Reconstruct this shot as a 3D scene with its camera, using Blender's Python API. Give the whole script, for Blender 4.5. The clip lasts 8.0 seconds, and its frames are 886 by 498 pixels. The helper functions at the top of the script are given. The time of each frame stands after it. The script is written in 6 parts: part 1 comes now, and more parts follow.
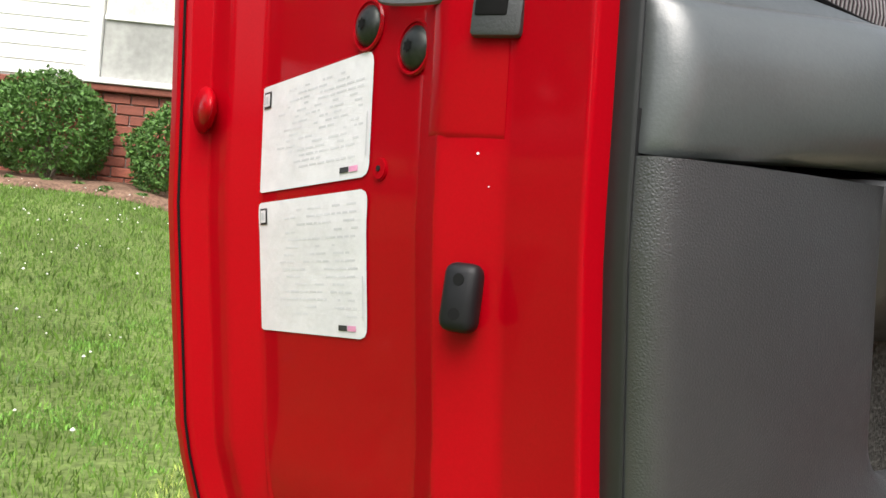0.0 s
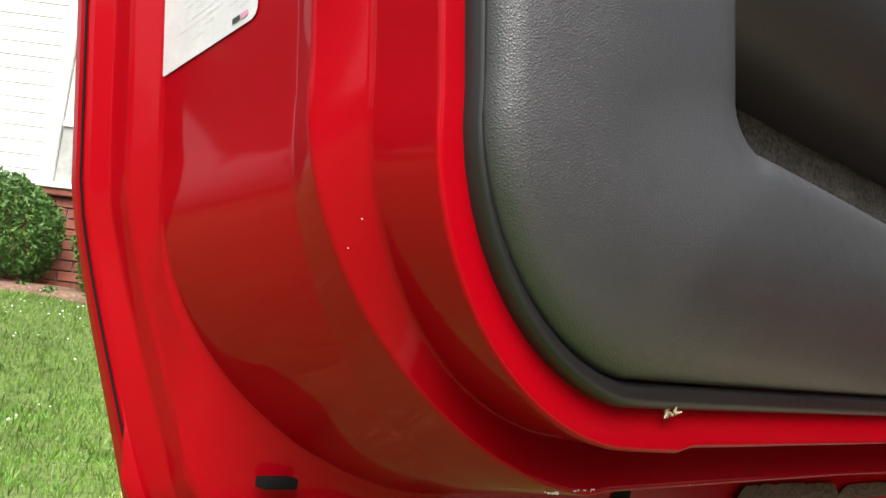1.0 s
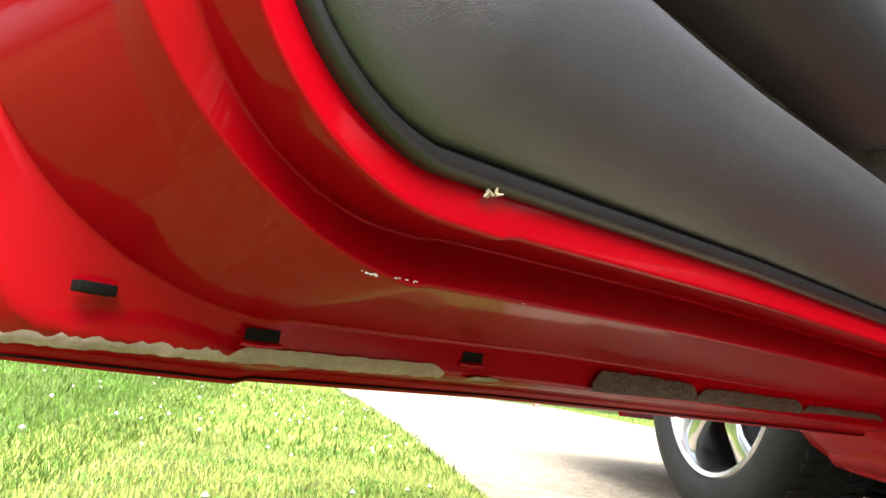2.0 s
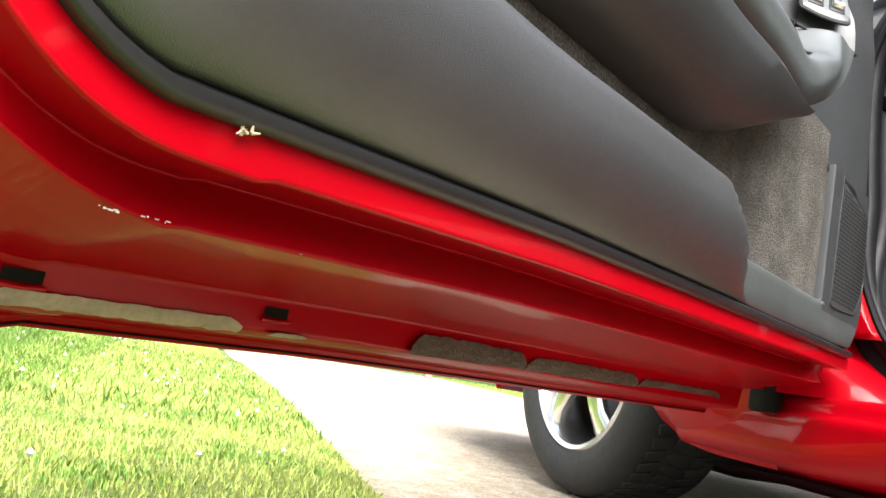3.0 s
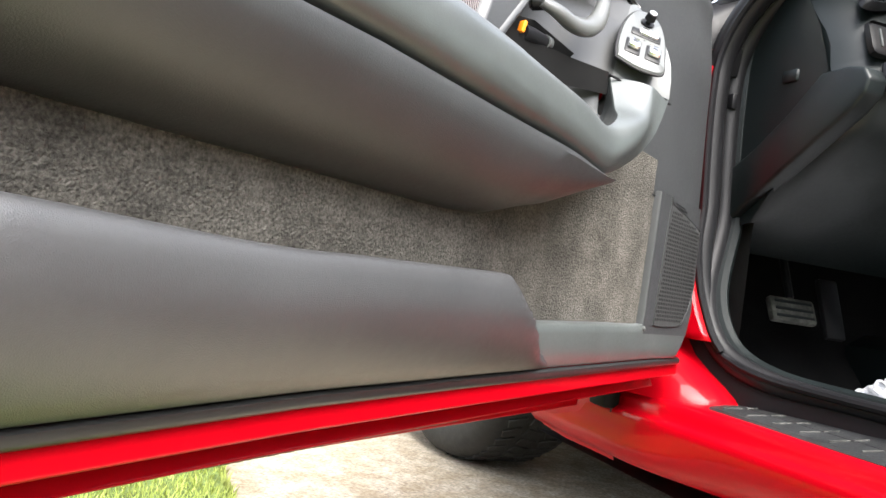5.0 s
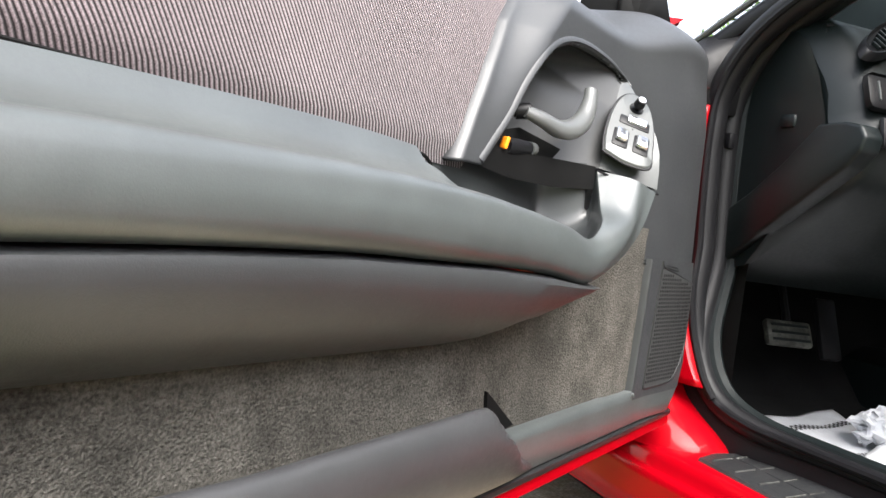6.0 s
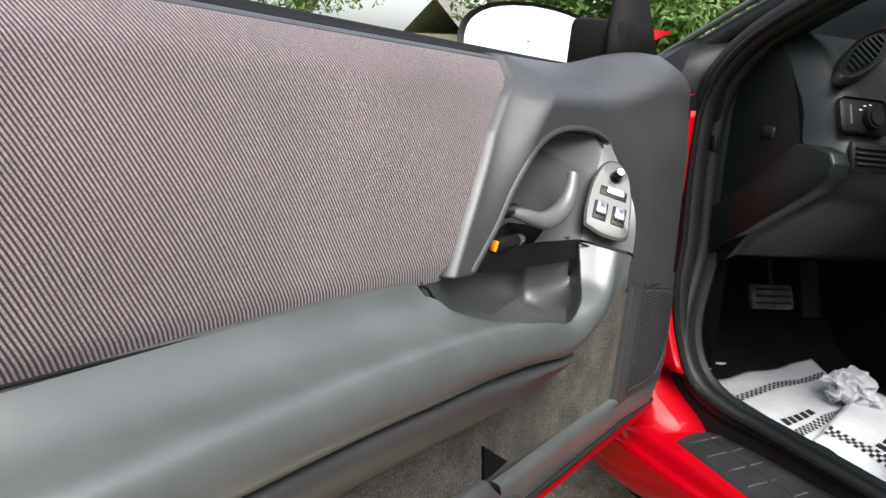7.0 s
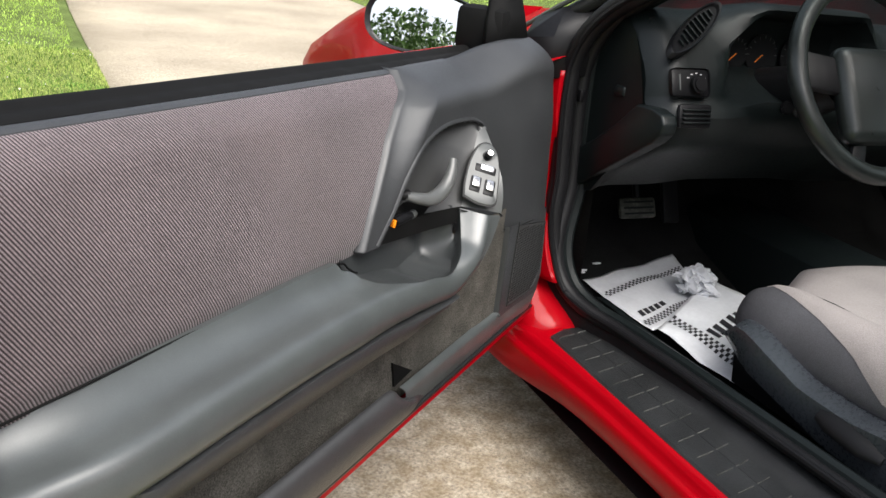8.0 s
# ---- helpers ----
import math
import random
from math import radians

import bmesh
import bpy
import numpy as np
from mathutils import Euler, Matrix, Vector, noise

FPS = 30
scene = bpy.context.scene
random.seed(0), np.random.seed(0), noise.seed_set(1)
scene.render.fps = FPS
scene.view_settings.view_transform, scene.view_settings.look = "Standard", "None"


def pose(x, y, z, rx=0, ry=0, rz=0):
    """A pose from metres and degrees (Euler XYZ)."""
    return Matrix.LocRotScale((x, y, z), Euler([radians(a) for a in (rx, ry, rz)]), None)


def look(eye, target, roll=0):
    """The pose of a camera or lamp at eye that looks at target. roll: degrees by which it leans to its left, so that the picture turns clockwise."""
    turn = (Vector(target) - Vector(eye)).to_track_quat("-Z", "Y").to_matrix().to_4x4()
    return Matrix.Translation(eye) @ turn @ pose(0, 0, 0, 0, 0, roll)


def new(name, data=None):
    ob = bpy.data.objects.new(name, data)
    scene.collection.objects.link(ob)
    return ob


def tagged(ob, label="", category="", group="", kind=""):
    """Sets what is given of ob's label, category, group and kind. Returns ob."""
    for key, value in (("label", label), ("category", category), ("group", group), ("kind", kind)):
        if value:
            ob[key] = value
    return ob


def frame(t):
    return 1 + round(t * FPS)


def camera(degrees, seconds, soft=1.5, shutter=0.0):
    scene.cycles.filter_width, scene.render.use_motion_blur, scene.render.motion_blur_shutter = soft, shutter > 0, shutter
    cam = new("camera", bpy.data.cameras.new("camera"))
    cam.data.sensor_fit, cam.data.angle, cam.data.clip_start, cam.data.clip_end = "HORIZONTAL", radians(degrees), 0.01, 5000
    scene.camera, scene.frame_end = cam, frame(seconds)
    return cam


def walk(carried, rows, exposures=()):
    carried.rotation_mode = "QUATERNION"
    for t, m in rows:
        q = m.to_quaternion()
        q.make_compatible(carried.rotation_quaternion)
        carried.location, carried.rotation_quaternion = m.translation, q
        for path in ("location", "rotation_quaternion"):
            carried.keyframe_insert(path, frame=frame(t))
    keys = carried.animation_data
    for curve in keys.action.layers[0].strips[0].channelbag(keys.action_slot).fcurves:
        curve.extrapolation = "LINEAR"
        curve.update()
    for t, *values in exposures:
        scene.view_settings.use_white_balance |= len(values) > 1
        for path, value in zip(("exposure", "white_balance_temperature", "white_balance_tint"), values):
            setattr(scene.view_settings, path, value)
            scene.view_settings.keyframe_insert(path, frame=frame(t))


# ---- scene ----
cam = camera(53.7, 8.0)
PATH = [
    (0, (0.0, 0.074, 0.574), (1.257, 1.629, 0.518), 5.8),
    (0.5, (0.02, 0.05, 0.475), (1.315, 1.573, 0.53), 5.5),
    (1, (0.04, 0.042, 0.381), (1.337, 1.54, 0.646), 6.5),
    (1.2, (0.05, 0.035, 0.336), (1.363, 1.512, 0.641), 6.4),
    (2.3, (0.106, 0.015, 0.293), (1.588, 1.328, 0.569), 8.1),
    (2.5, (0.116, 0.007, 0.292), (1.63, 1.285, 0.562), 8.6),
    (3, (0.142, -0.014, 0.296), (1.725, 1.18, 0.554), 9.5),
    (3.5, (0.169, -0.022, 0.315), (1.809, 1.09, 0.588), 9.0),
    (4, (0.188, -0.053, 0.311), (1.881, 0.976, 0.58), 8.5),
    (4.2, (0.195, -0.07, 0.313), (1.902, 0.945, 0.555), 8.3),
    (5.3, (0.176, -0.095, 0.548), (1.886, 0.942, 0.532), 8.7),
    (5.5, (0.181, -0.098, 0.572), (1.887, 0.945, 0.529), 8.7),
    (6, (0.177, -0.094, 0.651), (1.892, 0.932, 0.562), 8.3),
    (6.5, (0.139, -0.102, 0.748), (1.849, 0.915, 0.549), 7.5),
    (7, (0.083, -0.133, 0.9), (1.768, 0.867, 0.501), 6.8),
    (7.5, (-0.046, -0.216, 1.072), (1.575, 0.796, 0.482), 6.5),
    (8, (-0.16, -0.29, 1.135), (1.542, 0.505, 0.447), 6.4),
]
EXPOSURES = ((0.0, 1.55), (0.5, 1.50), (1.2, 1.90), (2.3, 2.52), (4.2, 2.82), (5.3, 3.05), (6.0, 2.6), (6.5, 2.10), (7.0, 1.95), (7.5, 1.69), (8.0, 1.47))
walk(cam, [(t, look(eye, target, roll)) for t, eye, target, roll in PATH], EXPOSURES)

# ---- light ----
world = bpy.data.worlds.new("sky_world")
scene.world = world
world.use_nodes = True
wn = world.node_tree.nodes
sky = wn.new("ShaderNodeTexSky")
sky.sky_type = "NISHITA"
sky.sun_disc = False
SUN_EL, SUN_AZ = radians(55), radians(217)
sky.sun_elevation, sky.sun_rotation = SUN_EL, SUN_AZ
sky.air_density, sky.dust_density, sky.ozone_density = 1.0, 4.0, 1.0
wn["Background"].inputs["Strength"].default_value = 0.105
haze = wn.new("ShaderNodeHueSaturation")
haze.inputs["Saturation"].default_value = 0.45
world.node_tree.links.new(sky.outputs[0], haze.inputs["Color"])
world.node_tree.links.new(haze.outputs[0], wn["Background"].inputs["Color"])
sun = new("sun", bpy.data.lights.new("sun", "SUN"))
sun.data.energy, sun.data.angle, sun.data.color = 1.6, radians(50), (1.0, 0.97, 0.93)
# the sky names its sun by a turn from north: the lamp stands in the same direction
sun_dir = Vector((math.sin(SUN_AZ) * math.cos(SUN_EL), math.cos(SUN_AZ) * math.cos(SUN_EL), math.sin(SUN_EL)))
sun.matrix_basis = look(sun_dir * 50, (0, 0, 0))


# ---- materials ----
def shader(name, color, rough=0.5, metal=0.0, coat=0.0, grain=(60, 0.15), stain=(3, 0.12), bump=(0, 0), leather=0.0, spec=0.5, spread=0.0):
    """A surface with colour grain at two scales and fine relief; sizes are per metre."""
    m = bpy.data.materials.new(name)
    m.use_nodes = True
    t = m.node_tree
    b = t.nodes["Principled BSDF"]
    b.inputs["Metallic"].default_value, b.inputs["Specular IOR Level"].default_value = metal, spec
    b.inputs["Coat Weight"].default_value, b.inputs["Coat Roughness"].default_value = coat, 0.06
    geo = t.nodes.new("ShaderNodeTexCoord")
    where = geo.outputs["Object"]
    mix = None
    rgb = t.nodes.new("ShaderNodeRGB")
    rgb.outputs[0].default_value = (*color, 1)
    out = rgb.outputs[0]
    for scale, amount in (grain, stain):
        n = t.nodes.new("ShaderNodeTexNoise")
        n.inputs["Scale"].default_value, n.inputs["Detail"].default_value = scale, 4
        t.links.new(where, n.inputs["Vector"])
        r = t.nodes.new("ShaderNodeMapRange")
        r.inputs["From Min"].default_value, r.inputs["From Max"].default_value = 0.3, 0.7
        r.inputs["To Min"].default_value, r.inputs["To Max"].default_value = 1 - amount, 1 + amount
        t.links.new(n.outputs["Fac"], r.inputs["Value"])
        mix = t.nodes.new("ShaderNodeVectorMath")
        mix.operation = "SCALE"
        t.links.new(out, mix.inputs[0])
        t.links.new(r.outputs[0], mix.inputs["Scale"])
        out = mix.outputs[0]
    if spread:
        info = t.nodes.new("ShaderNodeObjectInfo")
        r = t.nodes.new("ShaderNodeMapRange")
        r.inputs["To Min"].default_value, r.inputs["To Max"].default_value = 1 - spread, 1 + spread
        t.links.new(info.outputs["Random"], r.inputs["Value"])
        mix = t.nodes.new("ShaderNodeVectorMath")
        mix.operation = "SCALE"
        t.links.new(out, mix.inputs[0])
        t.links.new(r.outputs[0], mix.inputs["Scale"])
        out = mix.outputs[0]
    t.links.new(out, b.inputs["Base Color"])
    n = t.nodes.new("ShaderNodeTexNoise")
    n.inputs["Scale"].default_value = grain[0] * 0.5
    t.links.new(where, n.inputs["Vector"])
    r = t.nodes.new("ShaderNodeMapRange")
    r.inputs["To Min"].default_value, r.inputs["To Max"].default_value = max(0.02, rough * 0.82), min(1, rough * 1.18)
    t.links.new(n.outputs["Fac"], r.inputs["Value"])
    t.links.new(r.outputs[0], b.inputs["Roughness"])
    if bump[1] or leather:
        bp = t.nodes.new("ShaderNodeBump")
        if leather:
            v = t.nodes.new("ShaderNodeTexVoronoi")
            v.feature = "DISTANCE_TO_EDGE"
            v.inputs["Scale"].default_value = leather
            warp = t.nodes.new("ShaderNodeTexNoise")
            warp.inputs["Scale"].default_value = leather * 0.6
            add = t.nodes.new("ShaderNodeMixRGB")
            add.blend_type, add.inputs[0].default_value = "LINEAR_LIGHT", 0.4 / leather
            t.links.new(where, warp.inputs["Vector"])
            t.links.new(where, add.inputs[1])
            t.links.new(warp.outputs["Color"], add.inputs[2])
            t.links.new(add.outputs[0], v.inputs["Vector"])
            t.links.new(v.outputs["Distance"], bp.inputs["Height"])
        else:
            v = t.nodes.new("ShaderNodeTexNoise")
            v.inputs["Scale"].default_value, v.inputs["Detail"].default_value = bump[0], 5
            t.links.new(where, v.inputs["Vector"])
            t.links.new(v.outputs["Fac"], bp.inputs["Height"])
        bp.inputs["Strength"].default_value, bp.inputs["Distance"].default_value = bump[1], 0.0015 if leather else 0.004
        t.links.new(bp.outputs[0], b.inputs["Normal"])
    return m


PAINT = shader("red_car_paint", (0.315, 0.0004, 0.0050), 0.42, coat=0.32, grain=(900, 0.05), stain=(4, 0.06), bump=(700, 0.006), spec=0.04)
PAINT.node_tree.nodes["Principled BSDF"].inputs["Coat IOR"].default_value = 1.45
VINYL = shader("grained_grey_vinyl", (0.0290, 0.0297, 0.0315), 0.42, grain=(300, 0.08), stain=(14, 0.14), leather=800, bump=(0, 0.21), spec=0.9)
SMOOTH_VINYL = shader("smooth_grey_vinyl", (0.0275, 0.0292, 0.0312), 0.45, grain=(500, 0.06), stain=(16, 0.13), bump=(900, 0.10), spec=0.7)
ARM_VINYL = shader("worn_armrest_vinyl", (0.055, 0.062, 0.062), 0.36, grain=(500, 0.07), stain=(18, 0.16), bump=(900, 0.045), spec=0.95)
BOWL = shader("dark_satin_plastic", (0.026, 0.0265, 0.0265), 0.36, grain=(500, 0.06), stain=(9, 0.08))
RUBBER = shader("black_rubber", (0.007, 0.007, 0.008), 0.48, grain=(200, 0.15), stain=(8, 0.2), bump=(400, 0.03), spec=0.25)
BLACK = shader("black_plastic", (0.006, 0.006, 0.007), 0.42, grain=(300, 0.1), stain=(6, 0.15), bump=(900, 0.03), spec=0.22)
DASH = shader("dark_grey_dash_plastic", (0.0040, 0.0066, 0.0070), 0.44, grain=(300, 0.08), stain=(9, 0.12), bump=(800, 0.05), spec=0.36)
CARPET = shader("grey_carpet", (0.082, 0.078, 0.069), 0.95, grain=(420, 0.5), stain=(22, 0.3), bump=(500, 0.9), spec=0.1)
FLOOR_CARPET = shader("black_floor_carpet", (0.012, 0.012, 0.012), 0.95, grain=(500, 0.4), stain=(9, 0.3), bump=(500, 0.8), spec=0.1)
LABEL = shader("white_label", (0.66, 0.64, 0.665), 0.35, grain=(200, 0.03), stain=(40, 0.07), bump=(90, 0.12))
INK = shader("grey_print", (0.54, 0.53, 0.56), 0.5)
DARK_INK = shader("black_print", (0.03, 0.03, 0.035), 0.5)
PINK_INK = shader("pink_print", (0.6, 0.25, 0.4), 0.5)
SILVER = shader("bright_silver_metal", (0.72, 0.72, 0.72), 0.22, metal=1.0, grain=(300, 0.04), stain=(10, 0.06))
TREAD = shader("scuffed_sill_plastic", (0.017, 0.018, 0.019), 0.45, grain=(260, 0.3), stain=(14, 0.3), bump=(500, 0.3))
BIN = shader("dark_bin_plastic", (0.030, 0.033, 0.034), 0.40, grain=(500, 0.06), stain=(9, 0.08), spec=0.7)
EDGE = shader("dark_panel_edge", (0.011, 0.0115, 0.012), 0.42, grain=(300, 0.08), stain=(9, 0.15))
LEVER = shader("dark_satin_lever", (0.075, 0.078, 0.077), 0.32, grain=(500, 0.06), stain=(9, 0.08))
SATIN = shader("satin_grey_plastic", (0.078, 0.082, 0.081), 0.33, grain=(500, 0.06), stain=(9, 0.08))
TYRE = shader("tyre_rubber", (0.022, 0.022, 0.022), 0.75, grain=(150, 0.2), stain=(9, 0.3), bump=(300, 0.2))
CONCRETE = shader("aged_concrete", (0.395, 0.345, 0.270), 0.9, grain=(150, 0.42), stain=(0.9, 0.22), bump=(260, 0.5), spec=0.15)
# brown mottling mixed into the concrete, strongest near (1.1, 0) and fading with distance
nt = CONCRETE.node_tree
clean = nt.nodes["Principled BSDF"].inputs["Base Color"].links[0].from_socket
spots, reach, brown_at, strength, brown_mix = (nt.nodes.new(k) for k in ("ShaderNodeTexNoise", "ShaderNodeVectorMath", "ShaderNodeMapRange", "ShaderNodeMapRange", "ShaderNodeMixRGB"))
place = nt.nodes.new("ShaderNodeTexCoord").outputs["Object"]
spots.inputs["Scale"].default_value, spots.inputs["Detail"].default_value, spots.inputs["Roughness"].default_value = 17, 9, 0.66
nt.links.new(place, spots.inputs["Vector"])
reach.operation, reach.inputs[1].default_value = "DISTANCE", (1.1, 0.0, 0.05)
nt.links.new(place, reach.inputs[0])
for src, node, a, b, c, d in ((spots.outputs["Fac"], brown_at, 0.40, 0.60, 0.0, 1.0), (reach.outputs["Value"], strength, 0.7, 3.2, 0.58, 0.10)):
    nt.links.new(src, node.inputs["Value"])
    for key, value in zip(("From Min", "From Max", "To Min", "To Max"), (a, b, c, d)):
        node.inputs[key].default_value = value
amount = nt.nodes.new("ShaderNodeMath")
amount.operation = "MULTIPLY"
nt.links.new(brown_at.outputs[0], amount.inputs[0])
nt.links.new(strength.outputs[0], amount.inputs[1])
nt.links.new(amount.outputs[0], brown_mix.inputs[0])
nt.links.new(clean, brown_mix.inputs[1])
brown_mix.inputs[2].default_value = (0.165, 0.120, 0.060, 1)
nt.links.new(brown_mix.outputs[0], nt.nodes["Principled BSDF"].inputs["Base Color"])
GRASS_SOIL = shader("lawn_soil", (0.11, 0.148, 0.045), 0.95, grain=(60, 0.4), stain=(2.5, 0.3), bump=(60, 0.8), spec=0.1)
SIDING = shader("white_siding", (0.8, 0.8, 0.77), 0.55, grain=(30, 0.03), stain=(1.5, 0.04))
MORTAR = shader("mortar", (0.34, 0.30, 0.27), 0.9, grain=(90, 0.15), bump=(200, 0.4))
BRICK = shader("red_brick", (0.27, 0.085, 0.055), 0.85, grain=(70, 0.2), stain=(6, 0.2), bump=(160, 0.5), spread=0.35)
TRIM = shader("white_window_trim", (0.78, 0.78, 0.75), 0.45, grain=(40, 0.04))
PANE = shader("window_screen", (0.30, 0.30, 0.28), 0.6, grain=(20, 0.12), stain=(4, 0.2))
CURTAIN = shader("pale_curtain", (0.6, 0.57, 0.5), 0.8, stain=(9, 0.15))
MULCH = shader("brown_mulch", (0.16, 0.10, 0.07), 0.95, grain=(50, 0.45), stain=(5, 0.25), bump=(60, 1.0), spec=0.1)
BARK = shader("grey_brown_bark", (0.16, 0.13, 0.10), 0.9, grain=(30, 0.35), stain=(3, 0.2), bump=(40, 0.9), spec=0.1)


def leafy(name, color, spread=0.4):
    m = shader(name, color, 0.55, grain=(40, 0.2), stain=(2, 0.2), spec=0.3)
    t = m.node_tree
    b = t.nodes["Principled BSDF"]
    g = t.nodes.new("ShaderNodeNewGeometry")
    r = t.nodes.new("ShaderNodeMapRange")
    r.inputs["To Min"].default_value, r.inputs["To Max"].default_value = 1 - spread, 1 + spread
    t.links.new(g.outputs["Random Per Island"], r.inputs["Value"])
    s = t.nodes.new("ShaderNodeVectorMath")
    s.operation = "SCALE"
    t.links.new(b.inputs["Base Color"].links[0].from_socket, s.inputs[0])
    t.links.new(r.outputs[0], s.inputs["Scale"])
    t.links.new(s.outputs[0], b.inputs["Base Color"])
    b.inputs["Transmission Weight"].default_value = 0.0
    b.inputs["Subsurface Weight"].default_value = 0.0
    return m


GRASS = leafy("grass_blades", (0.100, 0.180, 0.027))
# the same grass with sunlight put into its colour, for the open lawns
SUNNY_GRASS = leafy("sunlit_lawn_grass", (0.302, 0.437, 0.083))
DRY_GRASS = leafy("dry_edge_grass", (0.36, 0.43, 0.11))
LEAF = leafy("shrub_leaves", (0.07, 0.15, 0.03))
TREE_LEAF = leafy("tree_leaves", (0.08, 0.14, 0.035))
PETAL = leafy("clover_flowers", (0.72, 0.72, 0.66), 0.1)


# ---- building helpers ----
def part(name, bm, material, parent=None, label="", smooth=True, keep=None):
    """One bmesh as one mesh object under a thing or a part. keep: the parent's place, for meshes made in world metres."""
    me = bpy.data.meshes.new(name)
    if smooth:
        for f in bm.faces:
            f.smooth = True
        for e in bm.edges:
            if len(e.link_faces) == 2 and e.calc_face_angle(0.0) > 0.72:
                e.smooth = False
    bm.to_mesh(me)
    bm.free()
    me.materials.append(material)
    ob = new(name, me)
    if parent is not None:
        ob.parent = parent
        if keep is not None:
            ob.matrix_parent_inverse = keep.inverted()
    if label:
        ob["label"] = label
    return ob


def loft(rows, close=False, caps=False, bm=None):
    """A skin over rows of points."""
    bm = bm or bmesh.new()
    vs = [[bm.verts.new(p) for p in row] for row in rows]
    for a, b in zip(vs, vs[1:]):
        n = len(a)
        for i in range(n if close else n - 1):
            j = (i + 1) % n
            try:
                bm.faces.new((a[i], a[j], b[j], b[i]))
            except ValueError:
                pass
    if caps:
        bm.faces.new(vs[0][::-1])
        bm.faces.new(vs[-1])
    bmesh.ops.recalc_face_normals(bm, faces=bm.faces)
    return bm


def tube(points, radius, n=10, bm=None, flat=1.0):
    """A round bar along points."""
    pts = [Vector(p) for p in points]
    rows = []
    side = None
    for i, p in enumerate(pts):
        d = (pts[min(i + 1, len(pts) - 1)] - pts[max(i - 1, 0)]).normalized()
        if side is None:
            side = d.orthogonal().normalized()
        side = (side - d * side.dot(d)).normalized()
        up = d.cross(side)
        r = radius[i] if isinstance(radius, (list, tuple)) else radius
        rows.append([p + r * (math.cos(a) * side + math.sin(a) * flat * up) for a in (2 * math.pi * k / n for k in range(n))])
    return loft(rows, close=True, caps=True, bm=bm)


def smooth_line(points, n=8):
    """A Catmull-Rom line through points."""
    pts = [Vector(p) for p in points]
    pts = [2 * pts[0] - pts[1], *pts, 2 * pts[-1] - pts[-2]]
    out = []
    for a, b, c, d in zip(pts, pts[1:], pts[2:], pts[3:]):
        for k in range(n):
            t = k / n
            out.append(0.5 * (2 * b + (c - a) * t + (2 * a - 5 * b + 4 * c - d) * t * t + (3 * b - a - 3 * c + d) * t ** 3))
    out.append(pts[-2])
    return out


def block(size, bevel=0.0, at=(0, 0, 0), m=None, seg=2, bm=None):
    """A box with rounded edges, its middle at a place."""
    b = bmesh.new()
    bmesh.ops.create_cube(b, size=1)
    bmesh.ops.scale(b, vec=size, verts=b.verts)
    if bevel:
        bmesh.ops.bevel(b, geom=b.edges, offset=bevel, segments=seg, profile=0.5, affect="EDGES")
    bmesh.ops.transform(b, matrix=(m or Matrix.Translation(at)), verts=b.verts)
    if bm is not None:
        me = bpy.data.meshes.new("t")
        b.to_mesh(me)
        b.free()
        bm.from_mesh(me)
        bpy.data.meshes.remove(me)
        return bm
    return b


def disc(center, axis, radius, depth, n=20, bevel=0.0):
    """A short round drum along an axis."""
    b = bmesh.new()
    bmesh.ops.create_cone(b, cap_ends=True, segments=n, radius1=radius, radius2=radius, depth=depth)
    if bevel:
        bmesh.ops.bevel(b, geom=[e for e in b.edges if abs(e.verts[0].co.z - e.verts[1].co.z) < 1e-6], offset=bevel, segments=2, affect="EDGES")
    q = Vector(axis).to_track_quat("Z", "Y").to_matrix().to_4x4()
    bmesh.ops.transform(b, matrix=Matrix.Translation(center) @ q, verts=b.verts)
    return b


def thick(ob, amount, offset=-1):
    mod = ob.modifiers.new("thick", "SOLIDIFY")
    mod.thickness, mod.offset = amount, offset
    return ob


def step(x, a, b):
    t = min(1.0, max(0.0, (x - a) / (b - a)))
    return t * t * (3 - 2 * t)


def mixn(a, b, t):
    return a + (b - a) * t


def along(x, table):
    """Linear between the pairs of a table."""
    for (a, u), (b, v) in zip(table, table[1:]):
        if x <= b:
            return mixn(u, v, max(0.0, (x - a) / (b - a)))
    return table[-1][1]


# ---- the ground, in the car's own axes: x to its right, y ahead ----
GROUND = 0.05
CAR = pose(1.481, 0.213, 0, 0, 0, -39.5)
DRIVE_L, DRIVE_R = -0.57, 2.9


def edge_shift(y):
    return -0.17 * step(y, 1.5, 9)


def lawn_height(x, y):
    x -= edge_shift(y) if x < 0 else 0.0
    if x > DRIVE_L - 0.005:
        return -0.02
    return 0.02 * step(-x, 0.57, 0.60) + 0.5 * step(y, 0.6, 5.2) * step(-x, 0.7, 3.4) * step(-y, -9.5, -6)


def lines(lo, hi, fine_lo, fine_hi, fine, coarse):
    out, v = [], fine_lo
    while v < fine_hi:
        out.append(v)
        v += fine
    out.append(fine_hi)
    s, v = coarse, fine_hi
    while v < hi:
        v += s
        s *= 1.6
        out.append(min(v, hi))
    s, v = coarse, fine_lo
    while v > lo:
        v -= s
        s *= 1.6
        out.insert(0, max(v, lo))
    return out


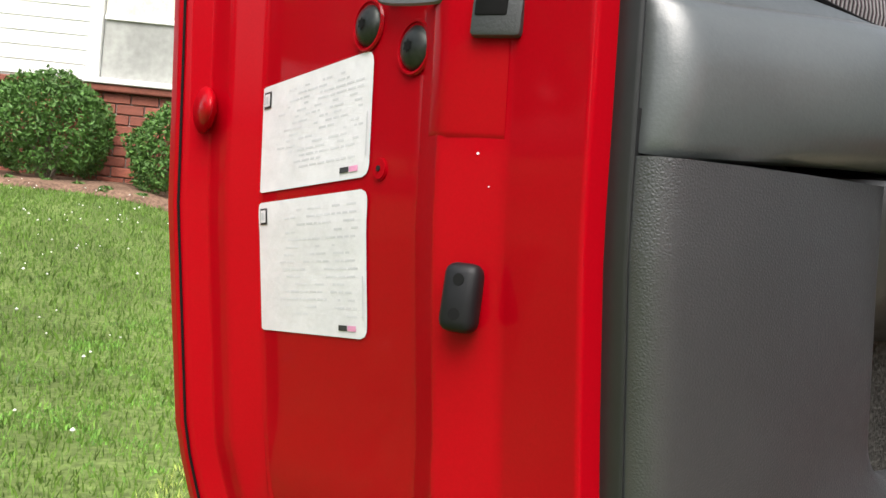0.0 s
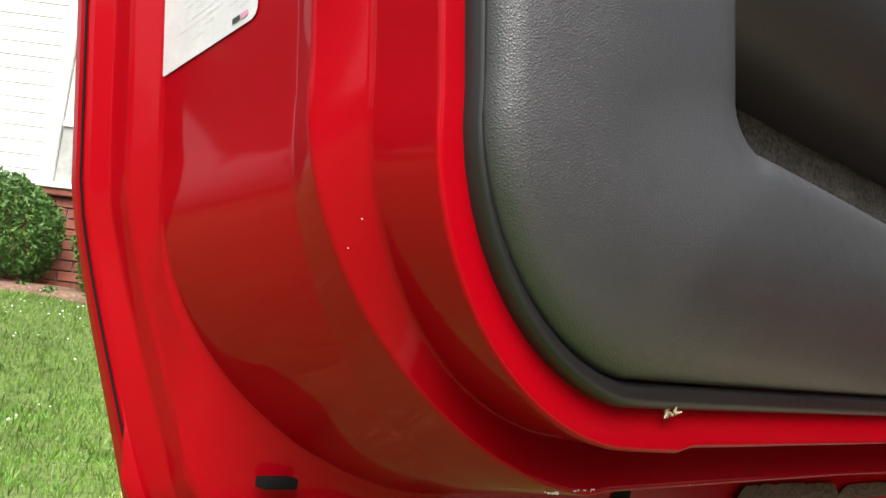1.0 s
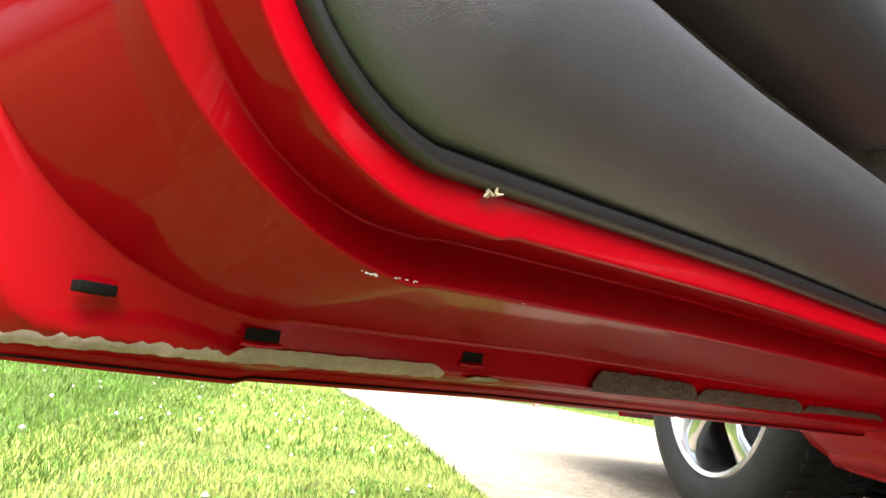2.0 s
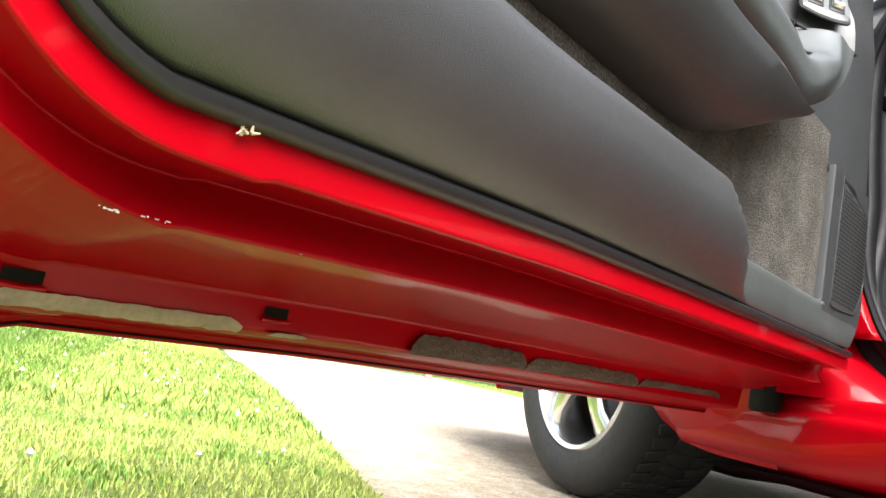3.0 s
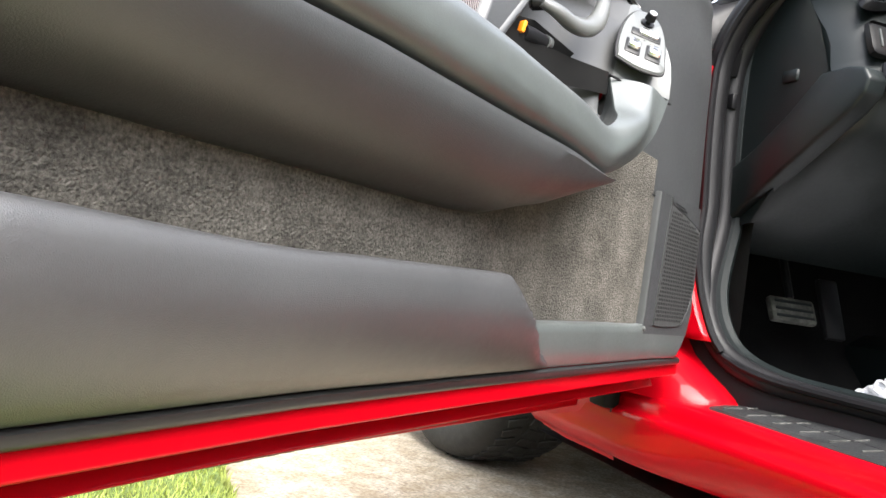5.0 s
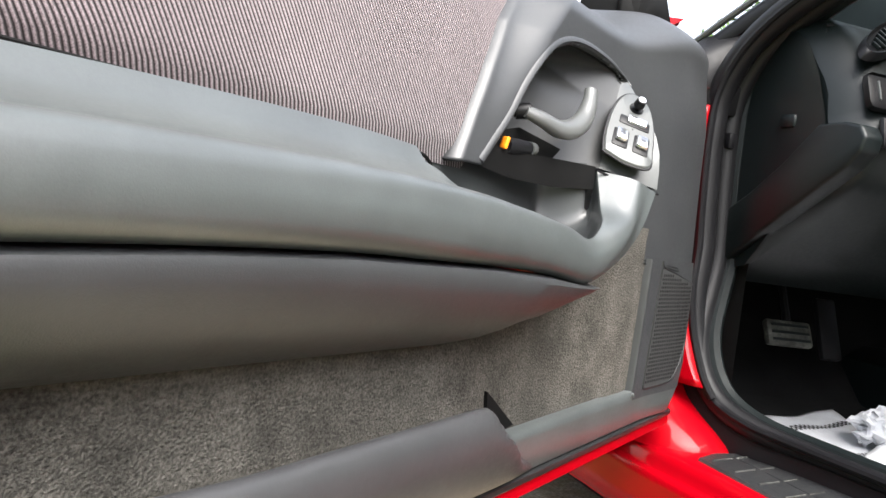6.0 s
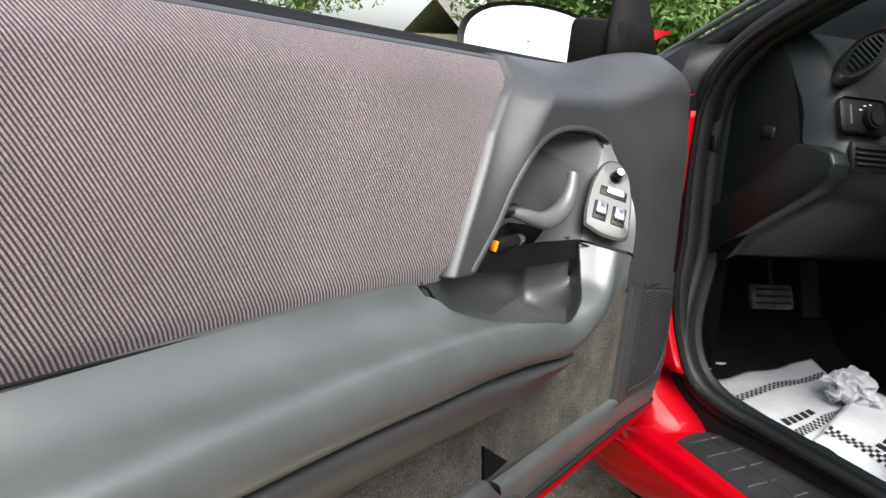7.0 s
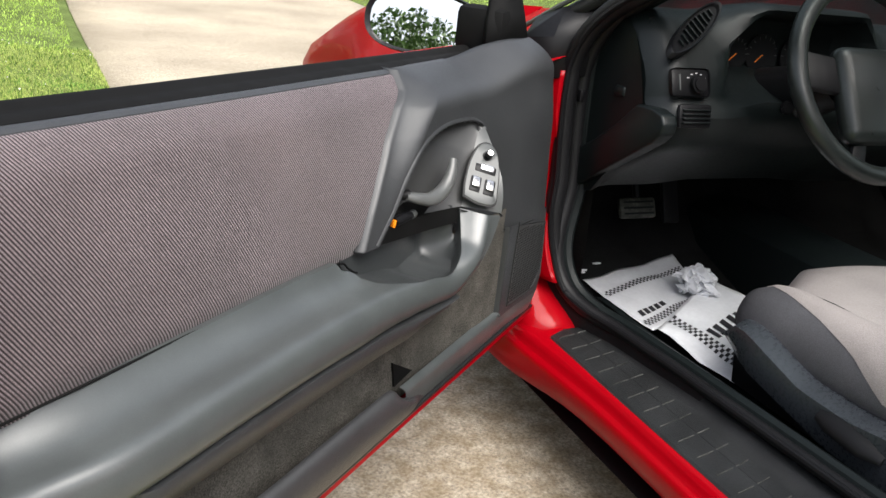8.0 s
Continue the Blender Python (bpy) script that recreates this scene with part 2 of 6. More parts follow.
gx = lines(-900, 900, -9, DRIVE_L - 0.03, 0.18, 0.03)
gy = lines(-900, 900, -3, 11, 0.2, 0.4)
ground = part("ground", loft([[CAR @ Vector((x + (edge_shift(y) if x < 0 else 0), y, lawn_height(x + (edge_shift(y) if x < 0 else 0), y) + GROUND + 0.006 * noise.noise((x * 3, y * 3, 0)))) for x in gx] for y in gy]), GRASS_SOIL)
tagged(ground, "green lawn with soil showing between the blades", "lawn", kind="structure")
road_rows = [[CAR @ Vector((x, y, GROUND + 0.004 * noise.noise((x, y, 3)))) for x in (DRIVE_L + edge_shift(y) + 0.008 * noise.noise((y * 2, 1, 0)), -0.3, 0.3, 1, 1.8, 2.5, DRIVE_R)] for y in [-8 + 0.25 * k for k in range(86)]]
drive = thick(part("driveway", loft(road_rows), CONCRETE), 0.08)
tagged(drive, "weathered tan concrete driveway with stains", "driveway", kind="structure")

# ---- the car, an Empty on the drive; the door stands open along the x axis ----
GROUND = 0.05
car = new("car")
car.matrix_basis = CAR @ Matrix.Translation((0, 0, GROUND))
tagged(car, "red sports coupe parked on the drive, driver's door open", "car")
CAR_M = car.matrix_basis.copy()


def front_x(z):
    return along(z, ((0.395, 1.430), (0.41, 1.457), (0.44, 1.492), (0.475, 1.506), (0.61, 1.481), (0.75, 1.454), (0.82, 1.446), (0.88, 1.438), (0.96, 1.427)))


def rear_x(z):
    """The rear edge of the trim panel, which leans with the door cut."""
    lower = 0.16 * max(0.0, 0.45 - z)
    return 0.222 + (0.57 - z) * 0.13 + lower if z < 0.57 else 0.222 - (z - 0.57) * 0.06


def low_z(x):
    return along(x, ((0.2, 0.370), (0.36, 0.3745), (0.62, 0.3838), (0.87, 0.3885), (1.5, 0.398)))


def corner(a, r, R):
    """Offset from the outer corner of a square of side R, on its edge rounded by r, seen from the square's far corner at the angle a."""
    c, s = math.cos(a), math.sin(a)
    if s * R / max(c, 1e-9) <= R - r:
        return 0.0, R - R * s / c
    if c * R / max(s, 1e-9) <= R - r:
        return R - R * c / s, 0.0
    k = R - r
    h = k * (c + s)
    q = h + math.sqrt(max(0.0, h * h - 2 * k * k + r * r))
    return R - q * c, R - q * s


def rim_row(yr, dr, yb, db, r, top=0.93, end=1.49, nv=14, nc=12, nb=20, wave=None, square=0.0):
    """A line round the door's rear edge, lower corner and bottom, so far outside the panel's edge."""
    R = max(r, square)
    zb = low_z(0.3) - db
    zc = zb + R
    xr = rear_x(zb + r) - dr
    x_top = rear_x(zc) - dr
    pts = []
    for k in range(nv):
        z = mixn(top, zc, k / nv)
        pts.append((rear_x(z) - dr, yr, z))
    for k in range(nc):
        a = math.pi / 2 * k / nc
        w = k / nc
        w = w * w * (3 - 2 * w)
        cx, cz = corner(a, r, R)
        lean = (x_top - xr) * max(0.0, (cz - r) / (R - r)) if R > r else 0.0
        pts.append((xr + lean + cx, mixn(yr, yb, w), zb + cz))
    for k in range(nb + 1):
        x = mixn(xr + R, end, k / nb)
        y, d = (yb, db) if wave is None else wave(x, yb, db)
        pts.append((x, y, low_z(x) - d - 0.011 * max(0.0, x - 0.36) * step(d, 0.045, 0.08)))
    return pts


# painted shell: a stepped section, each corner slightly rounded, from the trim's edge out to the hem of the outer skin
shell_corners = [
    (0.276, -0.014, 0.276, -0.014, 0.10), (0.2645, -0.013, 0.2590, -0.013, 0.10), (0.2645, 0.0110, 0.2585, 0.0175, 0.115), (0.302, 0.0118, 0.3050, 0.0160, 0.13),
    (0.326, 0.0240, 0.2900, 0.0410, 0.16), (0.345, 0.0180, 0.338, 0.0485, 0.158), (0.473, 0.0185, 0.401, 0.0595, 0.145),
    (0.487, 0.0310, 0.4055, 0.081, 0.035), (0.503, 0.0335, 0.418, 0.0850, 0.02), (0.5085, 0.043, 0.451, 0.0885, 0.018), (0.5135, 0.0475, 0.455, 0.0970, 0.018), (0.522, 0.0475, 0.473, 0.0975, 0.018), (0.526, 0.042, 0.479, 0.091, 0.018),
]


def round_corners(corners, size):
    out = [corners[0]]
    for p, c, n in zip(corners, corners[1:], corners[2:]):
        cut = []
        for q in (p, n):
            gap = max(math.hypot(q[0] - c[0], q[1] - c[1]), math.hypot(q[2] - c[2], q[3] - c[3]))
            f = min(0.45, size / gap)
            cut.append([mixn(u, v, f) for u, v in zip(c, q)])
        for t in (0, 0.25, 0.5, 0.75, 1):
            out.append([(1 - t) ** 2 * u + 2 * t * (1 - t) * v + t * t * w for u, v, w in zip(cut[0], c, cut[1])])
    return out + [corners[-1]]


rows = [rim_row(*r, nv=26, nc=24, nb=30, square=0.16) for r in round_corners(shell_corners, 0.0030)]
# near-black: stands for shade in hollows and gaps, also colours sail and window sweep
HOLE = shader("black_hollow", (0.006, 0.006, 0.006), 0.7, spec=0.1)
door = part("door", loft(rows), PAINT, car, "glossy red driver's door, open, with worn lower seam", keep=CAR_M)
even = door.modifiers.new("even", "WEIGHTED_NORMAL")
even.keep_sharp = False


def on_door(name, bm, material, label="", smooth=True):
    return part(name, bm, material, door, label, smooth)


def skin_y(z):
    return along(z, ((0.27, 0.476), (0.34, 0.494), (0.45, 0.515), (0.55, 0.526), (0.65, 0.528), (0.78, 0.512), (0.925, 0.455)))


skin_rows = []
for k in range(25):
    z = mixn(0.279, 0.925, k / 24)
    x0 = rear_x(max(z, 0.34)) - 0.043 + 0.016 * (1 - step(z, 0.275, 0.30))
    skin_rows.append([(mixn(x0, 1.45, s / 24), skin_y(z) + 0.004 * math.sin(math.pi * s / 24), z + 0.014 * (s / 24) * (1 - k / 24)) for s in range(25)])
thick(on_door("outer_skin", loft(skin_rows), PAINT), 0.0015)
# belt ledge closing the top, hinge end
on_door("belt_ledge", loft([[(x, y, z) for x in (0.17, 0.6, 1.0, 1.44)] for y, z in ((0.385, 0.90), (0.39, 0.915), (0.44, 0.915), (0.445, 0.922))]), PAINT)
hinge_end = loft([[(front_x(z) - 0.004, y, z) for y in (0.278, 0.29, 0.34, 0.42, 0.50)] for z in (0.37, 0.40, 0.44, 0.5, 0.6, 0.7, 0.8, 0.90)])
thick(on_door("hinge_face", hinge_end, PAINT), 0.003)


# trim strip that edges the panel
strip_rows = [rim_row(*r, top=0.93, end=1.475, nv=26) for r in
              [(0.266, 0.0005, 0.261, 0.0005, 0.105), (0.2565, 0.0005, 0.2555, 0.0005, 0.105), (0.2557, 0.0, 0.2530, -0.0012, 0.104), (0.2552, -0.0006, 0.2520, -0.0035, 0.102), (0.2553, -0.0014, 0.2522, -0.0078, 0.10), (0.2575, -0.0020, 0.2545, -0.0095, 0.099), (0.262, -0.0022, 0.262, -0.0098, 0.099)]]
on_door("edge_trim", loft(strip_rows), EDGE, "dark moulded edge of the trim panel")

# grained lower panel with the map pocket; it runs out into a flat frame below the speaker
def pocket_wave(x, y, d):
    lean = mixn(-0.045, 0.055, min(1.0, max(0.0, -d / 0.11)))
    e = step(x, 0.895 - lean, 0.985 - lean)
    d += 0.014 * step(x, 0.32, 0.60) * step(-d, 0.05, 0.105)
    return mixn(y, 0.2560, e), mixn(d, -0.0115 + (d + 0.0115) * 0.36, e)


pocket_table = [(0.262, -0.0012, 0.262, -0.0098, 0.098), (0.2545, -0.0014, 0.2530, -0.0112, 0.097), (0.2505, -0.0020, 0.2500, -0.013, 0.096), (0.2465, -0.0055, 0.2465, -0.0165, 0.094), (0.2435, -0.0120, 0.2425, -0.021, 0.09), (0.2415, -0.024, 0.2390, -0.026, 0.085),
                (0.2380, -0.038, 0.2320, -0.039, 0.07), (0.2355, -0.055, 0.2275, -0.054, 0.055), (0.2345, -0.068, 0.2255, -0.068, 0.05), (0.2340, -0.08, 0.2252, -0.080, 0.045), (0.2330, -0.102, 0.2262, -0.092, 0.038), (0.2325, -0.114, 0.2276, -0.1010, 0.034),
                (0.2330, -0.124, 0.2300, -0.1080, 0.026), (0.2355, -0.130, 0.2330, -0.1120, 0.022), (0.241, -0.1345, 0.2365, -0.1140, 0.02), (0.250, -0.1365, 0.2405, -0.1146, 0.018), (0.258, -0.1365, 0.2435, -0.1135, 0.016), (0.262, -0.134, 0.2445, -0.108, 0.016), (0.264, -0.10, 0.2450, -0.070, 0.03), (0.266, -0.05, 0.2465, -0.030, 0.06)]
on_door("map_pocket", loft([rim_row(*r, top=0.6020 - 0.03 * r[1], end=1.0, nv=26, nc=14, nb=60, wave=pocket_wave) for r in pocket_table]), VINYL, "grained dark grey vinyl lower panel with map pocket")
frame_rows = []
for y, h in ((0.262, 0.0098), (0.2565, 0.0112), (0.2550, 0.0135), (0.2548, 0.030), (0.2548, 0.046), (0.2560, 0.0525), (0.2595, 0.0560), (0.268, 0.0575)):
    z_end = low_z(1.4) + h
    x_end = front_x(z_end)
    frame_rows.append([(x, mixn(y, 0.2552, step(x, 1.284, 1.290) if h > 0.04 else 0.0) - 0.006 * step(x, 1.33, 1.46) + 0.020 * step(x, x_end - 0.018, x_end + 0.001) ** 2, low_z(x) + h) for x in [mixn(0.93, 1.28, k / 16) for k in range(16)] + [mixn(1.28, x_end, k / 26) for k in range(27)]])
on_door("panel_frame", loft(frame_rows), ARM_VINYL, "grey vinyl frame below the carpet")

# carpet behind the pocket
carpet_rows = []
for j in range(15):
    carpet_rows.append([(x, 0.289 - 0.024 * step(x, 1.0, 1.25) + 0.0012 * noise.noise((x * 60, 0, z * 60)), z) for x, z in [(x, mixn(0.40, 0.600 + 0.065 * step(x, 1.045, 1.085), j / 14)) for x in [mixn(0.345, 1.33, k / 60) for k in range(61)]]])
on_door("carpet_insert", loft(carpet_rows), CARPET, "worn grey-brown carpet lining")
# little triangular slot where the pocket tears from the carpet
on_door("pocket_slot", loft([[(0.934, y, 0.482), (1.004, y, 0.440), (0.946, y, 0.434)] for y in (0.2855, 0.2905)], close=True, caps=True), HOLE, "dark gap behind the pocket", smooth=False)

# dark board behind the trim pieces
on_door("gap_lining", loft([[(x, 0.2585 + 0.05 * step(x, 0.26, 0.42), z) for x in (0.224, 0.26, 0.32, 0.40)] for z in (0.588, 0.618)]), EDGE)
on_door("trim_board", loft([[(0.345, 0.312, 0.55), (0.80, 0.312, 0.55)], [(0.345, 0.314, 0.705), (0.80, 0.314, 0.705)]]), RUBBER)
on_door("recess_board", loft([[(0.84, 0.345, 0.62), (1.25, 0.345, 0.62)], [(0.84, 0.345, 0.87), (1.25, 0.345, 0.87)]]), RUBBER)
# lower bolster under the armrest
def bolster_low(x):
    return along(x, ((0.3, 0.536), (0.80, 0.534), (0.87, 0.538), (0.93, 0.556), (0.985, 0.585), (1.02, 0.600)))


def crease_z(x):
    return along(x, ((0.2, 0.602), (0.34, 0.6105), (0.48, 0.6145), (0.6, 0.6155), (0.8, 0.611), (0.9, 0.606), (0.985, 0.5985), (1.05, 0.603)))


brows = []
for k in range(50):
    x = mixn(0.275, 1.0, k / 49)
    zb, zc = bolster_low(x), crease_z(x) - 0.0025
    zb = min(zb, zc - 0.003)
    f = (zc - zb) / 0.078
    fy = 0.072 * step(x, 1.03, 0.88) + 0.002 if x > 0.88 else 0.074
    back = 0.216 + fy
    face = 0.2205 - 0.0075 * step(x, 0.78, 0.90)
    inset = 0.05 * (1 - step(x, 0.30, 0.365))
    brows.append([(x, y + inset, z) for x, y, z in [(x, back, zb), (x, mixn(back, face, 0.28), zb + 0.006 * f), (x, mixn(back, face, 0.55), zb + 0.018 * f), (x, mixn(back, face, 0.8), zb + 0.036 * f), (x, mixn(back, face, 0.95), zb + 0.058 * f), (x, face - 0.0005, zc - 0.006 * f), (x, face + 0.0015, zc), (x, face + 0.022, zc + 0.003)]])
on_door("lower_bolster", loft(brows), SMOOTH_VINYL, "smooth dark grey bolster under the armrest")

# armrest: from the rear edge forward, then sweeping up into the pull grip
upper = smooth_line([(0.241, 0.266, 0.700), (0.35, 0.290, 0.699), (0.5, 0.295, 0.698), (0.65, 0.294, 0.697), (0.745, 0.292, 0.694), (0.785, 0.288, 0.691), (0.803, 0.272, 0.678), (0.826, 0.250, 0.665), (0.862, 0.227, 0.660), (0.920, 0.2195, 0.6580), (0.972, 0.2170, 0.6555), (1.006, 0.2190, 0.6570), (1.034, 0.231, 0.673), (1.052, 0.243, 0.695), (1.066, 0.254, 0.716)], 5)
lower = smooth_line([(0.241, 0.2340, 0.6050), (0.34, 0.2165, 0.6105), (0.48, 0.214, 0.6145), (0.61, 0.2135, 0.6155), (0.70, 0.213, 0.6135), (0.745, 0.213, 0.6125), (0.785, 0.213, 0.6115), (0.825, 0.2125, 0.610), (0.87, 0.212, 0.608), (0.92, 0.211, 0.604), (0.985, 0.211, 0.5975), (1.035, 0.210, 0.618), (1.075, 0.2095, 0.648), (1.100, 0.209, 0.675), (1.118, 0.209, 0.702)], 5)
# section of the broad rest: crease, front face, ridge, hollow top, cloth edge; and the bulge of the slim grip
SECTION = ((0.238, 0.6120), (0.229, 0.6130), (0.2205, 0.6180), (0.2160, 0.6290), (0.2165, 0.6430), (0.2190, 0.6540), (0.2220, 0.6610), (0.2255, 0.6648), (0.2300, 0.6672), (0.2365, 0.6682), (0.2485, 0.6680), (0.2620, 0.6690), (0.2770, 0.6745), (0.2910, 0.6860), (0.298, 0.698))
GRIP = ((0.0, 0.010), (0.015, 0.002), (0.06, -0.003), (0.2, -0.006), (0.36, -0.0115), (0.47, -0.0155), (0.54, -0.0175), (0.585, -0.0188), (0.615, -0.0190), (0.66, -0.0188), (0.75, -0.0170), (0.83, -0.0130), (0.9, -0.008), (0.96, -0.002), (1.0, 0.006))
arows, lips = [], []
for i, (u, l) in enumerate(zip(upper, lower)):
    g = step(i, 46, 62)
    tall = mixn(1.0, 0.90, step(l.x, 0.65, 1.0))
    out = (0.55 + 0.45 * step(l.x, 0.24, 0.33))
    shift = l.y - 0.2140 + 0.008 * (1 - out) / 0.45 - 0.002 * step(l.x, 0.8, 0.95)
    tuck = 0.15 + 0.85 * step(l.x, 0.24, 0.36)
    outer = [Vector((0.0, (mixn(0.2165, y, tuck) if k < 4 else y) + shift, l.z + 0.0005 - 0.003 * (1 - tuck) + (z - 0.612) * tall)) for k, (y, z) in enumerate(SECTION)]
    # the part of the section in front of the lip
    cut = 14.0
    for k in range(5, 14):
        if outer[k + 1].y >= u.y:
            cut = k + (u.y - outer[k].y) / max(1e-6, outer[k + 1].y - outer[k].y)
            break
    cut = max(5.5, min(14.0, cut)) if i > 22 else 14.0
    prof = []
    for k, (s, push) in enumerate(GRIP):
        c = cut * k / 14
        a = min(13, int(c))
        p = outer[a].lerp(outer[a + 1], c - a)
        q = l + (u - l) * s
        prof.append(Vector((mixn(q.x, q.x - 0.3 * abs(push), g), mixn(p.y, q.y + push, g), mixn(p.z, q.z, g))))
    lips.append(prof[-1].copy())
    back = 1 - step(i, 25, 30)
    prof.append(Vector((u.x, prof[-1].y + 0.004 + 0.045 * back, prof[-1].z - 0.004)))
    arows.append([tuple(p) for p in prof])
first = arows[0]
for dx, f in ((0.0045, 0.05), (0.0090, 0.15), (0.0128, 0.32), (0.0152, 0.56), (0.0162, 0.88)):
    arows.insert(0, [(p[0] - dx, mixn(p[1], 0.270, f), mixn(p[2], 0.652, 0.05 * f * f)) for p in first])
on_door("armrest", loft(arows), ARM_VINYL, "padded grey vinyl armrest sweeping up into the pull grip")

# black tube drawn in as the shadow where cloth meets armrest
on_door("cloth_gap_shade", tube([(u.x, 0.2995, u.z + 0.0015) for u in upper if 0.23 < u.x < 0.83], 0.0015, 6), HOLE, "black line standing for the shadow between cloth and armrest")
# bin behind the grip
bin_rows = []
for i in range(26, len(upper)):
    u = lips[i]
    f = step(i, 25, 36)
    back = mixn(u.y + 0.014, 0.308, step(i, 24, 29)) if i < 60 else mixn(0.308, u.y + 0.006, step(i, 60, len(upper) - 1))
    top = mixn(u.z + 0.004, along(u.x, ((0.80, 0.696), (0.86, 0.703), (1.06, 0.722))), step(i, 24, 27))
    deep = f * along(u.x, ((0.80, 0.004), (0.84, 0.008), (0.94, 0.012), (0.98, 0.018), (1.02, 0.036), (1.07, 0.045)))
    side = min(u.x - 0.008 * f, 1.052)
    bin_rows.append([(u.x, u.y + 0.002, u.z - 0.0005), (mixn(u.x, u.x - 0.003, f), mixn(u.y, back, 0.06), u.z - 0.55 * deep), (mixn(u.x, u.x - 0.005, f), mixn(u.y, back, 0.16), u.z - 0.92 * deep), (u.x - 0.006 * f, mixn(u.y, back, 0.5), u.z - deep), (u.x - 0.007 * f, mixn(u.y, back, 0.88), u.z - 0.96 * deep), (u.x - 0.008 * f, back, u.z - 0.7 * deep), (side, back + 0.003, mixn(u.z, top, 0.6)), (side, back + 0.003, top)])
on_door("pull_bin", loft(bin_rows), BIN, "dark bin behind the pull grip")

# cloth insert
def cloth_y(z):
    h = (z - 0.69) / 0.245
    return 0.300 + 0.055 * h + 0.024 * step(h, 0.8, 1.0) - 0.010 * math.sin(math.pi * min(1, h * 1.05))


def belt_rise(x):
    return along(x, ((0.17, 0.010), (0.4, 0.006), (0.7, 0.002), (1.0, -0.001)))


cl_rows = []
for j in range(25):
    z = mixn(0.690, 0.9175, j / 24)
    xe = along(z, ((0.69, 0.821), (0.745, 0.8495), (0.79, 0.8775), (0.84, 0.913), (0.88, 0.955), (0.935, 1.0)))
    cl_rows.append([(x, cloth_y(z) + 0.010 * (1 - step(z, 0.688, 0.716)) + 0.0008 * noise.noise((x * 6, z * 6, 0)), z + belt_rise(x) * (j / 24) ** 4) for x in [mixn(0.215, xe + 0.04, k / 50) for k in range(51)]])
for back, up in ((0.004, 0.0012), (0.010, 0.0016), (0.016, 0.0)):
    cl_rows.append([(x, y + back, z + up) for x, y, z in cl_rows[24]])
CLOTH = shader("striped_cloth", (0.150, 0.120, 0.128), 0.9, grain=(900, 0.45), stain=(7, 0.12), bump=(900, 0.3), spec=0.15)
ct = CLOTH.node_tree
cb = ct.nodes["Principled BSDF"]
co = ct.nodes.new("ShaderNodeTexCoord")
dot = ct.nodes.new("ShaderNodeVectorMath")
dot.operation = "DOT_PRODUCT"
STRIPE = 0.0035
dot.inputs[1].default_value = Vector((0.845, 0.0, 0.535)) * (2 * math.pi / STRIPE)
warp = ct.nodes.new("ShaderNodeTexNoise")
warp.inputs["Scale"].default_value = 25
ct.links.new(co.outputs["Object"], dot.inputs[0])
ct.links.new(co.outputs["Object"], warp.inputs["Vector"])
wadd = ct.nodes.new("ShaderNodeMath")
wadd.operation, wadd.inputs[1].default_value = "MULTIPLY_ADD", 1.0
sway, sadd = ct.nodes.new("ShaderNodeTexNoise"), ct.nodes.new("ShaderNodeMath")
sway.inputs["Scale"].default_value, sway.inputs["Detail"].default_value = 5, 1
sadd.operation, sadd.inputs[1].default_value = "MULTIPLY_ADD", 22.0
ct.links.new(co.outputs["Object"], sway.inputs["Vector"])
ct.links.new(sway.outputs["Fac"], sadd.inputs[0])
ct.links.new(dot.outputs["Value"], sadd.inputs[2])
ct.links.new(warp.outputs["Fac"], wadd.inputs[0])
ct.links.new(sadd.outputs[0], wadd.inputs[2])
wave = ct.nodes.new("ShaderNodeMath")
wave.operation = "SINE"
ct.links.new(wadd.outputs[0], wave.inputs[0])
ramp = ct.nodes.new("ShaderNodeMapRange")
ramp.inputs["From Min"].default_value, ramp.inputs["From Max"].default_value = -0.7, 0.7
ramp.inputs["To Min"].default_value, ramp.inputs["To Max"].default_value = 0.14, 1.22
ct.links.new(wave.outputs[0], ramp.inputs["Value"])
cs = ct.nodes.new("ShaderNodeVectorMath")
cs.operation = "SCALE"
ct.links.new(cb.inputs["Base Color"].links[0].from_socket, cs.inputs[0])
ct.links.new(ramp.outputs[0], cs.inputs["Scale"])
ct.links.new(cs.outputs[0], cb.inputs["Base Color"])
cbump = ct.nodes.new("ShaderNodeBump")
cbump.inputs["Strength"].default_value, cbump.inputs["Distance"].default_value = 0.6, 0.001
ct.links.new(wave.outputs[0], cbump.inputs["Height"])
ct.links.new(cbump.outputs[0], cb.inputs["Normal"])
cb.inputs["Sheen Weight"].default_value, cb.inputs["Sheen Roughness"].default_value = 0.25, 0.4
on_door("cloth_insert", loft(cl_rows), CLOTH, "mauve-grey cloth with fine diagonal stripes")

# belt: painted-look vinyl roll, rubber sweep
on_door("belt_roll", loft([[(x, y, z + dz) for x, dz in ((0.17, 0.010), (0.4, 0.006), (0.7, 0.002), (1.0, -0.001), (1.2, 0.0))] for y, z in ((0.377, 0.9120), (0.3715, 0.9165), (0.3725, 0.9200), (0.3770, 0.9228), (0.385, 0.9240), (0.392, 0.9225))]), SMOOTH_VINYL, "grey vinyl roll along the belt line")
on_door("belt_seal", loft([[(x, y, z + dz) for x, dz in ((0.17, 0.010), (0.5, 0.005), (0.9, 0.0), (1.2, -0.003), (1.37, -0.004))] for y, z in ((0.388, 0.91), (0.386, 0.9240), (0.392, 0.9275), (0.405, 0.9280), (0.412, 0.9295), (0.418, 0.9345), (0.426, 0.9355), (0.428, 0.91))]), HOLE, "black rubber window sweep")


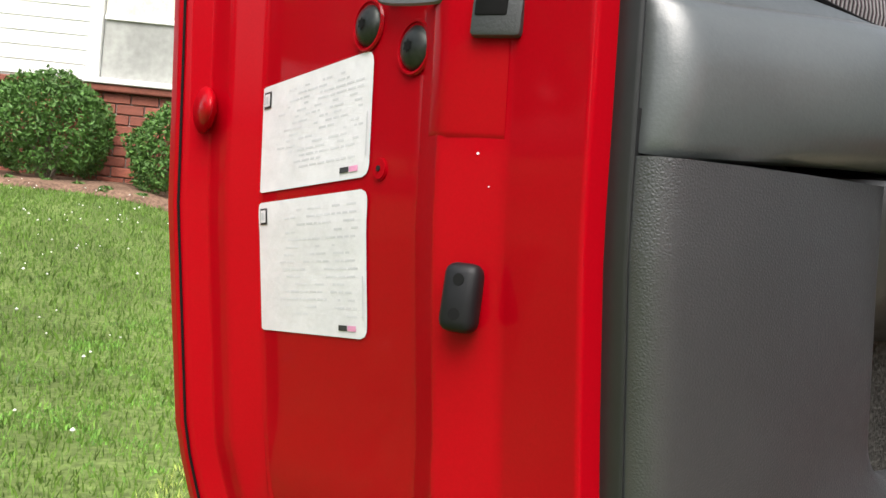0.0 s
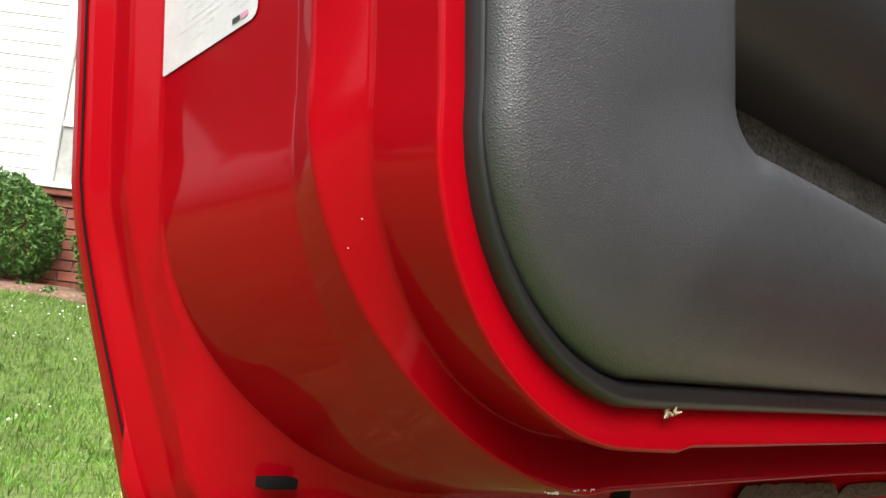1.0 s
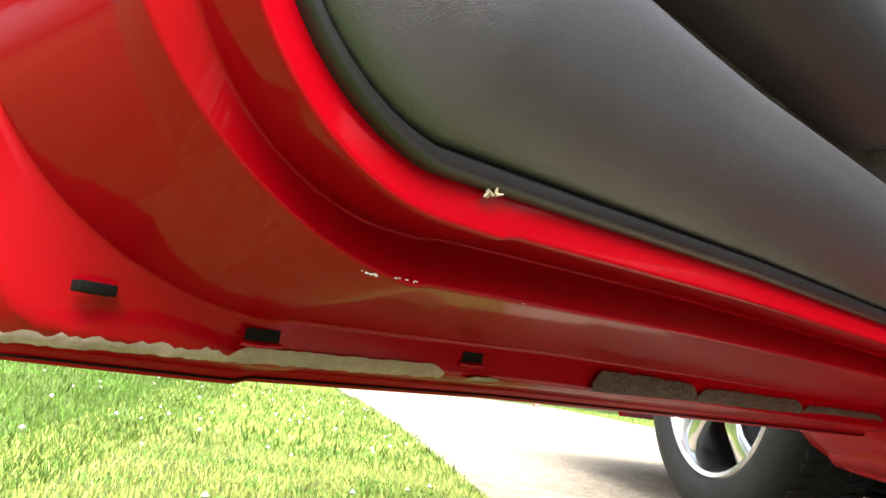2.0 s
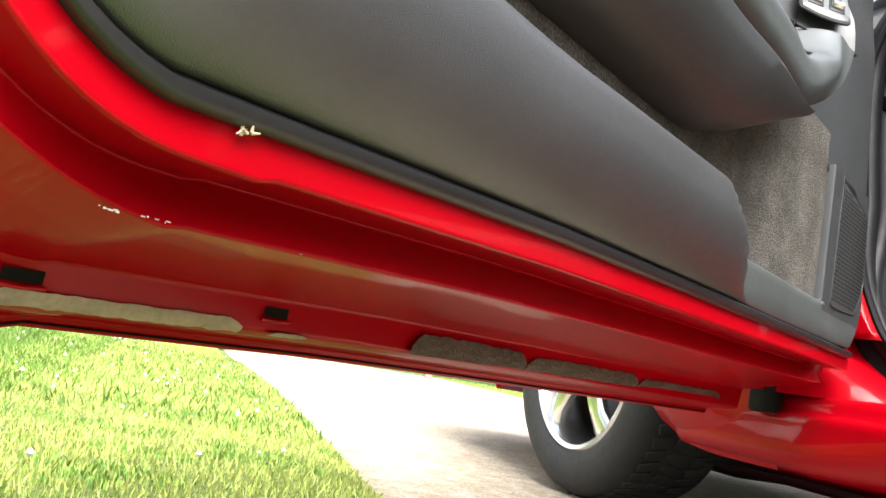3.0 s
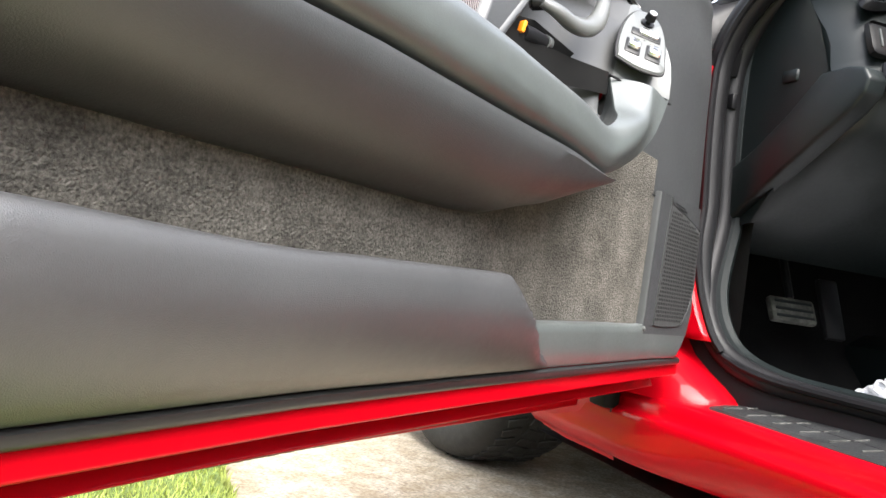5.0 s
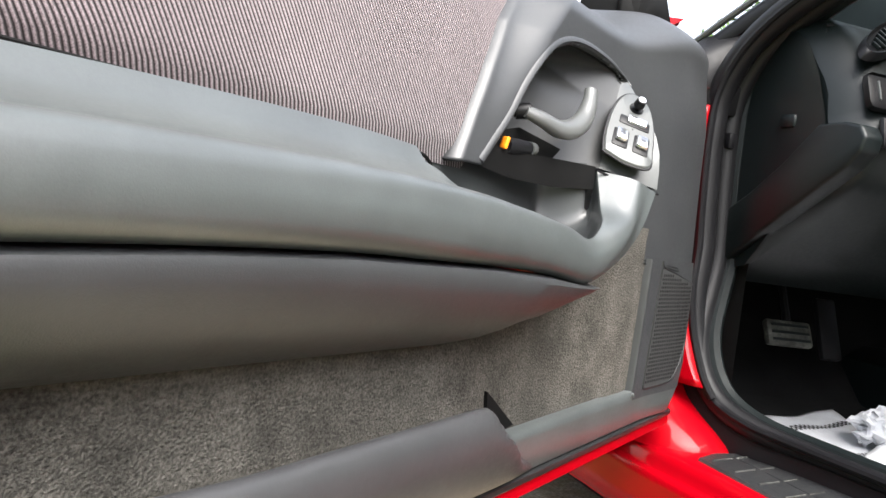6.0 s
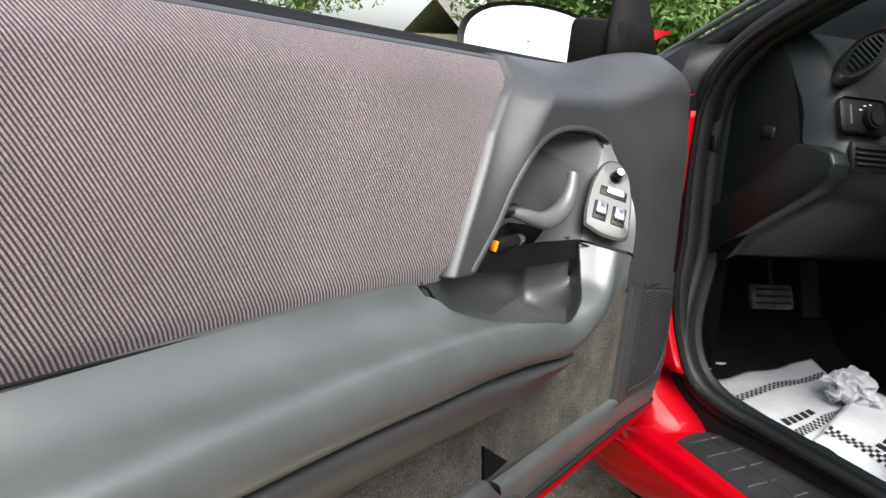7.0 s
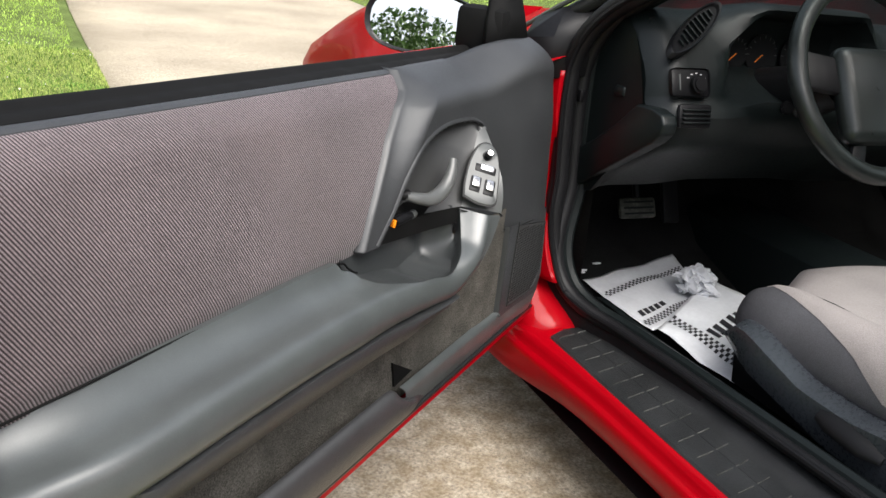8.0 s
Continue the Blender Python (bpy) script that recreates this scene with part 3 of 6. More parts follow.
# pad in front of the cloth, round the handle and up to the mirror sail
PAD_EDGE = ((0.66, 0.803), (0.70, 0.826), (0.745, 0.8495), (0.79, 0.8775), (0.84, 0.913), (0.88, 0.955), (0.90, 0.985), (0.96, 1.03))


def pad_y(x, z):
    zt = 0.926 + 0.032 * step(x, 1.17, 1.36)
    y = 0.286 - 0.034 * step(x, 1.12, 1.40) + 0.008 * step(z, 0.80, 0.9)
    y += 0.085 * max(0.0, (z - (zt - 0.055)) / 0.055) ** 2.2 * (1 - 0.35 * step(x, 1.25, 1.4))
    xl = along(z, PAD_EDGE)
    y = mixn(y, cloth_y(max(z, 0.69)) - 0.0085, 1 - step(x, xl + 0.004, xl + 0.060))
    u = max(0.0, 1 - (x - xl) / 0.010)
    y += 0.026 * (1 - math.sqrt(max(0.0, 1 - u * u)))
    y += 0.02 * step(x, front_x(z) - 0.02, front_x(z) + 0.002) ** 2
    return y


CUP = [(0.862, 0.288, 0.697), (0.880, 0.288, 0.718), (0.903, 0.288, 0.746), (0.926, 0.289, 0.780), (0.950, 0.290, 0.807), (0.975, 0.292, 0.826), (1.008, 0.294, 0.839), (1.05, 0.295, 0.8455), (1.10, 0.293, 0.8455), (1.145, 0.288, 0.841), (1.168, 0.280, 0.831), (1.158, 0.262, 0.812), (1.146, 0.243, 0.793), (1.134, 0.226, 0.769), (1.126, 0.214, 0.740), (1.120, 0.210, 0.706)]


def in_cup(x, z):
    poly = [(p[0], p[2]) for p in CUP] + [(1.06, 0.66), (0.85, 0.66)]
    inside = False
    for (x1, z1), (x2, z2) in zip(poly, poly[1:] + poly[:1]):
        if (z1 > z) != (z2 > z) and x < (x2 - x1) * (z - z1) / (z2 - z1) + x1:
            inside = not inside
    return inside


pad = bmesh.new()
NX, NZ = 230, 132
grid = []
for j in range(NZ + 1):
    h = j / NZ
    row = []
    for k in range(NX + 1):
        z = mixn(0.625, 0.926, h)
        xl = along(z, PAD_EDGE)
        x = mixn(xl, front_x(z), k / NX)
        zt = 0.926 + 0.032 * step(x, 1.17, 1.36)
        z = mixn(0.625 - 0.01 * step(x, 1.2, 1.46), zt, h)
        row.append(pad.verts.new((x, pad_y(x, z), z)))
    grid.append(row)
for a, b in zip(grid, grid[1:]):
    for i in range(NX):
        c = (a[i].co + b[i + 1].co) / 2
        if in_cup(c.x, c.z) or (c.z < 0.695 and c.x < 1.105):
            continue
        pad.faces.new((a[i], a[i + 1], b[i + 1], b[i]))
bmesh.ops.delete(pad, geom=[v for v in pad.verts if not v.link_faces], context="VERTS")
bmesh.ops.recalc_face_normals(pad, faces=pad.faces)
thick(on_door("upper_pad", pad, SMOOTH_VINYL, "smooth grey vinyl pad round the door handle"), 0.004)

# bezel line and bowl of the handle recess
cup_line = smooth_line(CUP, 5)
lip_rows = []
for i, p in enumerate(cup_line[:52]):
    d = cup_line[i + 1] - cup_line[max(i - 1, 0)]
    out = Vector((-d.z, 0, d.x)).normalized()
    fade = 1 - step(i, 42, 51)
    row = []
    for far, rise in ((0.0075, 0.0004), (0.006, -0.0007), (0.004, -0.0016), (0.002, -0.0019), (0.0004, -0.0012), (-0.0008, 0.0012), (-0.0012, 0.0060)):
        q = p + out * far * (0.35 + 0.65 * fade)
        row.append((q.x, mixn(p.y, pad_y(q.x, q.z), fade if far > 0.001 else 0.6 * fade) + rise, q.z))
    lip_rows.append(row)
on_door("recess_rim", loft(lip_rows), SMOOTH_VINYL, "rolled rim of the handle recess")
on_door("recess_groove", tube([(p.x + 0.0006, p.y + 0.0045, p.z - 0.0012) for p in cup_line[:50]], 0.0016, 6), HOLE)
seam_x = [mixn(1.118, 1.455, k / 24) for k in range(25)]
on_door("pad_seam", tube([(x, pad_y(min(x, front_x(0.62) - 0.02), 0.63) + 0.0015, 0.6225 - 0.010 * step(x, 1.2, 1.46)) for x in seam_x], 0.0026, 6), EDGE, "dark seam under the pad")
edge_low, edge_high = Vector((1.066, 0.259, 0.719)), Vector((1.15, 0.282, 0.825))
bowl = []
for i, p in enumerate(cup_line):
    f = i / (len(cup_line) - 1)
    if f > 0.70:
        break
    q = edge_low.lerp(edge_high, min(1.0, f * 1.65))
    row = []
    for w in (0.0, 0.015, 0.04, 0.09, 0.16, 0.26, 0.38, 0.5, 0.62, 0.74, 0.85, 0.94, 1.0):
        c = p.lerp(q, w)
        row.append((c.x, c.y + min(0.050, 0.42 * (p - q).length) * math.sin(math.pi * w ** 0.62) ** 0.8 * (1 - 0.25 * w), c.z))
    bowl.append(row)
on_door("handle_bowl", loft(bowl), BOWL, "dark satin handle bowl")
# flat sheet, the slot's inner shade put into its black colour
on_door("bowl_apron", loft([[(0.866, 0.2955, 0.716), (0.93, 0.2925, 0.717), (1.0, 0.2800, 0.719), (1.0585, 0.2600, 0.7200)], [(0.860, 0.2965, 0.696), (0.93, 0.2935, 0.690), (1.0, 0.2810, 0.690), (1.0575, 0.2585, 0.695)]]), HOLE, "black sheet standing for the shaded slot under the handle bowl")
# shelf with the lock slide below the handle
# another flat black sheet in place of the compartment's shaded depth
on_door("lock_shelf", loft([[(0.856, 0.2975, 0.700), (0.95, 0.300, 0.704), (1.056, 0.288, 0.714)], [(0.874, 0.2985, 0.726), (0.950, 0.302, 0.742), (1.040, 0.290, 0.731)]]), HOLE, "black sheet standing for the shaded lock compartment")
on_door("lock_flag", block((0.004, 0.008, 0.012), 0.001, m=pose(0.907, 0.2925, 0.7215, 0, 14, -20)), shader("orange_flag", (0.85, 0.25, 0.01), 0.45), "orange unlocked flag")
on_door("lock_slide", tube([(0.916, 0.297, 0.720), (0.937, 0.295, 0.7215), (0.958, 0.293, 0.7225)], [0.008, 0.008, 0.007], 12), BLACK, "black lock slide")
on_door("lock_knob", tube([(0.957, 0.292, 0.7225), (0.967, 0.291, 0.7235)], [0.0075, 0.006], 12), SATIN)
# lever
lever = smooth_line([(0.938, 0.292, 0.757), (0.955, 0.281, 0.752), (0.978, 0.274, 0.747), (1.004, 0.270, 0.751), (1.024, 0.268, 0.764), (1.037, 0.269, 0.782), (1.046, 0.273, 0.798)], 5)
on_door("inside_handle", tube(lever, [0.0075 + 0.004 * math.sin(math.pi * min(1, i / (len(lever) - 1) * 1.1)) for i in range(len(lever))], 12, flat=0.75), LEVER, "dark satin pull lever")
on_door("lever_pivot", disc((0.941, 0.296, 0.757), (0.6, -1, 0.2), 0.008, 0.018, 16, 0.002), BLACK)
on_door("lever_screw", disc((0.944, 0.303, 0.778), (0.5, -1, 0.1), 0.004, 0.006, 12), SILVER)

# switch plate: leans back between bowl and grip
PE = Vector((0.62, 0.2, 0.76)).normalized()
PA = Vector((0.60, -0.78, -0.17))
PA = (PA - PE * PA.dot(PE)).normalized()
PN = PE.cross(PA)
PN = PN if PN.y < 0 else -PN
P0 = Vector((1.093, 0.2405, 0.75))


def on_plate(a, b, h=0.0):
    return P0 + PA * a + PE * b + PN * h


plate_m = Matrix((PA, PE, PN)).transposed().to_4x4()
if plate_m.determinant() < 0:
    plate_m = Matrix((-PA, PE, PN)).transposed().to_4x4()


def plate_pose(a, b, h=0.0):
    return Matrix.Translation(on_plate(a, b, h)) @ plate_m


left_side = [edge_low.lerp(edge_high, k / 8) for k in range(9)]
right_side = [Vector(cup_line[int(round(mixn(len(cup_line) - 1, 50, k / 8)))]) for k in range(9)]
on_door("switch_surround", loft([[l.lerp(r, s / 4) + PN * (0.001 * math.sin(math.pi * s / 4)) for s in range(5)] for l, r in zip(left_side, right_side)]), SATIN, "satin grey console surface")
side_wall = loft([[p + Vector((0.0, 0.0, 0)), p + Vector((0.006, 0.012, 0)), p + Vector((0.012, 0.045, 0)), p + Vector((0.016, 0.08, 0))] for p in cup_line[48:]])
on_door("console_side", side_wall, SMOOTH_VINYL)
outline = smooth_line([(-0.026, -0.024, 0), (0.0, -0.030, 0), (0.026, -0.024, 0), (0.027, 0.0, 0), (0.024, 0.035, 0), (0.014, 0.066, 0), (-0.002, 0.077, 0), (-0.017, 0.068, 0), (-0.026, 0.04, 0), (-0.0285, 0.0, 0), (-0.026, -0.024, 0)], 4)[:-1]
bz = bmesh.new()
loft([[on_plate(p.x * s, (p.y - 0.02) * s + 0.02, h) for p in outline] for s, h in ((1.02, 0.0005), (1.0, 0.0035), (0.97, 0.0045), (0.5, 0.0046), (0.02, 0.0046))], close=True, bm=bz)
on_door("switch_plate", bz, SATIN, "satin grey plate with window and mirror switches")
groove = tube([on_plate(p.x * 1.03, (p.y - 0.02) * 1.03 + 0.02, 0.001) for p in outline + outline[:1]], 0.0013, 6)
on_door("plate_groove", groove, BLACK)
for a in (-0.0115, 0.0125):
    on_door("window_switch_well", block((0.0185, 0.027, 0.006), 0.002, m=plate_pose(a, 0.0, 0.003)), BLACK)
    on_door("window_switch", block((0.0135, 0.019, 0.008), 0.002, m=plate_pose(a, 0.003, 0.0065) @ pose(0, 0, 0, -10)), SILVER, "pale rocker window switch")
on_door("mirror_selector_well", block((0.036, 0.014, 0.006), 0.002, m=plate_pose(0.001, 0.030, 0.003)), BLACK)
on_door("mirror_selector", block((0.024, 0.011, 0.008), 0.0025, m=plate_pose(0.003, 0.0315, 0.006)), SILVER)
on_door("mirror_knob_well", disc(on_plate(0.0, 0.054, 0.004), PN, 0.0085, 0.004, 18, 0.001), BLACK)
on_door("mirror_knob", tube([on_plate(0, 0.054, 0.004), on_plate(0, 0.054, 0.010), on_plate(0, 0.054, 0.011), on_plate(0, 0.054, 0.019)], [0.003, 0.003, 0.0065, 0.0055], 14), BLACK, "black mirror joystick")
on_door("knob_tip", disc(on_plate(0, 0.054, 0.0195), PN, 0.0045, 0.001, 12), SILVER)
for k, (a, b) in enumerate(((-0.0115, 0.003), (0.0125, 0.003))):
    for j in range(3):
        on_door("switch_mark", block((0.006, 0.0008, 0.0004), 0, m=plate_pose(a, b + 0.004 - 0.003 * j, 0.0109) @ pose(0, 0, 0, -10)), DARK_INK, smooth=False)
# seam below the plate
on_door("grip_seam", tube([(1.056, 0.258, 0.7165), (1.08, 0.236, 0.7075), (1.105, 0.214, 0.7025), (1.121, 0.2085, 0.7015), (1.127, 0.222, 0.706)], 0.0014, 6), BLACK)

# speaker surround and grille
GR = [(1.328, 0.460), (1.334, 0.613), (1.345, 0.616), (1.459, 0.597), (1.468, 0.588), (1.479, 0.515), (1.472, 0.490), (1.448, 0.462), (1.425, 0.4535), (1.336, 0.4515)]


def in_grille(x, z):
    inside = False
    for (x1, z1), (x2, z2) in zip(GR, GR[1:] + GR[:1]):
        if (z1 > z) != (z2 > z) and x < (x2 - x1) * (z - z1) / (z2 - z1) + x1:
            inside = not inside
    return inside


def front_y(x):
    return 0.2550 - 0.006 * step(x, 1.33, 1.46)


def turn_in(x, z):
    return 0.020 * step(x, front_x(z) - 0.018, front_x(z) + 0.001) ** 2


sur = bmesh.new()
g2 = []
for j in range(25):
    z = mixn(0.440, 0.6265, j / 24)
    xs = [1.2880, 1.2884, 1.2895, 1.292] + [mixn(1.296, front_x(z), k / 36) for k in range(37)]
    g2.append([sur.verts.new((x, front_y(x) + turn_in(x, z) + (0.016, 0.004, 0.001, 0.0002)[k] if k < 4 else front_y(x) + turn_in(x, z), z)) for k, x in enumerate(xs)])
for a, b in zip(g2, g2[1:]):
    for p, q, r, s in zip(a, a[1:], b[1:], b):
        sur.faces.new((p, q, r, s))
bmesh.ops.recalc_face_normals(sur, faces=sur.faces)
on_door("speaker_surround", sur, SMOOTH_VINYL, "grey vinyl frame round the speaker")
MESH = shader("speaker_mesh", (0.040, 0.041, 0.042), 0.45, grain=(300, 0.1), spec=0.4)
gbm = bmesh.new()
vs = [gbm.verts.new((x, front_y(x) + 0.0035, z)) for x, z in GR]
gbm.faces.new(vs)
bmesh.ops.triangulate(gbm, faces=gbm.faces)
bmesh.ops.subdivide_edges(gbm, edges=gbm.edges, cuts=3, use_grid_fill=True)
for v in gbm.verts:
    v.co.y = front_y(v.co.x) - 0.0012
bmesh.ops.recalc_face_normals(gbm, faces=gbm.faces)
grille = on_door("speaker_grille", gbm, MESH, "perforated dark speaker grille")
holes = bmesh.new()
for j in range(31):
    for i in range(30):
        x, z = 1.330 + 0.0070 * (i + 0.5 * (j % 2)), 0.455 + 0.0054 * j
        if all(in_grille(x + dx, z + dz) for dx, dz in ((0.004, 0), (-0.004, 0), (0, 0.004), (0, -0.004))):
            holes.faces.new([holes.verts.new((x + 0.0026 * math.cos(a), front_y(x) - 0.0016, z + 0.0022 * math.sin(a))) for a in [math.pi * k / 3 for k in range(6)]])
tagged(part("perforation", holes, HOLE, grille, smooth=False), kind="stuff")
rim_line = smooth_line([(a, b, 0) for a, b in GR + GR[:1]], 3)
on_door("grille_edge", tube([(p.x, front_y(p.x) - 0.0004, p.y) for p in rim_line], 0.0014, 8), EDGE)
on_door("panel_screw", disc((1.291, 0.2545, 0.447), (0, -1, 0.3), 0.0032, 0.004, 14, 0.001), SATIN, "small panel screw")

# labels, screws, stop and holes on the shut face
def shut_face(y, z, h=0.0):
    return Vector((rear_x(z) - mixn(0.0180, 0.0185, (y - 0.345) / 0.128) - h, y, z))


def decal(y0, y1, z0, z1, lift=0.0007, r=0.0):
    """A thin flat patch on the shut face, its corners rounded by r."""
    levels = [0.0, 1.0] if not r else [0.0, 0.02, 0.05] + [k / 10 for k in range(1, 10)] + [0.95, 0.98, 1.0]
    rows = []
    for f in levels:
        z = mixn(z0, z1, f)
        gap = max(0.0, r - min(z - z0, z1 - z))
        inset = r - math.sqrt(max(0.0, r * r - gap * gap))
        rows.append([shut_face(y, z + 0.11 * (0.489 - y), lift) for y in [mixn(y0 + inset, y1 - inset, i / 4) for i in range(5)]])
    return loft(rows)


for z0, z1 in ((0.5100, 0.5735), (0.5785, 0.6305)):
    lab = on_door("door_label", decal(0.3775, 0.4765, z0, z1, r=0.005), LABEL, "white printed certification label")
    seed = random.Random(int(z0 * 1000))
    line = bmesh.new()
    for k in range(15):
        z = mixn(z1 - 0.006, z0 + 0.009, k / 14)
        y = 0.383 + seed.random() * 0.004
        while y < 0.456 - 0.02 * seed.random():
            w = 0.002 + 0.007 * seed.random()
            if seed.random() < 0.62:
                line.faces.new([line.verts.new(shut_face(a, c + 0.11 * (0.489 - a), 0.0008)) for a, c in ((y, z), (y + w, z), (y + w, z + 0.0009), (y, z + 0.0009))])
            y += w + 0.0012
    tagged(part("fine_print", line, INK, lab, smooth=False), kind="stuff")
    part("print_emblem", decal(0.4645, 0.4715, z1 - 0.0110, z1 - 0.0030, 0.0011), DARK_INK, lab, smooth=False)
    part("print_emblem", decal(0.4655, 0.4705, z1 - 0.0100, z1 - 0.0040, 0.0014), LABEL, lab, smooth=False)
    part("print_emblem", decal(0.4667, 0.4693, z1 - 0.0088, z1 - 0.0053, 0.0017), INK, lab, smooth=False)
    part("print_badge", decal(0.3925, 0.3995, z0 + 0.003, z0 + 0.0054, 0.0011), DARK_INK, lab, smooth=False)
    part("print_badge", decal(0.3855, 0.392, z0 + 0.003, z0 + 0.0054, 0.0011), PINK_INK, lab, smooth=False)
    part("print_edge", decal(0.3795, 0.3805, z0 + 0.009, z0 + 0.027, 0.0011), INK, lab, smooth=False)
BOLT = shader("dark_zinc_bolt", (0.035, 0.038, 0.034), 0.36, metal=0.7, grain=(500, 0.2), stain=(90, 0.3))
for y, z in ((0.3835, 0.6530), (0.3505, 0.6410)):
    p = shut_face(y, z)
    ring = [(math.cos(a), math.sin(a)) for a in [2 * math.pi * k / 28 for k in range(28)]]
    on_door("bolt_recess", loft([[p + Vector((h, r * c, r * d)) for c, d in ring] for r, h in ((0.0112, -0.0002), (0.0106, -0.0012), (0.0098, -0.0012), (0.0090, 0.0006))], close=True), PAINT)
    bolt = on_door("latch_bolt", loft([[p + Vector((h, r * c, r * d)) for c, d in ring] for r, h in ((0.0090, 0.0006), (0.0084, -0.0008), (0.0070, -0.0022), (0.0050, -0.0032), (0.0030, -0.0036), (0.0002, -0.0037))], close=True), BOLT, "dark domed latch bolt with a star socket")
    star = bmesh.new()
    star.faces.new([star.verts.new(p + Vector((-0.0040, (0.0029 if k % 2 else 0.0018) * math.cos(math.pi * k / 6), (0.0029 if k % 2 else 0.0018) * math.sin(math.pi * k / 6)))) for k in range(12)])
    part("bolt_socket", star, HOLE, bolt, smooth=False)
p = shut_face(0.3700, 0.594)
on_door("body_plug", disc(p, (-1, 0, 0), 0.005, 0.002, 16, 0.0006), PAINT)
on_door("plug_hole", disc(p - Vector((0.0012, 0, 0)), (-1, 0, 0), 0.0012, 0.0008, 10), RUBBER)

# rubber stop on the stepped band
stop_m = pose(0.2038, 0.3125, 0.5485, 0, 6, 27)
on_door("door_stop", block((0.011, 0.0138, 0.0250), 0.004, m=stop_m, seg=3), RUBBER, "black rubber stop with two fixing holes")
for dz in (0.0062, -0.0062):
    on_door("stop_hole", disc(stop_m @ Vector((-0.0054, 0, dz)), stop_m.to_3x3() @ Vector((-1, 0, 0)), 0.0022, 0.0006, 16), HOLE)

# latch at the top of the shut face, raised band below it, stamped dimple in the hem
on_door("latch_mouth", block((0.006, 0.043, 0.06), 0.003, m=pose(rear_x(0.69) - 0.0165, 0.3475, 0.6895)), RUBBER, "dark latch opening")
on_door("latch_rim", tube(smooth_line([(0.1935, 0.3735, 0.676), (0.1935, 0.3715, 0.665), (0.194, 0.366, 0.6595), (0.194, 0.336, 0.6555), (0.194, 0.326, 0.657), (0.194, 0.322, 0.668)], 4), 0.0014, 6), SATIN)
latch_m = pose(0.2025, 0.3065, 0.6635, 0, 3, 27)
on_door("latch_cover", block((0.005, 0.0195, 0.046), 0.002, m=latch_m), SMOOTH_VINYL, "dark plastic latch cover")
on_door("latch_slot", block((0.003, 0.0125, 0.034), 0.001, m=latch_m @ pose(-0.0016, 0.002, 0.001)), HOLE)
on_door("raised_band", loft([[(rear_x(z) - 0.0118 - o, 0.3030 - o * 0.5, z), (rear_x(z) - 0.0160 - o, 0.3115 - o * 0.5, z), (rear_x(z) - 0.0222 - o, 0.3225 - o * 0.3, z), (rear_x(z) - 0.0232 - o, 0.3265, z), (rear_x(z) - 0.021 - o * 0.5, 0.335, z)] for z, o in ((0.6035, -0.0015), (0.6062, 0.0006), (0.608, 0.0009), (0.70, 0.0009), (0.80, 0.0009))]), PAINT)
dimple = bmesh.new()
bmesh.ops.create_icosphere(dimple, subdivisions=4, radius=1)
bmesh.ops.transform(dimple, matrix=pose(0.1850, 0.5125, 0.620, 0, 0, -16) @ Matrix.Diagonal((0.0058, 0.030, 0.0125, 1)), verts=dimple.verts)
on_door("hem_dimple", dimple, PAINT)
hem = [Vector(p) for p in rim_row(0.5106, 0.0462, 0.4528, 0.0942, 0.018, nv=26, nc=24, nb=30, square=0.16)]
on_door("hem_gap", tube(hem, 0.0007, 6), HOLE, "thin dark gap along the hem")

# drain holes and peeled seam sealer along the bottom
on_door("drain_hole", block((0.019, 0.010, 0.0055), 0.001, (0.279, 0.4225, 0.3155)), HOLE, "dark drain slot")
for x0, x1 in ((0.352, 0.374), (0.521, 0.541)):
    drop = [(0.0665, 0.4015), (0.0730, 0.4022)]
    on_door("drain_hole", loft([[(x0, y, low_z(x0) - h), (x1, y, low_z(x1) - h)] for h, y in drop]), HOLE, "dark drain slot", smooth=False)
    on_door("slot_lip", tube([(x0 - 0.002, 0.4020, low_z(x0) - 0.0748), ((x0 + x1) / 2, 0.4015, low_z(x0) - 0.0752), (x1 + 0.002, 0.4020, low_z(x1) - 0.0748)], 0.0013, 6), PAINT)
SEALER = shader("pale_seam_sealer", (0.33, 0.25, 0.225), 0.8, grain=(250, 0.12), stain=(30, 0.3), bump=(300, 0.25))
SEALER_OLD = shader("brown_old_tape", (0.062, 0.048, 0.036), 0.6, grain=(200, 0.3), stain=(30, 0.35), bump=(200, 0.6))
rs = random.Random(5)


def seam_strip(x0, x1, wide, lift, ragged, n):
    top, low = [], []
    for k in range(n + 1):
        x = mixn(x0, x1, k / n)
        end = min(1.0, min(k, n - k) / 1.5)
        w = wide * (0.4 + 0.6 * end) * (1 + ragged * (rs.random() - 0.5))
        z = low_z(x) - 0.0845
        top.append((x, 0.4035 - lift, z + w))
        low.append((x, 0.409 - lift * 1.5, z - 0.001 * rs.random()))
    mid_line = [((a[0] + b[0]) / 2, (a[1] + b[1]) / 2 - 0.0012, (a[2] + b[2]) / 2) for a, b in zip(top, low)]
    return loft([top, mid_line, low])


on_door("seam_sealer", seam_strip(0.207, 0.345, 0.0050, 0.0012, 0.55, 40), SEALER, "flaking pale seam sealer")
on_door("seam_sealer", seam_strip(0.345, 0.506, 0.0080, 0.0012, 0.10, 30), SEALER, "pale seam sealer strip")
on_door("seam_sealer", seam_strip(0.530, 0.562, 0.0022, 0.0012, 0.3, 8), SEALER, "flaking pale seam sealer")
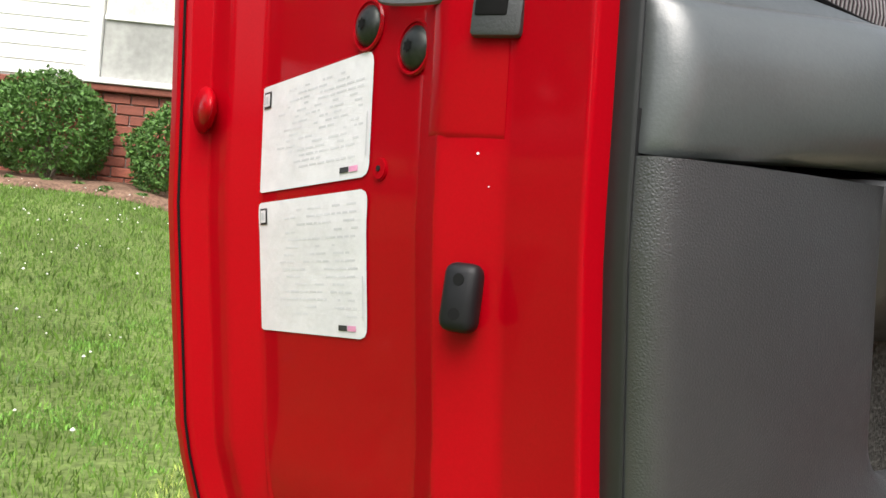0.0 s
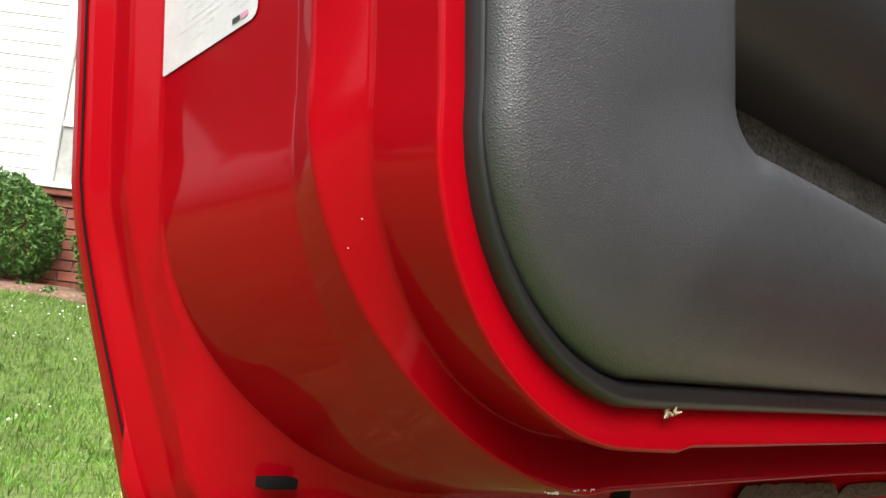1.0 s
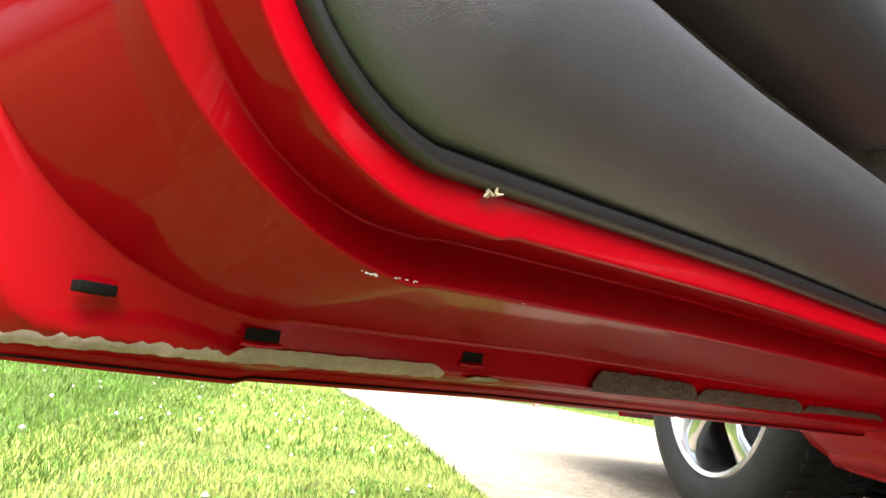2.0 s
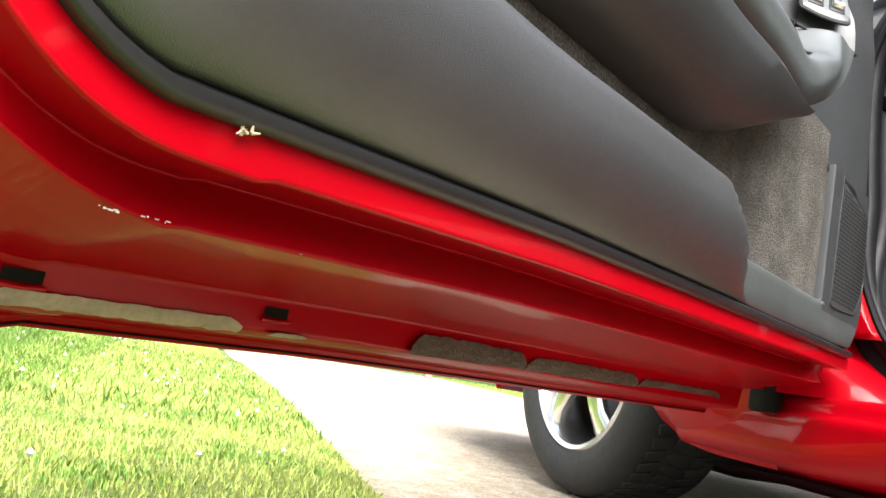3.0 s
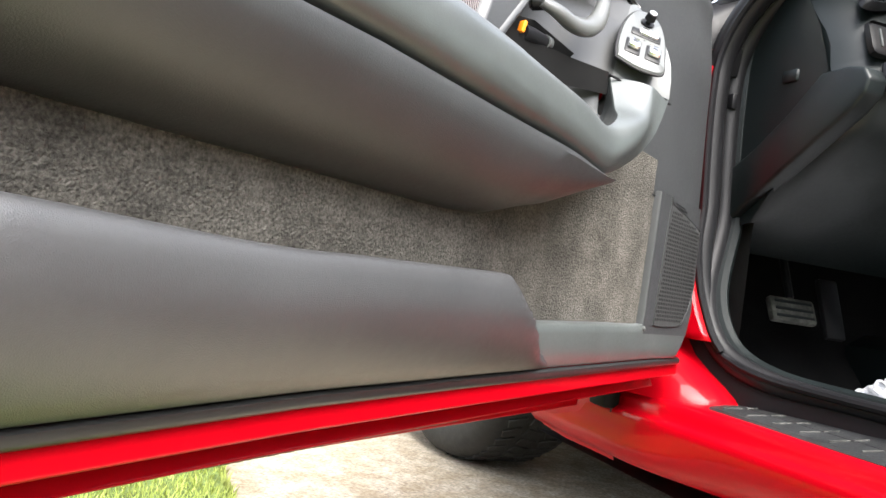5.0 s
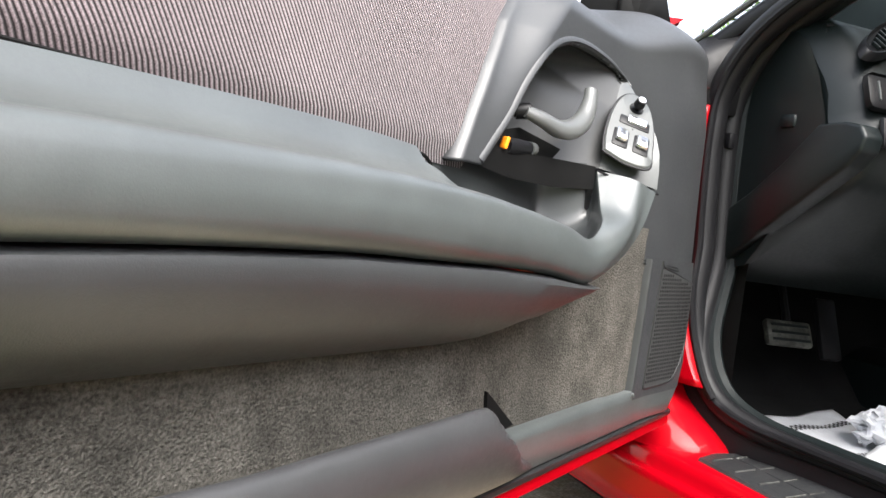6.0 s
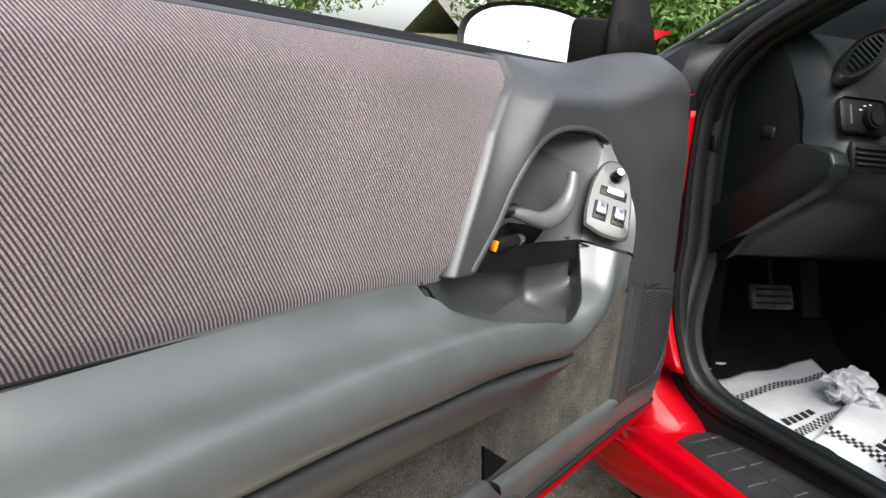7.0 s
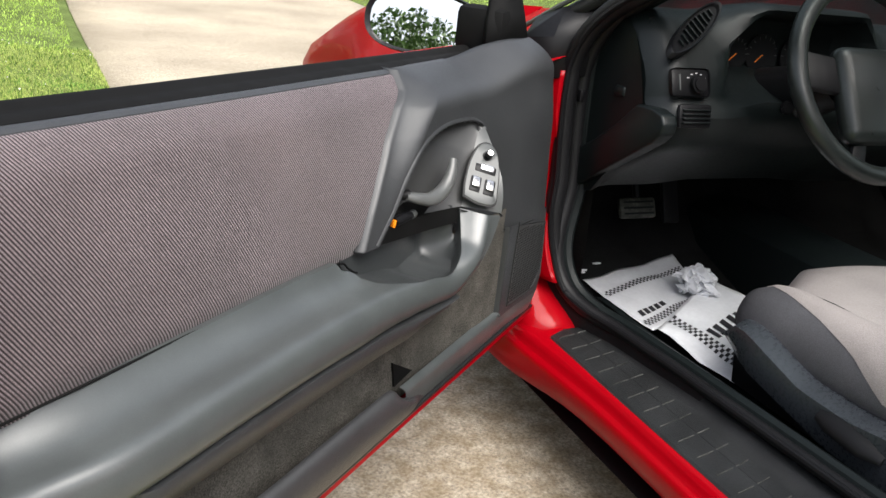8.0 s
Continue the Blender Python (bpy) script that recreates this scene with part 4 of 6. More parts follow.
for x0, x1, w, lift in ((0.672, 0.845, 0.0160, 0.0045), (0.850, 1.105, 0.0135, 0.0030), (1.110, 1.395, 0.0105, 0.0022)):
    on_door("loose_tape", seam_strip(x0, x1, w, lift, 0.16, 26), SEALER_OLD, "lifting brown strip of old tape")
for k in range(26):
    x = 0.325 + 0.035 * rs.random() if k < 14 else 0.3 + 0.9 * rs.random()
    s = 0.0004 + 0.0007 * rs.random()
    on_door("paint_chip", block((s * (0.8 + 1.8 * rs.random()), s * 0.6, s * (0.5 + 0.6 * rs.random())), s * 0.2, (x, 0.2915, low_z(x) - 0.0405 + 0.001 * rs.random())), LABEL, smooth=False)

for k in range(5):
    z = 0.36 + 0.26 * rs.random()
    y = 0.304 + 0.020 * rs.random()
    f = (y - 0.302) / 0.024
    p = Vector((rear_x(z) - mixn(0.0118, 0.0240, f) - 0.0002, y, z))
    on_door("paint_chip", disc(p, (-0.89, -0.45, 0), 0.0002 + 0.0003 * rs.random(), 0.0004, 7), LABEL, smooth=False)

# window sail, mirror
sail = loft([[(1.335, 0.375, 0.925), (1.38, 0.352, 0.945), (1.425, 0.332, 0.953)], [(1.355, 0.384, 0.985), (1.395, 0.364, 0.99), (1.432, 0.347, 0.995)], [(1.392, 0.396, 1.05), (1.42, 0.384, 1.055), (1.445, 0.372, 1.055)], [(1.425, 0.408, 1.11), (1.437, 0.400, 1.115), (1.452, 0.392, 1.115)]])
thick(on_door("mirror_sail", sail, HOLE, "black triangular mirror base"), 0.012)

# ---- the rest of the car, in its own axes: x right, y ahead, heights above the datum ----
DOWN = Matrix.Translation((0, 0, -GROUND))


def on_car(name, bm, material, parent=None, label="", smooth=True):
    bmesh.ops.transform(bm, matrix=DOWN, verts=bm.verts)
    return part(name, bm, material, parent or car, label, smooth)


def runs(section, y0, y1, n=12, bow=None):
    """A section of (x, z) pulled along the car."""
    return loft([[(x + (bow(y) if bow else 0), y, z) for x, z in section] for y in [mixn(y0, y1, k / n) for k in range(n + 1)]])


# sill and rocker
rocker = runs(((0.17, 0.350), (0.10, 0.344), (0.012, 0.3415), (0.002, 0.3400), (-0.005, 0.3360), (-0.009, 0.326), (-0.012, 0.3165), (-0.016, 0.3125), (-0.020, 0.3105), (-0.0235, 0.306), (-0.0245, 0.297), (-0.0235, 0.284), (-0.0195, 0.270), (-0.0115, 0.256), (0.001, 0.243), (0.020, 0.232), (0.06, 0.220), (0.12, 0.208)), -1.75, 0.42, 40, bow=lambda y: -0.030 * step(y, -0.30, 0.16))
for v in rocker.verts:
    if v.co.z < 0.29:
        v.co.x -= 1.1 * (0.29 - v.co.z) ** 1.2 * step(v.co.y, -0.16, 0.10) * (1 - step(v.co.x, 0.0, 0.06))
on_car("rocker_panel", rocker, PAINT, label="glossy red rocker and sill")
# hinge pillar flows down into the sill
prow = []
for k in range(19):
    z = mixn(0.338, 0.90, (k / 18) ** 1.6)
    back = 0.11 * (1 - step(z, 0.335, 0.47)) ** 1.6
    lean = 0.02 * step(z, 0.5, 0.95)
    deep = 0.045 * step(z, 0.43, 0.56)
    prow.append([(-0.10, 0.20 - 0.2 * back, z), (-0.055, 0.185 - 0.4 * back, z), (-0.03, 0.150 - 0.7 * back + lean, z), (0.01, 0.138 - back + lean + 0.6 * deep, z), (0.05, 0.132 - back + lean + deep, z), (0.085, 0.128 - back + lean + deep, z), (0.105, 0.15 - back + lean + deep, z)])
on_car("hinge_pillar", loft(prow), PAINT, label="glossy red hinge pillar")
on_car("hinge_pocket", block((0.03, 0.05, 0.09), 0.006, (-0.058, 0.170, 0.350)), HOLE)
on_car("door_hinge", block((0.05, 0.035, 0.05), 0.008, (-0.05, 0.165, 0.40)), PAINT)
on_car("door_hinge", block((0.05, 0.035, 0.05), 0.008, (-0.045, 0.18, 0.72)), PAINT)

# scuffed tread plate; its ribs are coloured paler to stand for their highlights
tread = loft([[(0.004, y, 0.341), (0.008, y, 0.3455), (0.05, y, 0.3475), (0.10, y, 0.349), (0.125, y, 0.352), (0.138, y, 0.362), (0.152, y, 0.368), (0.17, y, 0.368)] for y in [0.012, 0.006, -0.02] + [mixn(-0.05, -1.5, k / 20) for k in range(21)]])
for v in tread.verts:
    if v.co.y > 0 and v.co.x < 0.05:
        v.co.y -= 0.025 * (1 - v.co.x / 0.05)
plate = on_car("sill_plate", tread, TREAD, label="dark grey ribbed plastic sill plate, scuffed")
RIB_GLINT = shader("rib_highlight_tone", (0.050, 0.050, 0.047), 0.55, grain=(300, 0.5), stain=(45, 0.75))
for k in range(18):
    y = -0.016 - 0.0505 * k
    on_car("tread_rib", block((0.042, 0.0022, 0.0025), 0.0007, m=pose(0.040, y - 0.004, 0.3478, 0, -2, 12)), RIB_GLINT, plate)
    on_car("tread_rib", block((0.034, 0.0022, 0.0025), 0.0007, m=pose(0.086, y + 0.007, 0.3492, 0, -2, 14)), RIB_GLINT, plate)
    on_car("tread_groove", block((0.001, 0.046, 0.002), 0, m=pose(0.071, y - 0.025, 0.3476)), RUBBER, plate)

# door opening seal
seal_line = smooth_line([(0.178, -1.7, 0.386), (0.178, -0.9, 0.386), (0.176, -0.35, 0.387), (0.165, -0.10, 0.390), (0.140, 0.0, 0.400), (0.118, 0.066, 0.430), (0.106, 0.107, 0.49), (0.101, 0.134, 0.58), (0.098, 0.152, 0.70), (0.096, 0.162, 0.83), (0.100, 0.158, 0.91), (0.112, 0.115, 0.985), (0.135, 0.03, 1.05), (0.18, -0.12, 1.13), (0.24, -0.32, 1.21), (0.30, -0.6, 1.27)], 5)
seal_line = [Vector((p.x - 0.046 * (1 - step(p.z, 0.46, 0.66)) * max(0.0, min(1.0, (p.y + 1.1) / 1.12)), p.y, p.z - 0.006 * (1 - step(p.z, 0.42, 0.5)) * max(0.0, min(1.0, (p.y + 1.1) / 1.12)))) for p in seal_line]
outer_line = [(p.x - 0.036 * step(p.z, 0.46, 0.62), p.y - 0.004, p.z) for p in seal_line]
on_car("outer_seal", tube(outer_line, [0.0125 + 0.009 * step(p.z, 0.46, 0.62) for p in seal_line], 10), RUBBER)
jamb_line = [(p, -0.068 + 0.016 * (1 - step(p.z, 0.66, 0.82)) + 0.018 * (1 - step(p.z, 0.44, 0.6))) for p in seal_line if 0.425 < p.z < 0.885 and p.y > 0.03]
thick(on_car("jamb_flange", loft([[(p.x + d - 0.012, p.y + 0.03, p.z), (p.x + d, p.y + 0.004, p.z), (p.x + d + 0.006, p.y - 0.010, p.z), (p.x + d + 0.016, p.y - 0.014, p.z), (p.x + d + 0.03, p.y - 0.010, p.z)] for p, d in jamb_line]), PAINT, label="glossy red flange of the hinge pillar"), 0.002)
on_car("door_seal", tube(seal_line, [0.0125 + 0.005 * step(p.y, -0.16, 0.02) for p in seal_line], 10), RUBBER, label="black rubber door seal")
on_car("seal_bead", tube([(p.x - 0.014 - 0.036 * step(p.z, 0.46, 0.62), p.y - 0.018 if p.z > 0.42 else p.y, p.z + (0.0 if p.z > 0.42 else 0.006)) for p in seal_line], 0.0065, 8), BLACK)
inner_line = [(p.x + 0.022, p.y - 0.004, p.z + 0.004) for p in seal_line]
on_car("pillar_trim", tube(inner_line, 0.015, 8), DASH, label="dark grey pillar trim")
tall = [(Vector(o), p) for o, p in zip(outer_line, seal_line) if p.z > 0.44]
on_car("seal_web", loft([[o, o.lerp(p, 0.5) + Vector((0.004, -0.004, 0)), p] for o, p in tall]), RUBBER)
low_seal = [p for p in seal_line if p.z < 0.66 and p.y > -0.4]
on_car("seal_base", loft([[p + Vector((0.03, 0.0, -0.01)), p + Vector((0.0, 0.004, -0.004)), p + Vector((-0.010, 0.010, -0.022)), p + Vector((-0.010, 0.02, -0.05))] for p in low_seal]), RUBBER)
on_car("seal_clip", block((0.012, 0.018, 0.026), 0.003, (0.088, 0.148, 0.83)), BLACK)
# windscreen pillar
thick(on_car("pillar_foot", loft([[(-0.035, 0.20, 0.86), (0.02, 0.165, 0.86), (0.09, 0.150, 0.87)], [(-0.02, 0.23, 0.93), (0.03, 0.19, 0.94), (0.10, 0.150, 0.94)], [(0.05, 0.30, 0.965), (0.07, 0.22, 1.0), (0.12, 0.10, 1.02)]]), RUBBER, label="black pillar cover"), 0.01)
ap = smooth_line([(0.06, 0.33, 0.93), (0.085, 0.20, 1.0), (0.12, 0.06, 1.075), (0.17, -0.12, 1.16), (0.23, -0.33, 1.245), (0.29, -0.6, 1.30)], 5)
on_car("windscreen_pillar", tube(ap, 0.027, 10, flat=0.7), BLACK, label="black windscreen pillar")
on_car("pillar_moulding", tube([(p.x - 0.02, p.y + 0.02, p.z + 0.014) for p in ap], 0.006, 8), SATIN)
GLASS = bpy.data.materials.new("tinted_glass")
GLASS.use_nodes = True
gt = GLASS.node_tree
gt.nodes.remove(gt.nodes["Principled BSDF"])
clear, shine, blend, fres = (gt.nodes.new(k) for k in ("ShaderNodeBsdfTransparent", "ShaderNodeBsdfGlossy", "ShaderNodeMixShader", "ShaderNodeFresnel"))
clear.inputs["Color"].default_value = (0.84, 0.93, 0.88, 1)
shine.inputs["Roughness"].default_value, fres.inputs["IOR"].default_value = 0.02, 1.45
gt.links.new(fres.outputs[0], blend.inputs[0])
gt.links.new(clear.outputs[0], blend.inputs[1])
gt.links.new(shine.outputs[0], blend.inputs[2])
gt.links.new(blend.outputs[0], gt.nodes["Material Output"].inputs["Surface"])
screen_rows = []
for k in range(9):
    h = k / 8
    screen_rows.append([(mixn(0.07 + 0.21 * h, 1.62 - 0.21 * h, s / 8), mixn(0.32, -0.55, h) + 0.10 * math.sin(math.pi * s / 8), mixn(0.955, 1.29, h) + 0.01 * math.sin(math.pi * s / 8)) for s in range(9)])
ws = on_car("windscreen", loft(screen_rows), GLASS, label="clear windscreen")
ws.visible_shadow = False
# roof, far side, rear of the cabin close the inside
def roof_z(x, y):
    return 1.285 + 0.035 * math.sin(math.pi * (x - 0.27) / 1.08) - 0.10 * step(-y, 1.15, 1.9)


def band(x0, x1, y0, y1, n=8, m=6, lift=0.0):
    return loft([[(x, y, roof_z(x, y) + lift) for x in [mixn(x0, x1, s / n) for s in range(n + 1)]] for y in [mixn(y0, y1, k / m) for k in range(m + 1)]])


thick(on_car("roof_panel", band(0.27, 1.35, -1.10, -1.72), PAINT, label="glossy red roof"), 0.02)
thick(on_car("roof_header", band(0.27, 1.35, -0.54, -0.62), PAINT), 0.02)
thick(on_car("roof_bar", band(0.74, 0.88, -0.62, -1.10), PAINT, label="red bar between the roof panes"), 0.02)
for x0, x1 in ((0.28, 0.735), (0.885, 1.34)):
    on_car("roof_pane", band(x0, x1, -0.625, -1.095), GLASS, label="clear lift-out roof pane").visible_shadow = False
# tail: body sides, rear pillars, hatch glass, bumper
def tail(y):
    """Half section of the tail, from the sill up to the deck's middle."""
    w = 0.06 * step(-y, 2.2, 3.05)
    h = 0.93 - 0.03 * step(-y, 2.0, 2.9)
    low = 0.215 + 0.06 * step(-y, 2.2, 3.05)
    d = (y - ARCH_Y + 2.57) / 0.37
    arch = max(low, ARCH_Z + 0.365 * math.sqrt(1 - d * d)) if abs(d) < 1 else low
    return [(-0.06 + w, arch), (-0.085 + w, max(arch + 0.01, 0.32)), (-0.10 + w, max(arch + 0.02, 0.52)), (-0.095 + w, max(arch + 0.03, 0.68)), (-0.06 + w, 0.82), (0.0 + w, h - 0.02), (0.10 + w, h), (0.45, h + 0.01), (0.81, h + 0.015)]


ARCH_Y, ARCH_Z = 0.89, 0.378
ty = [mixn(-1.36, -3.05, k / 34) for k in range(35)]
for side in (0, 1):
    sec = [[((1.62 - x) if side else x, y, z) for x, z in tail(y)[:7]] for y in ty]
    on_car("rear_quarter", loft(sec), PAINT, label="glossy red rear quarter")
    on_car("rear_pillar", loft([[((1.62 - x) if side else x, y, z) for x, y, z in row] for row in (((0.05, -1.36, 0.91), (0.12, -1.34, 1.05), (0.27, -1.30, 1.28)), ((0.06, -1.75, 0.915), (0.14, -1.70, 1.06), (0.28, -1.60, 1.27)), ((0.10, -2.35, 0.92), (0.19, -2.12, 1.03), (0.30, -1.75, 1.20)))]), PAINT)
on_car("rear_deck", loft([[(x, y, 0.925 - 0.03 * step(-y, 2.0, 2.9) + 0.02 * math.sin(math.pi * (x - 0.1) / 1.42)) for x in [mixn(0.09, 1.53, s / 10) for s in range(11)]] for y in (-2.36, -2.6, -2.85, -3.0, -3.05)]), PAINT, label="red tail deck")
on_car("hatch_glass", loft([[(mixn(0.28 - 0.16 * h, 1.34 + 0.16 * h, s / 8), mixn(-1.70, -2.38, h), mixn(1.25, 0.93, h) + 0.035 * math.sin(math.pi * s / 8)) for s in range(9)] for h in (0, 0.25, 0.5, 0.75, 1)]), GLASS, label="sloping clear hatch glass").visible_shadow = False
on_car("rear_bumper", loft([[(mixn(0.0, 1.62, s / 10), -3.05 - 0.07 * math.sin(math.pi * s / 10) - b, z) for s in range(11)] for z, b in ((0.90, 0.0), (0.78, 0.01), (0.62, 0.03), (0.45, 0.04), (0.30, 0.01), (0.26, -0.04))]), PAINT, label="red rear bumper")
on_car("front_bumper", loft([[(mixn(0.20, 1.42, s / 10), 2.30 + 0.09 * math.sin(math.pi * s / 10) + b, z) for s in range(11)] for z, b in ((0.615, 0.0), (0.55, 0.05), (0.42, 0.06), (0.30, 0.02), (0.24, -0.05))]), PAINT, label="red front bumper")
# far door and its glass
on_car("far_side", loft([[(1.66, y, 0.215), (1.705, y, 0.32), (1.72, y, 0.52), (1.715, y, 0.68), (1.68, y, 0.82), (1.60, y, 0.925)] for y in (0.155, -0.3, -0.8, -1.36)]), PAINT, label="glossy red far door")
on_car("far_window", loft([[(mixn(1.595, 1.36, h), mixn(0.06, -0.50, h), mixn(0.925, 1.275, h)), (mixn(1.595, 1.36, h), -0.9, mixn(0.925, 1.275, h)), (mixn(1.595, 1.36, h), -1.32, mixn(0.925, 1.275, h))] for h in (0, 0.5, 1)]), GLASS, label="clear far door glass").visible_shadow = False
on_car("far_side_trim", loft([[(1.58, y, 0.25), (1.57, y, 0.6), (1.58, y, 0.915)] for y in (0.6, -0.5, -1.36)]), DASH)
on_car("windscreen_pillar", tube([(1.62 - p.x, p.y, p.z) for p in ap], 0.027, 10, flat=0.7), BLACK, label="black windscreen pillar")
on_car("rear_bulkhead", loft([[(x, -1.85, 0.25), (x, -1.8, 0.6), (x, -1.75, 0.78)] for x in (0.0, 0.8, 1.62)]), DASH)
on_car("luggage_cover", loft([[(x, -1.75, 0.78), (x, -2.3, 0.82), (x, -2.45, 0.9)] for x in (0.02, 0.8, 1.6)]), DASH)

# cabin floor and firewall
fl = loft([[(x, y, z + 0.004 * noise.noise((x * 12, y * 12, 0))) for y, z in ((-1.8, 0.29), (-0.6, 0.28), (-0.1, 0.285), (0.2, 0.30), (0.42, 0.36), (0.60, 0.52), (0.68, 0.9))] for x in [0.19 + 0.1 * k for k in range(15)]])
on_car("cabin_floor", fl, FLOOR_CARPET, label="black carpeted floor and firewall")
on_car("kick_panel", loft([[(0.185, y, 0.29), (0.155, y, 0.40), (0.150, y, 0.62), (0.16, y, 0.80)] for y in (0.13, 0.3, 0.66)]), FLOOR_CARPET)
on_car("sill_trim", loft([[(0.185, y, 0.376), (0.205, y, 0.372), (0.215, y, 0.34), (0.218, y, 0.27)] for y in (0.10, 0.0, -0.4, -1.0, -1.8)]), DASH)
on_car("centre_tunnel", loft([[(0.72, y, 0.27), (0.75, y, 0.45), (0.80, y, 0.48), (0.92, y, 0.48), (0.95, y, 0.27)] for y in (0.5, 0.0, -0.6, -1.6)]), DASH)
on_car("kick_vent", tube([(0.150, 0.20, 0.585), (0.150, 0.205, 0.62), (0.150, 0.20, 0.65)], [0.012, 0.022, 0.012], 12), BLACK)
# pedals
PEDAL = shader("worn_pedal_rubber", (0.058, 0.058, 0.050), 0.6, grain=(120, 0.5), stain=(40, 0.5), bump=(300, 0.2))
brake = on_car("brake_pedal", block((0.112, 0.018, 0.054), 0.008, m=pose(0.437, 0.337, 0.505, -25, 0, 0)), PEDAL, label="worn grey rubber brake pedal")
for k in range(3):
    on_car("pedal_rib", block((0.092, 0.003, 0.006), 0.001, m=pose(0.437, 0.337, 0.505, -25, 0, 0) @ pose(0, -0.0095, -0.015 + 0.015 * k)), DASH, brake)
on_car("brake_arm", tube([(0.437, 0.347, 0.53), (0.438, 0.40, 0.65), (0.44, 0.43, 0.80)], 0.009, 8), BLACK)
on_car("throttle_pedal", block((0.05, 0.016, 0.13), 0.006, m=pose(0.555, 0.36, 0.520, -22, 0, 0)), RUBBER, label="black throttle pedal")

# dash: profiles across the car, with a hooded binnacle before the wheel
flat_prof = [(0.36, 0.955), (0.20, 1.005), (0.09, 1.028), (0.035, 1.026), (0.005, 1.012), (-0.018, 0.990), (-0.040, 0.962), (-0.062, 0.936), (-0.075, 0.912), (-0.080, 0.880), (-0.084, 0.868), (-0.100, 0.858), (-0.108, 0.842), (-0.100, 0.818), (-0.088, 0.784), (-0.060, 0.760), (-0.02, 0.732), (0.10, 0.645), (0.3, 0.60)]
hood_prof = [(0.36, 0.955), (0.20, 1.012), (0.09, 1.045), (0.02, 1.058), (-0.02, 1.056), (-0.030, 1.048), (-0.022, 1.038), (0.050, 1.020), (0.062, 0.985), (0.060, 0.925), (0.010, 0.902), (-0.085, 0.872), (-0.095, 0.852), (-0.088, 0.82), (-0.072, 0.785), (-0.050, 0.762), (-0.02, 0.738), (0.10, 0.655), (0.3, 0.60)]
drows = []
for k in range(64):
    x = mixn(0.118, 1.5, k / 63)
    w = step(x, 0.255, 0.395) * (1 - step(x, 0.66, 0.73))
    e = 0.05 * (1 - step(x, 0.118, 0.16)) ** 2
    drows.append([(x, mixn(a[0], b[0], w) + e * (1 if a[0] < 0.1 else 0), mixn(a[1], b[1], w) - 0.25 * e) for a, b in zip(flat_prof, hood_prof)])
dash_bm = loft(drows)
dash_bm.verts.ensure_lookup_table()
dash_bm.faces.new([dash_bm.verts[i] for i in range(len(flat_prof))])
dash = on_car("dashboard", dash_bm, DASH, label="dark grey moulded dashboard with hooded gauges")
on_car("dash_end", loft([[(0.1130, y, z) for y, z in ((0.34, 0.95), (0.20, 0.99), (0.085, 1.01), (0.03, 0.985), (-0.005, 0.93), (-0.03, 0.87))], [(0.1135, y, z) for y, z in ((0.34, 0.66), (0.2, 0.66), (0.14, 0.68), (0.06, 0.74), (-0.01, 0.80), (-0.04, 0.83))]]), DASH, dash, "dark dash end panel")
on_car("dash_latch", block((0.012, 0.035, 0.022), 0.006, (0.114, 0.045, 0.862)), DASH, dash)
knee = bmesh.new()
knee.faces.new([knee.verts.new((0.100, y, z)) for y, z in ((-0.034, 0.852), (-0.085, 0.854), (-0.115, 0.848), (-0.126, 0.832), (-0.122, 0.812), (-0.100, 0.790), (0.020, 0.712), (0.135, 0.634), (0.200, 0.634), (0.200, 0.690), (0.100, 0.745), (0.030, 0.795))])
out = bmesh.ops.extrude_face_region(knee, geom=knee.faces[:])
bmesh.ops.translate(knee, vec=(0.035, 0, 0), verts=[g for g in out["geom"] if isinstance(g, bmesh.types.BMVert)])
bmesh.ops.bevel(knee, geom=knee.edges[:], offset=0.005, segments=3, profile=0.5, affect="EDGES")
bmesh.ops.recalc_face_normals(knee, faces=knee.faces)
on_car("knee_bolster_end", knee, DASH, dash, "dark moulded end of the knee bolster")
# wide oval vent, demister slots, lower vent
oval = [(math.cos(a), math.sin(a)) for a in [2 * math.pi * k / 28 for k in range(28)]]
vent_m = pose(0.213, -0.022, 0.999, 45, 0, 0) @ pose(0, 0, 0, 0, 0, 38)
vb = bmesh.new()
loft([[vent_m @ Vector((0.096 * s * c, 0.0215 * s * d, h)) for c, d in oval] for s, h in ((1.16, -0.004), (1.13, 0.006), (1.08, 0.010), (1.0, 0.009), (0.95, 0.002), (0.05, 0.001))], close=True, bm=vb)
on_car("air_vent", vb, BLACK, dash, "oval air vent with angled blades")
for k in range(9):
    on_car("vent_blade", block((0.004, 0.028 * math.sin(math.pi * (k + 1) / 10) + 0.006, 0.006), 0.001, m=vent_m @ pose(-0.064 + 0.016 * k, 0, 0.006, 0, 0, -14)), DASH, dash)
for i in range(2):
    for k in range(4):
        on_car("demister_slot", block((0.012, 0.005, 0.004), 0.001, m=pose(0.140 + 0.016 * i, 0.0165 + 0.001 * k + 0.002 * i, 0.985 + 0.0085 * k + 0.002 * i, 62, 0, -20)), HOLE, dash)
low_m = pose(0.184, -0.106, 0.845, 78, 0, 0)
on_car("low_vent", block((0.078, 0.046, 0.012), 0.006, m=low_m), BLACK, dash)
for k in range(4):
    on_car("vent_blade", block((0.066, 0.003, 0.006), 0.001, m=low_m @ pose(0, -0.012 + 0.008 * k, 0.008)), DASH, dash)
# light switch
sw_m = pose(0.180, -0.079, 0.904, 70, 0, 0)
on_car("light_switch_plate", block((0.092, 0.056, 0.010), 0.010, m=sw_m), BLACK, dash)
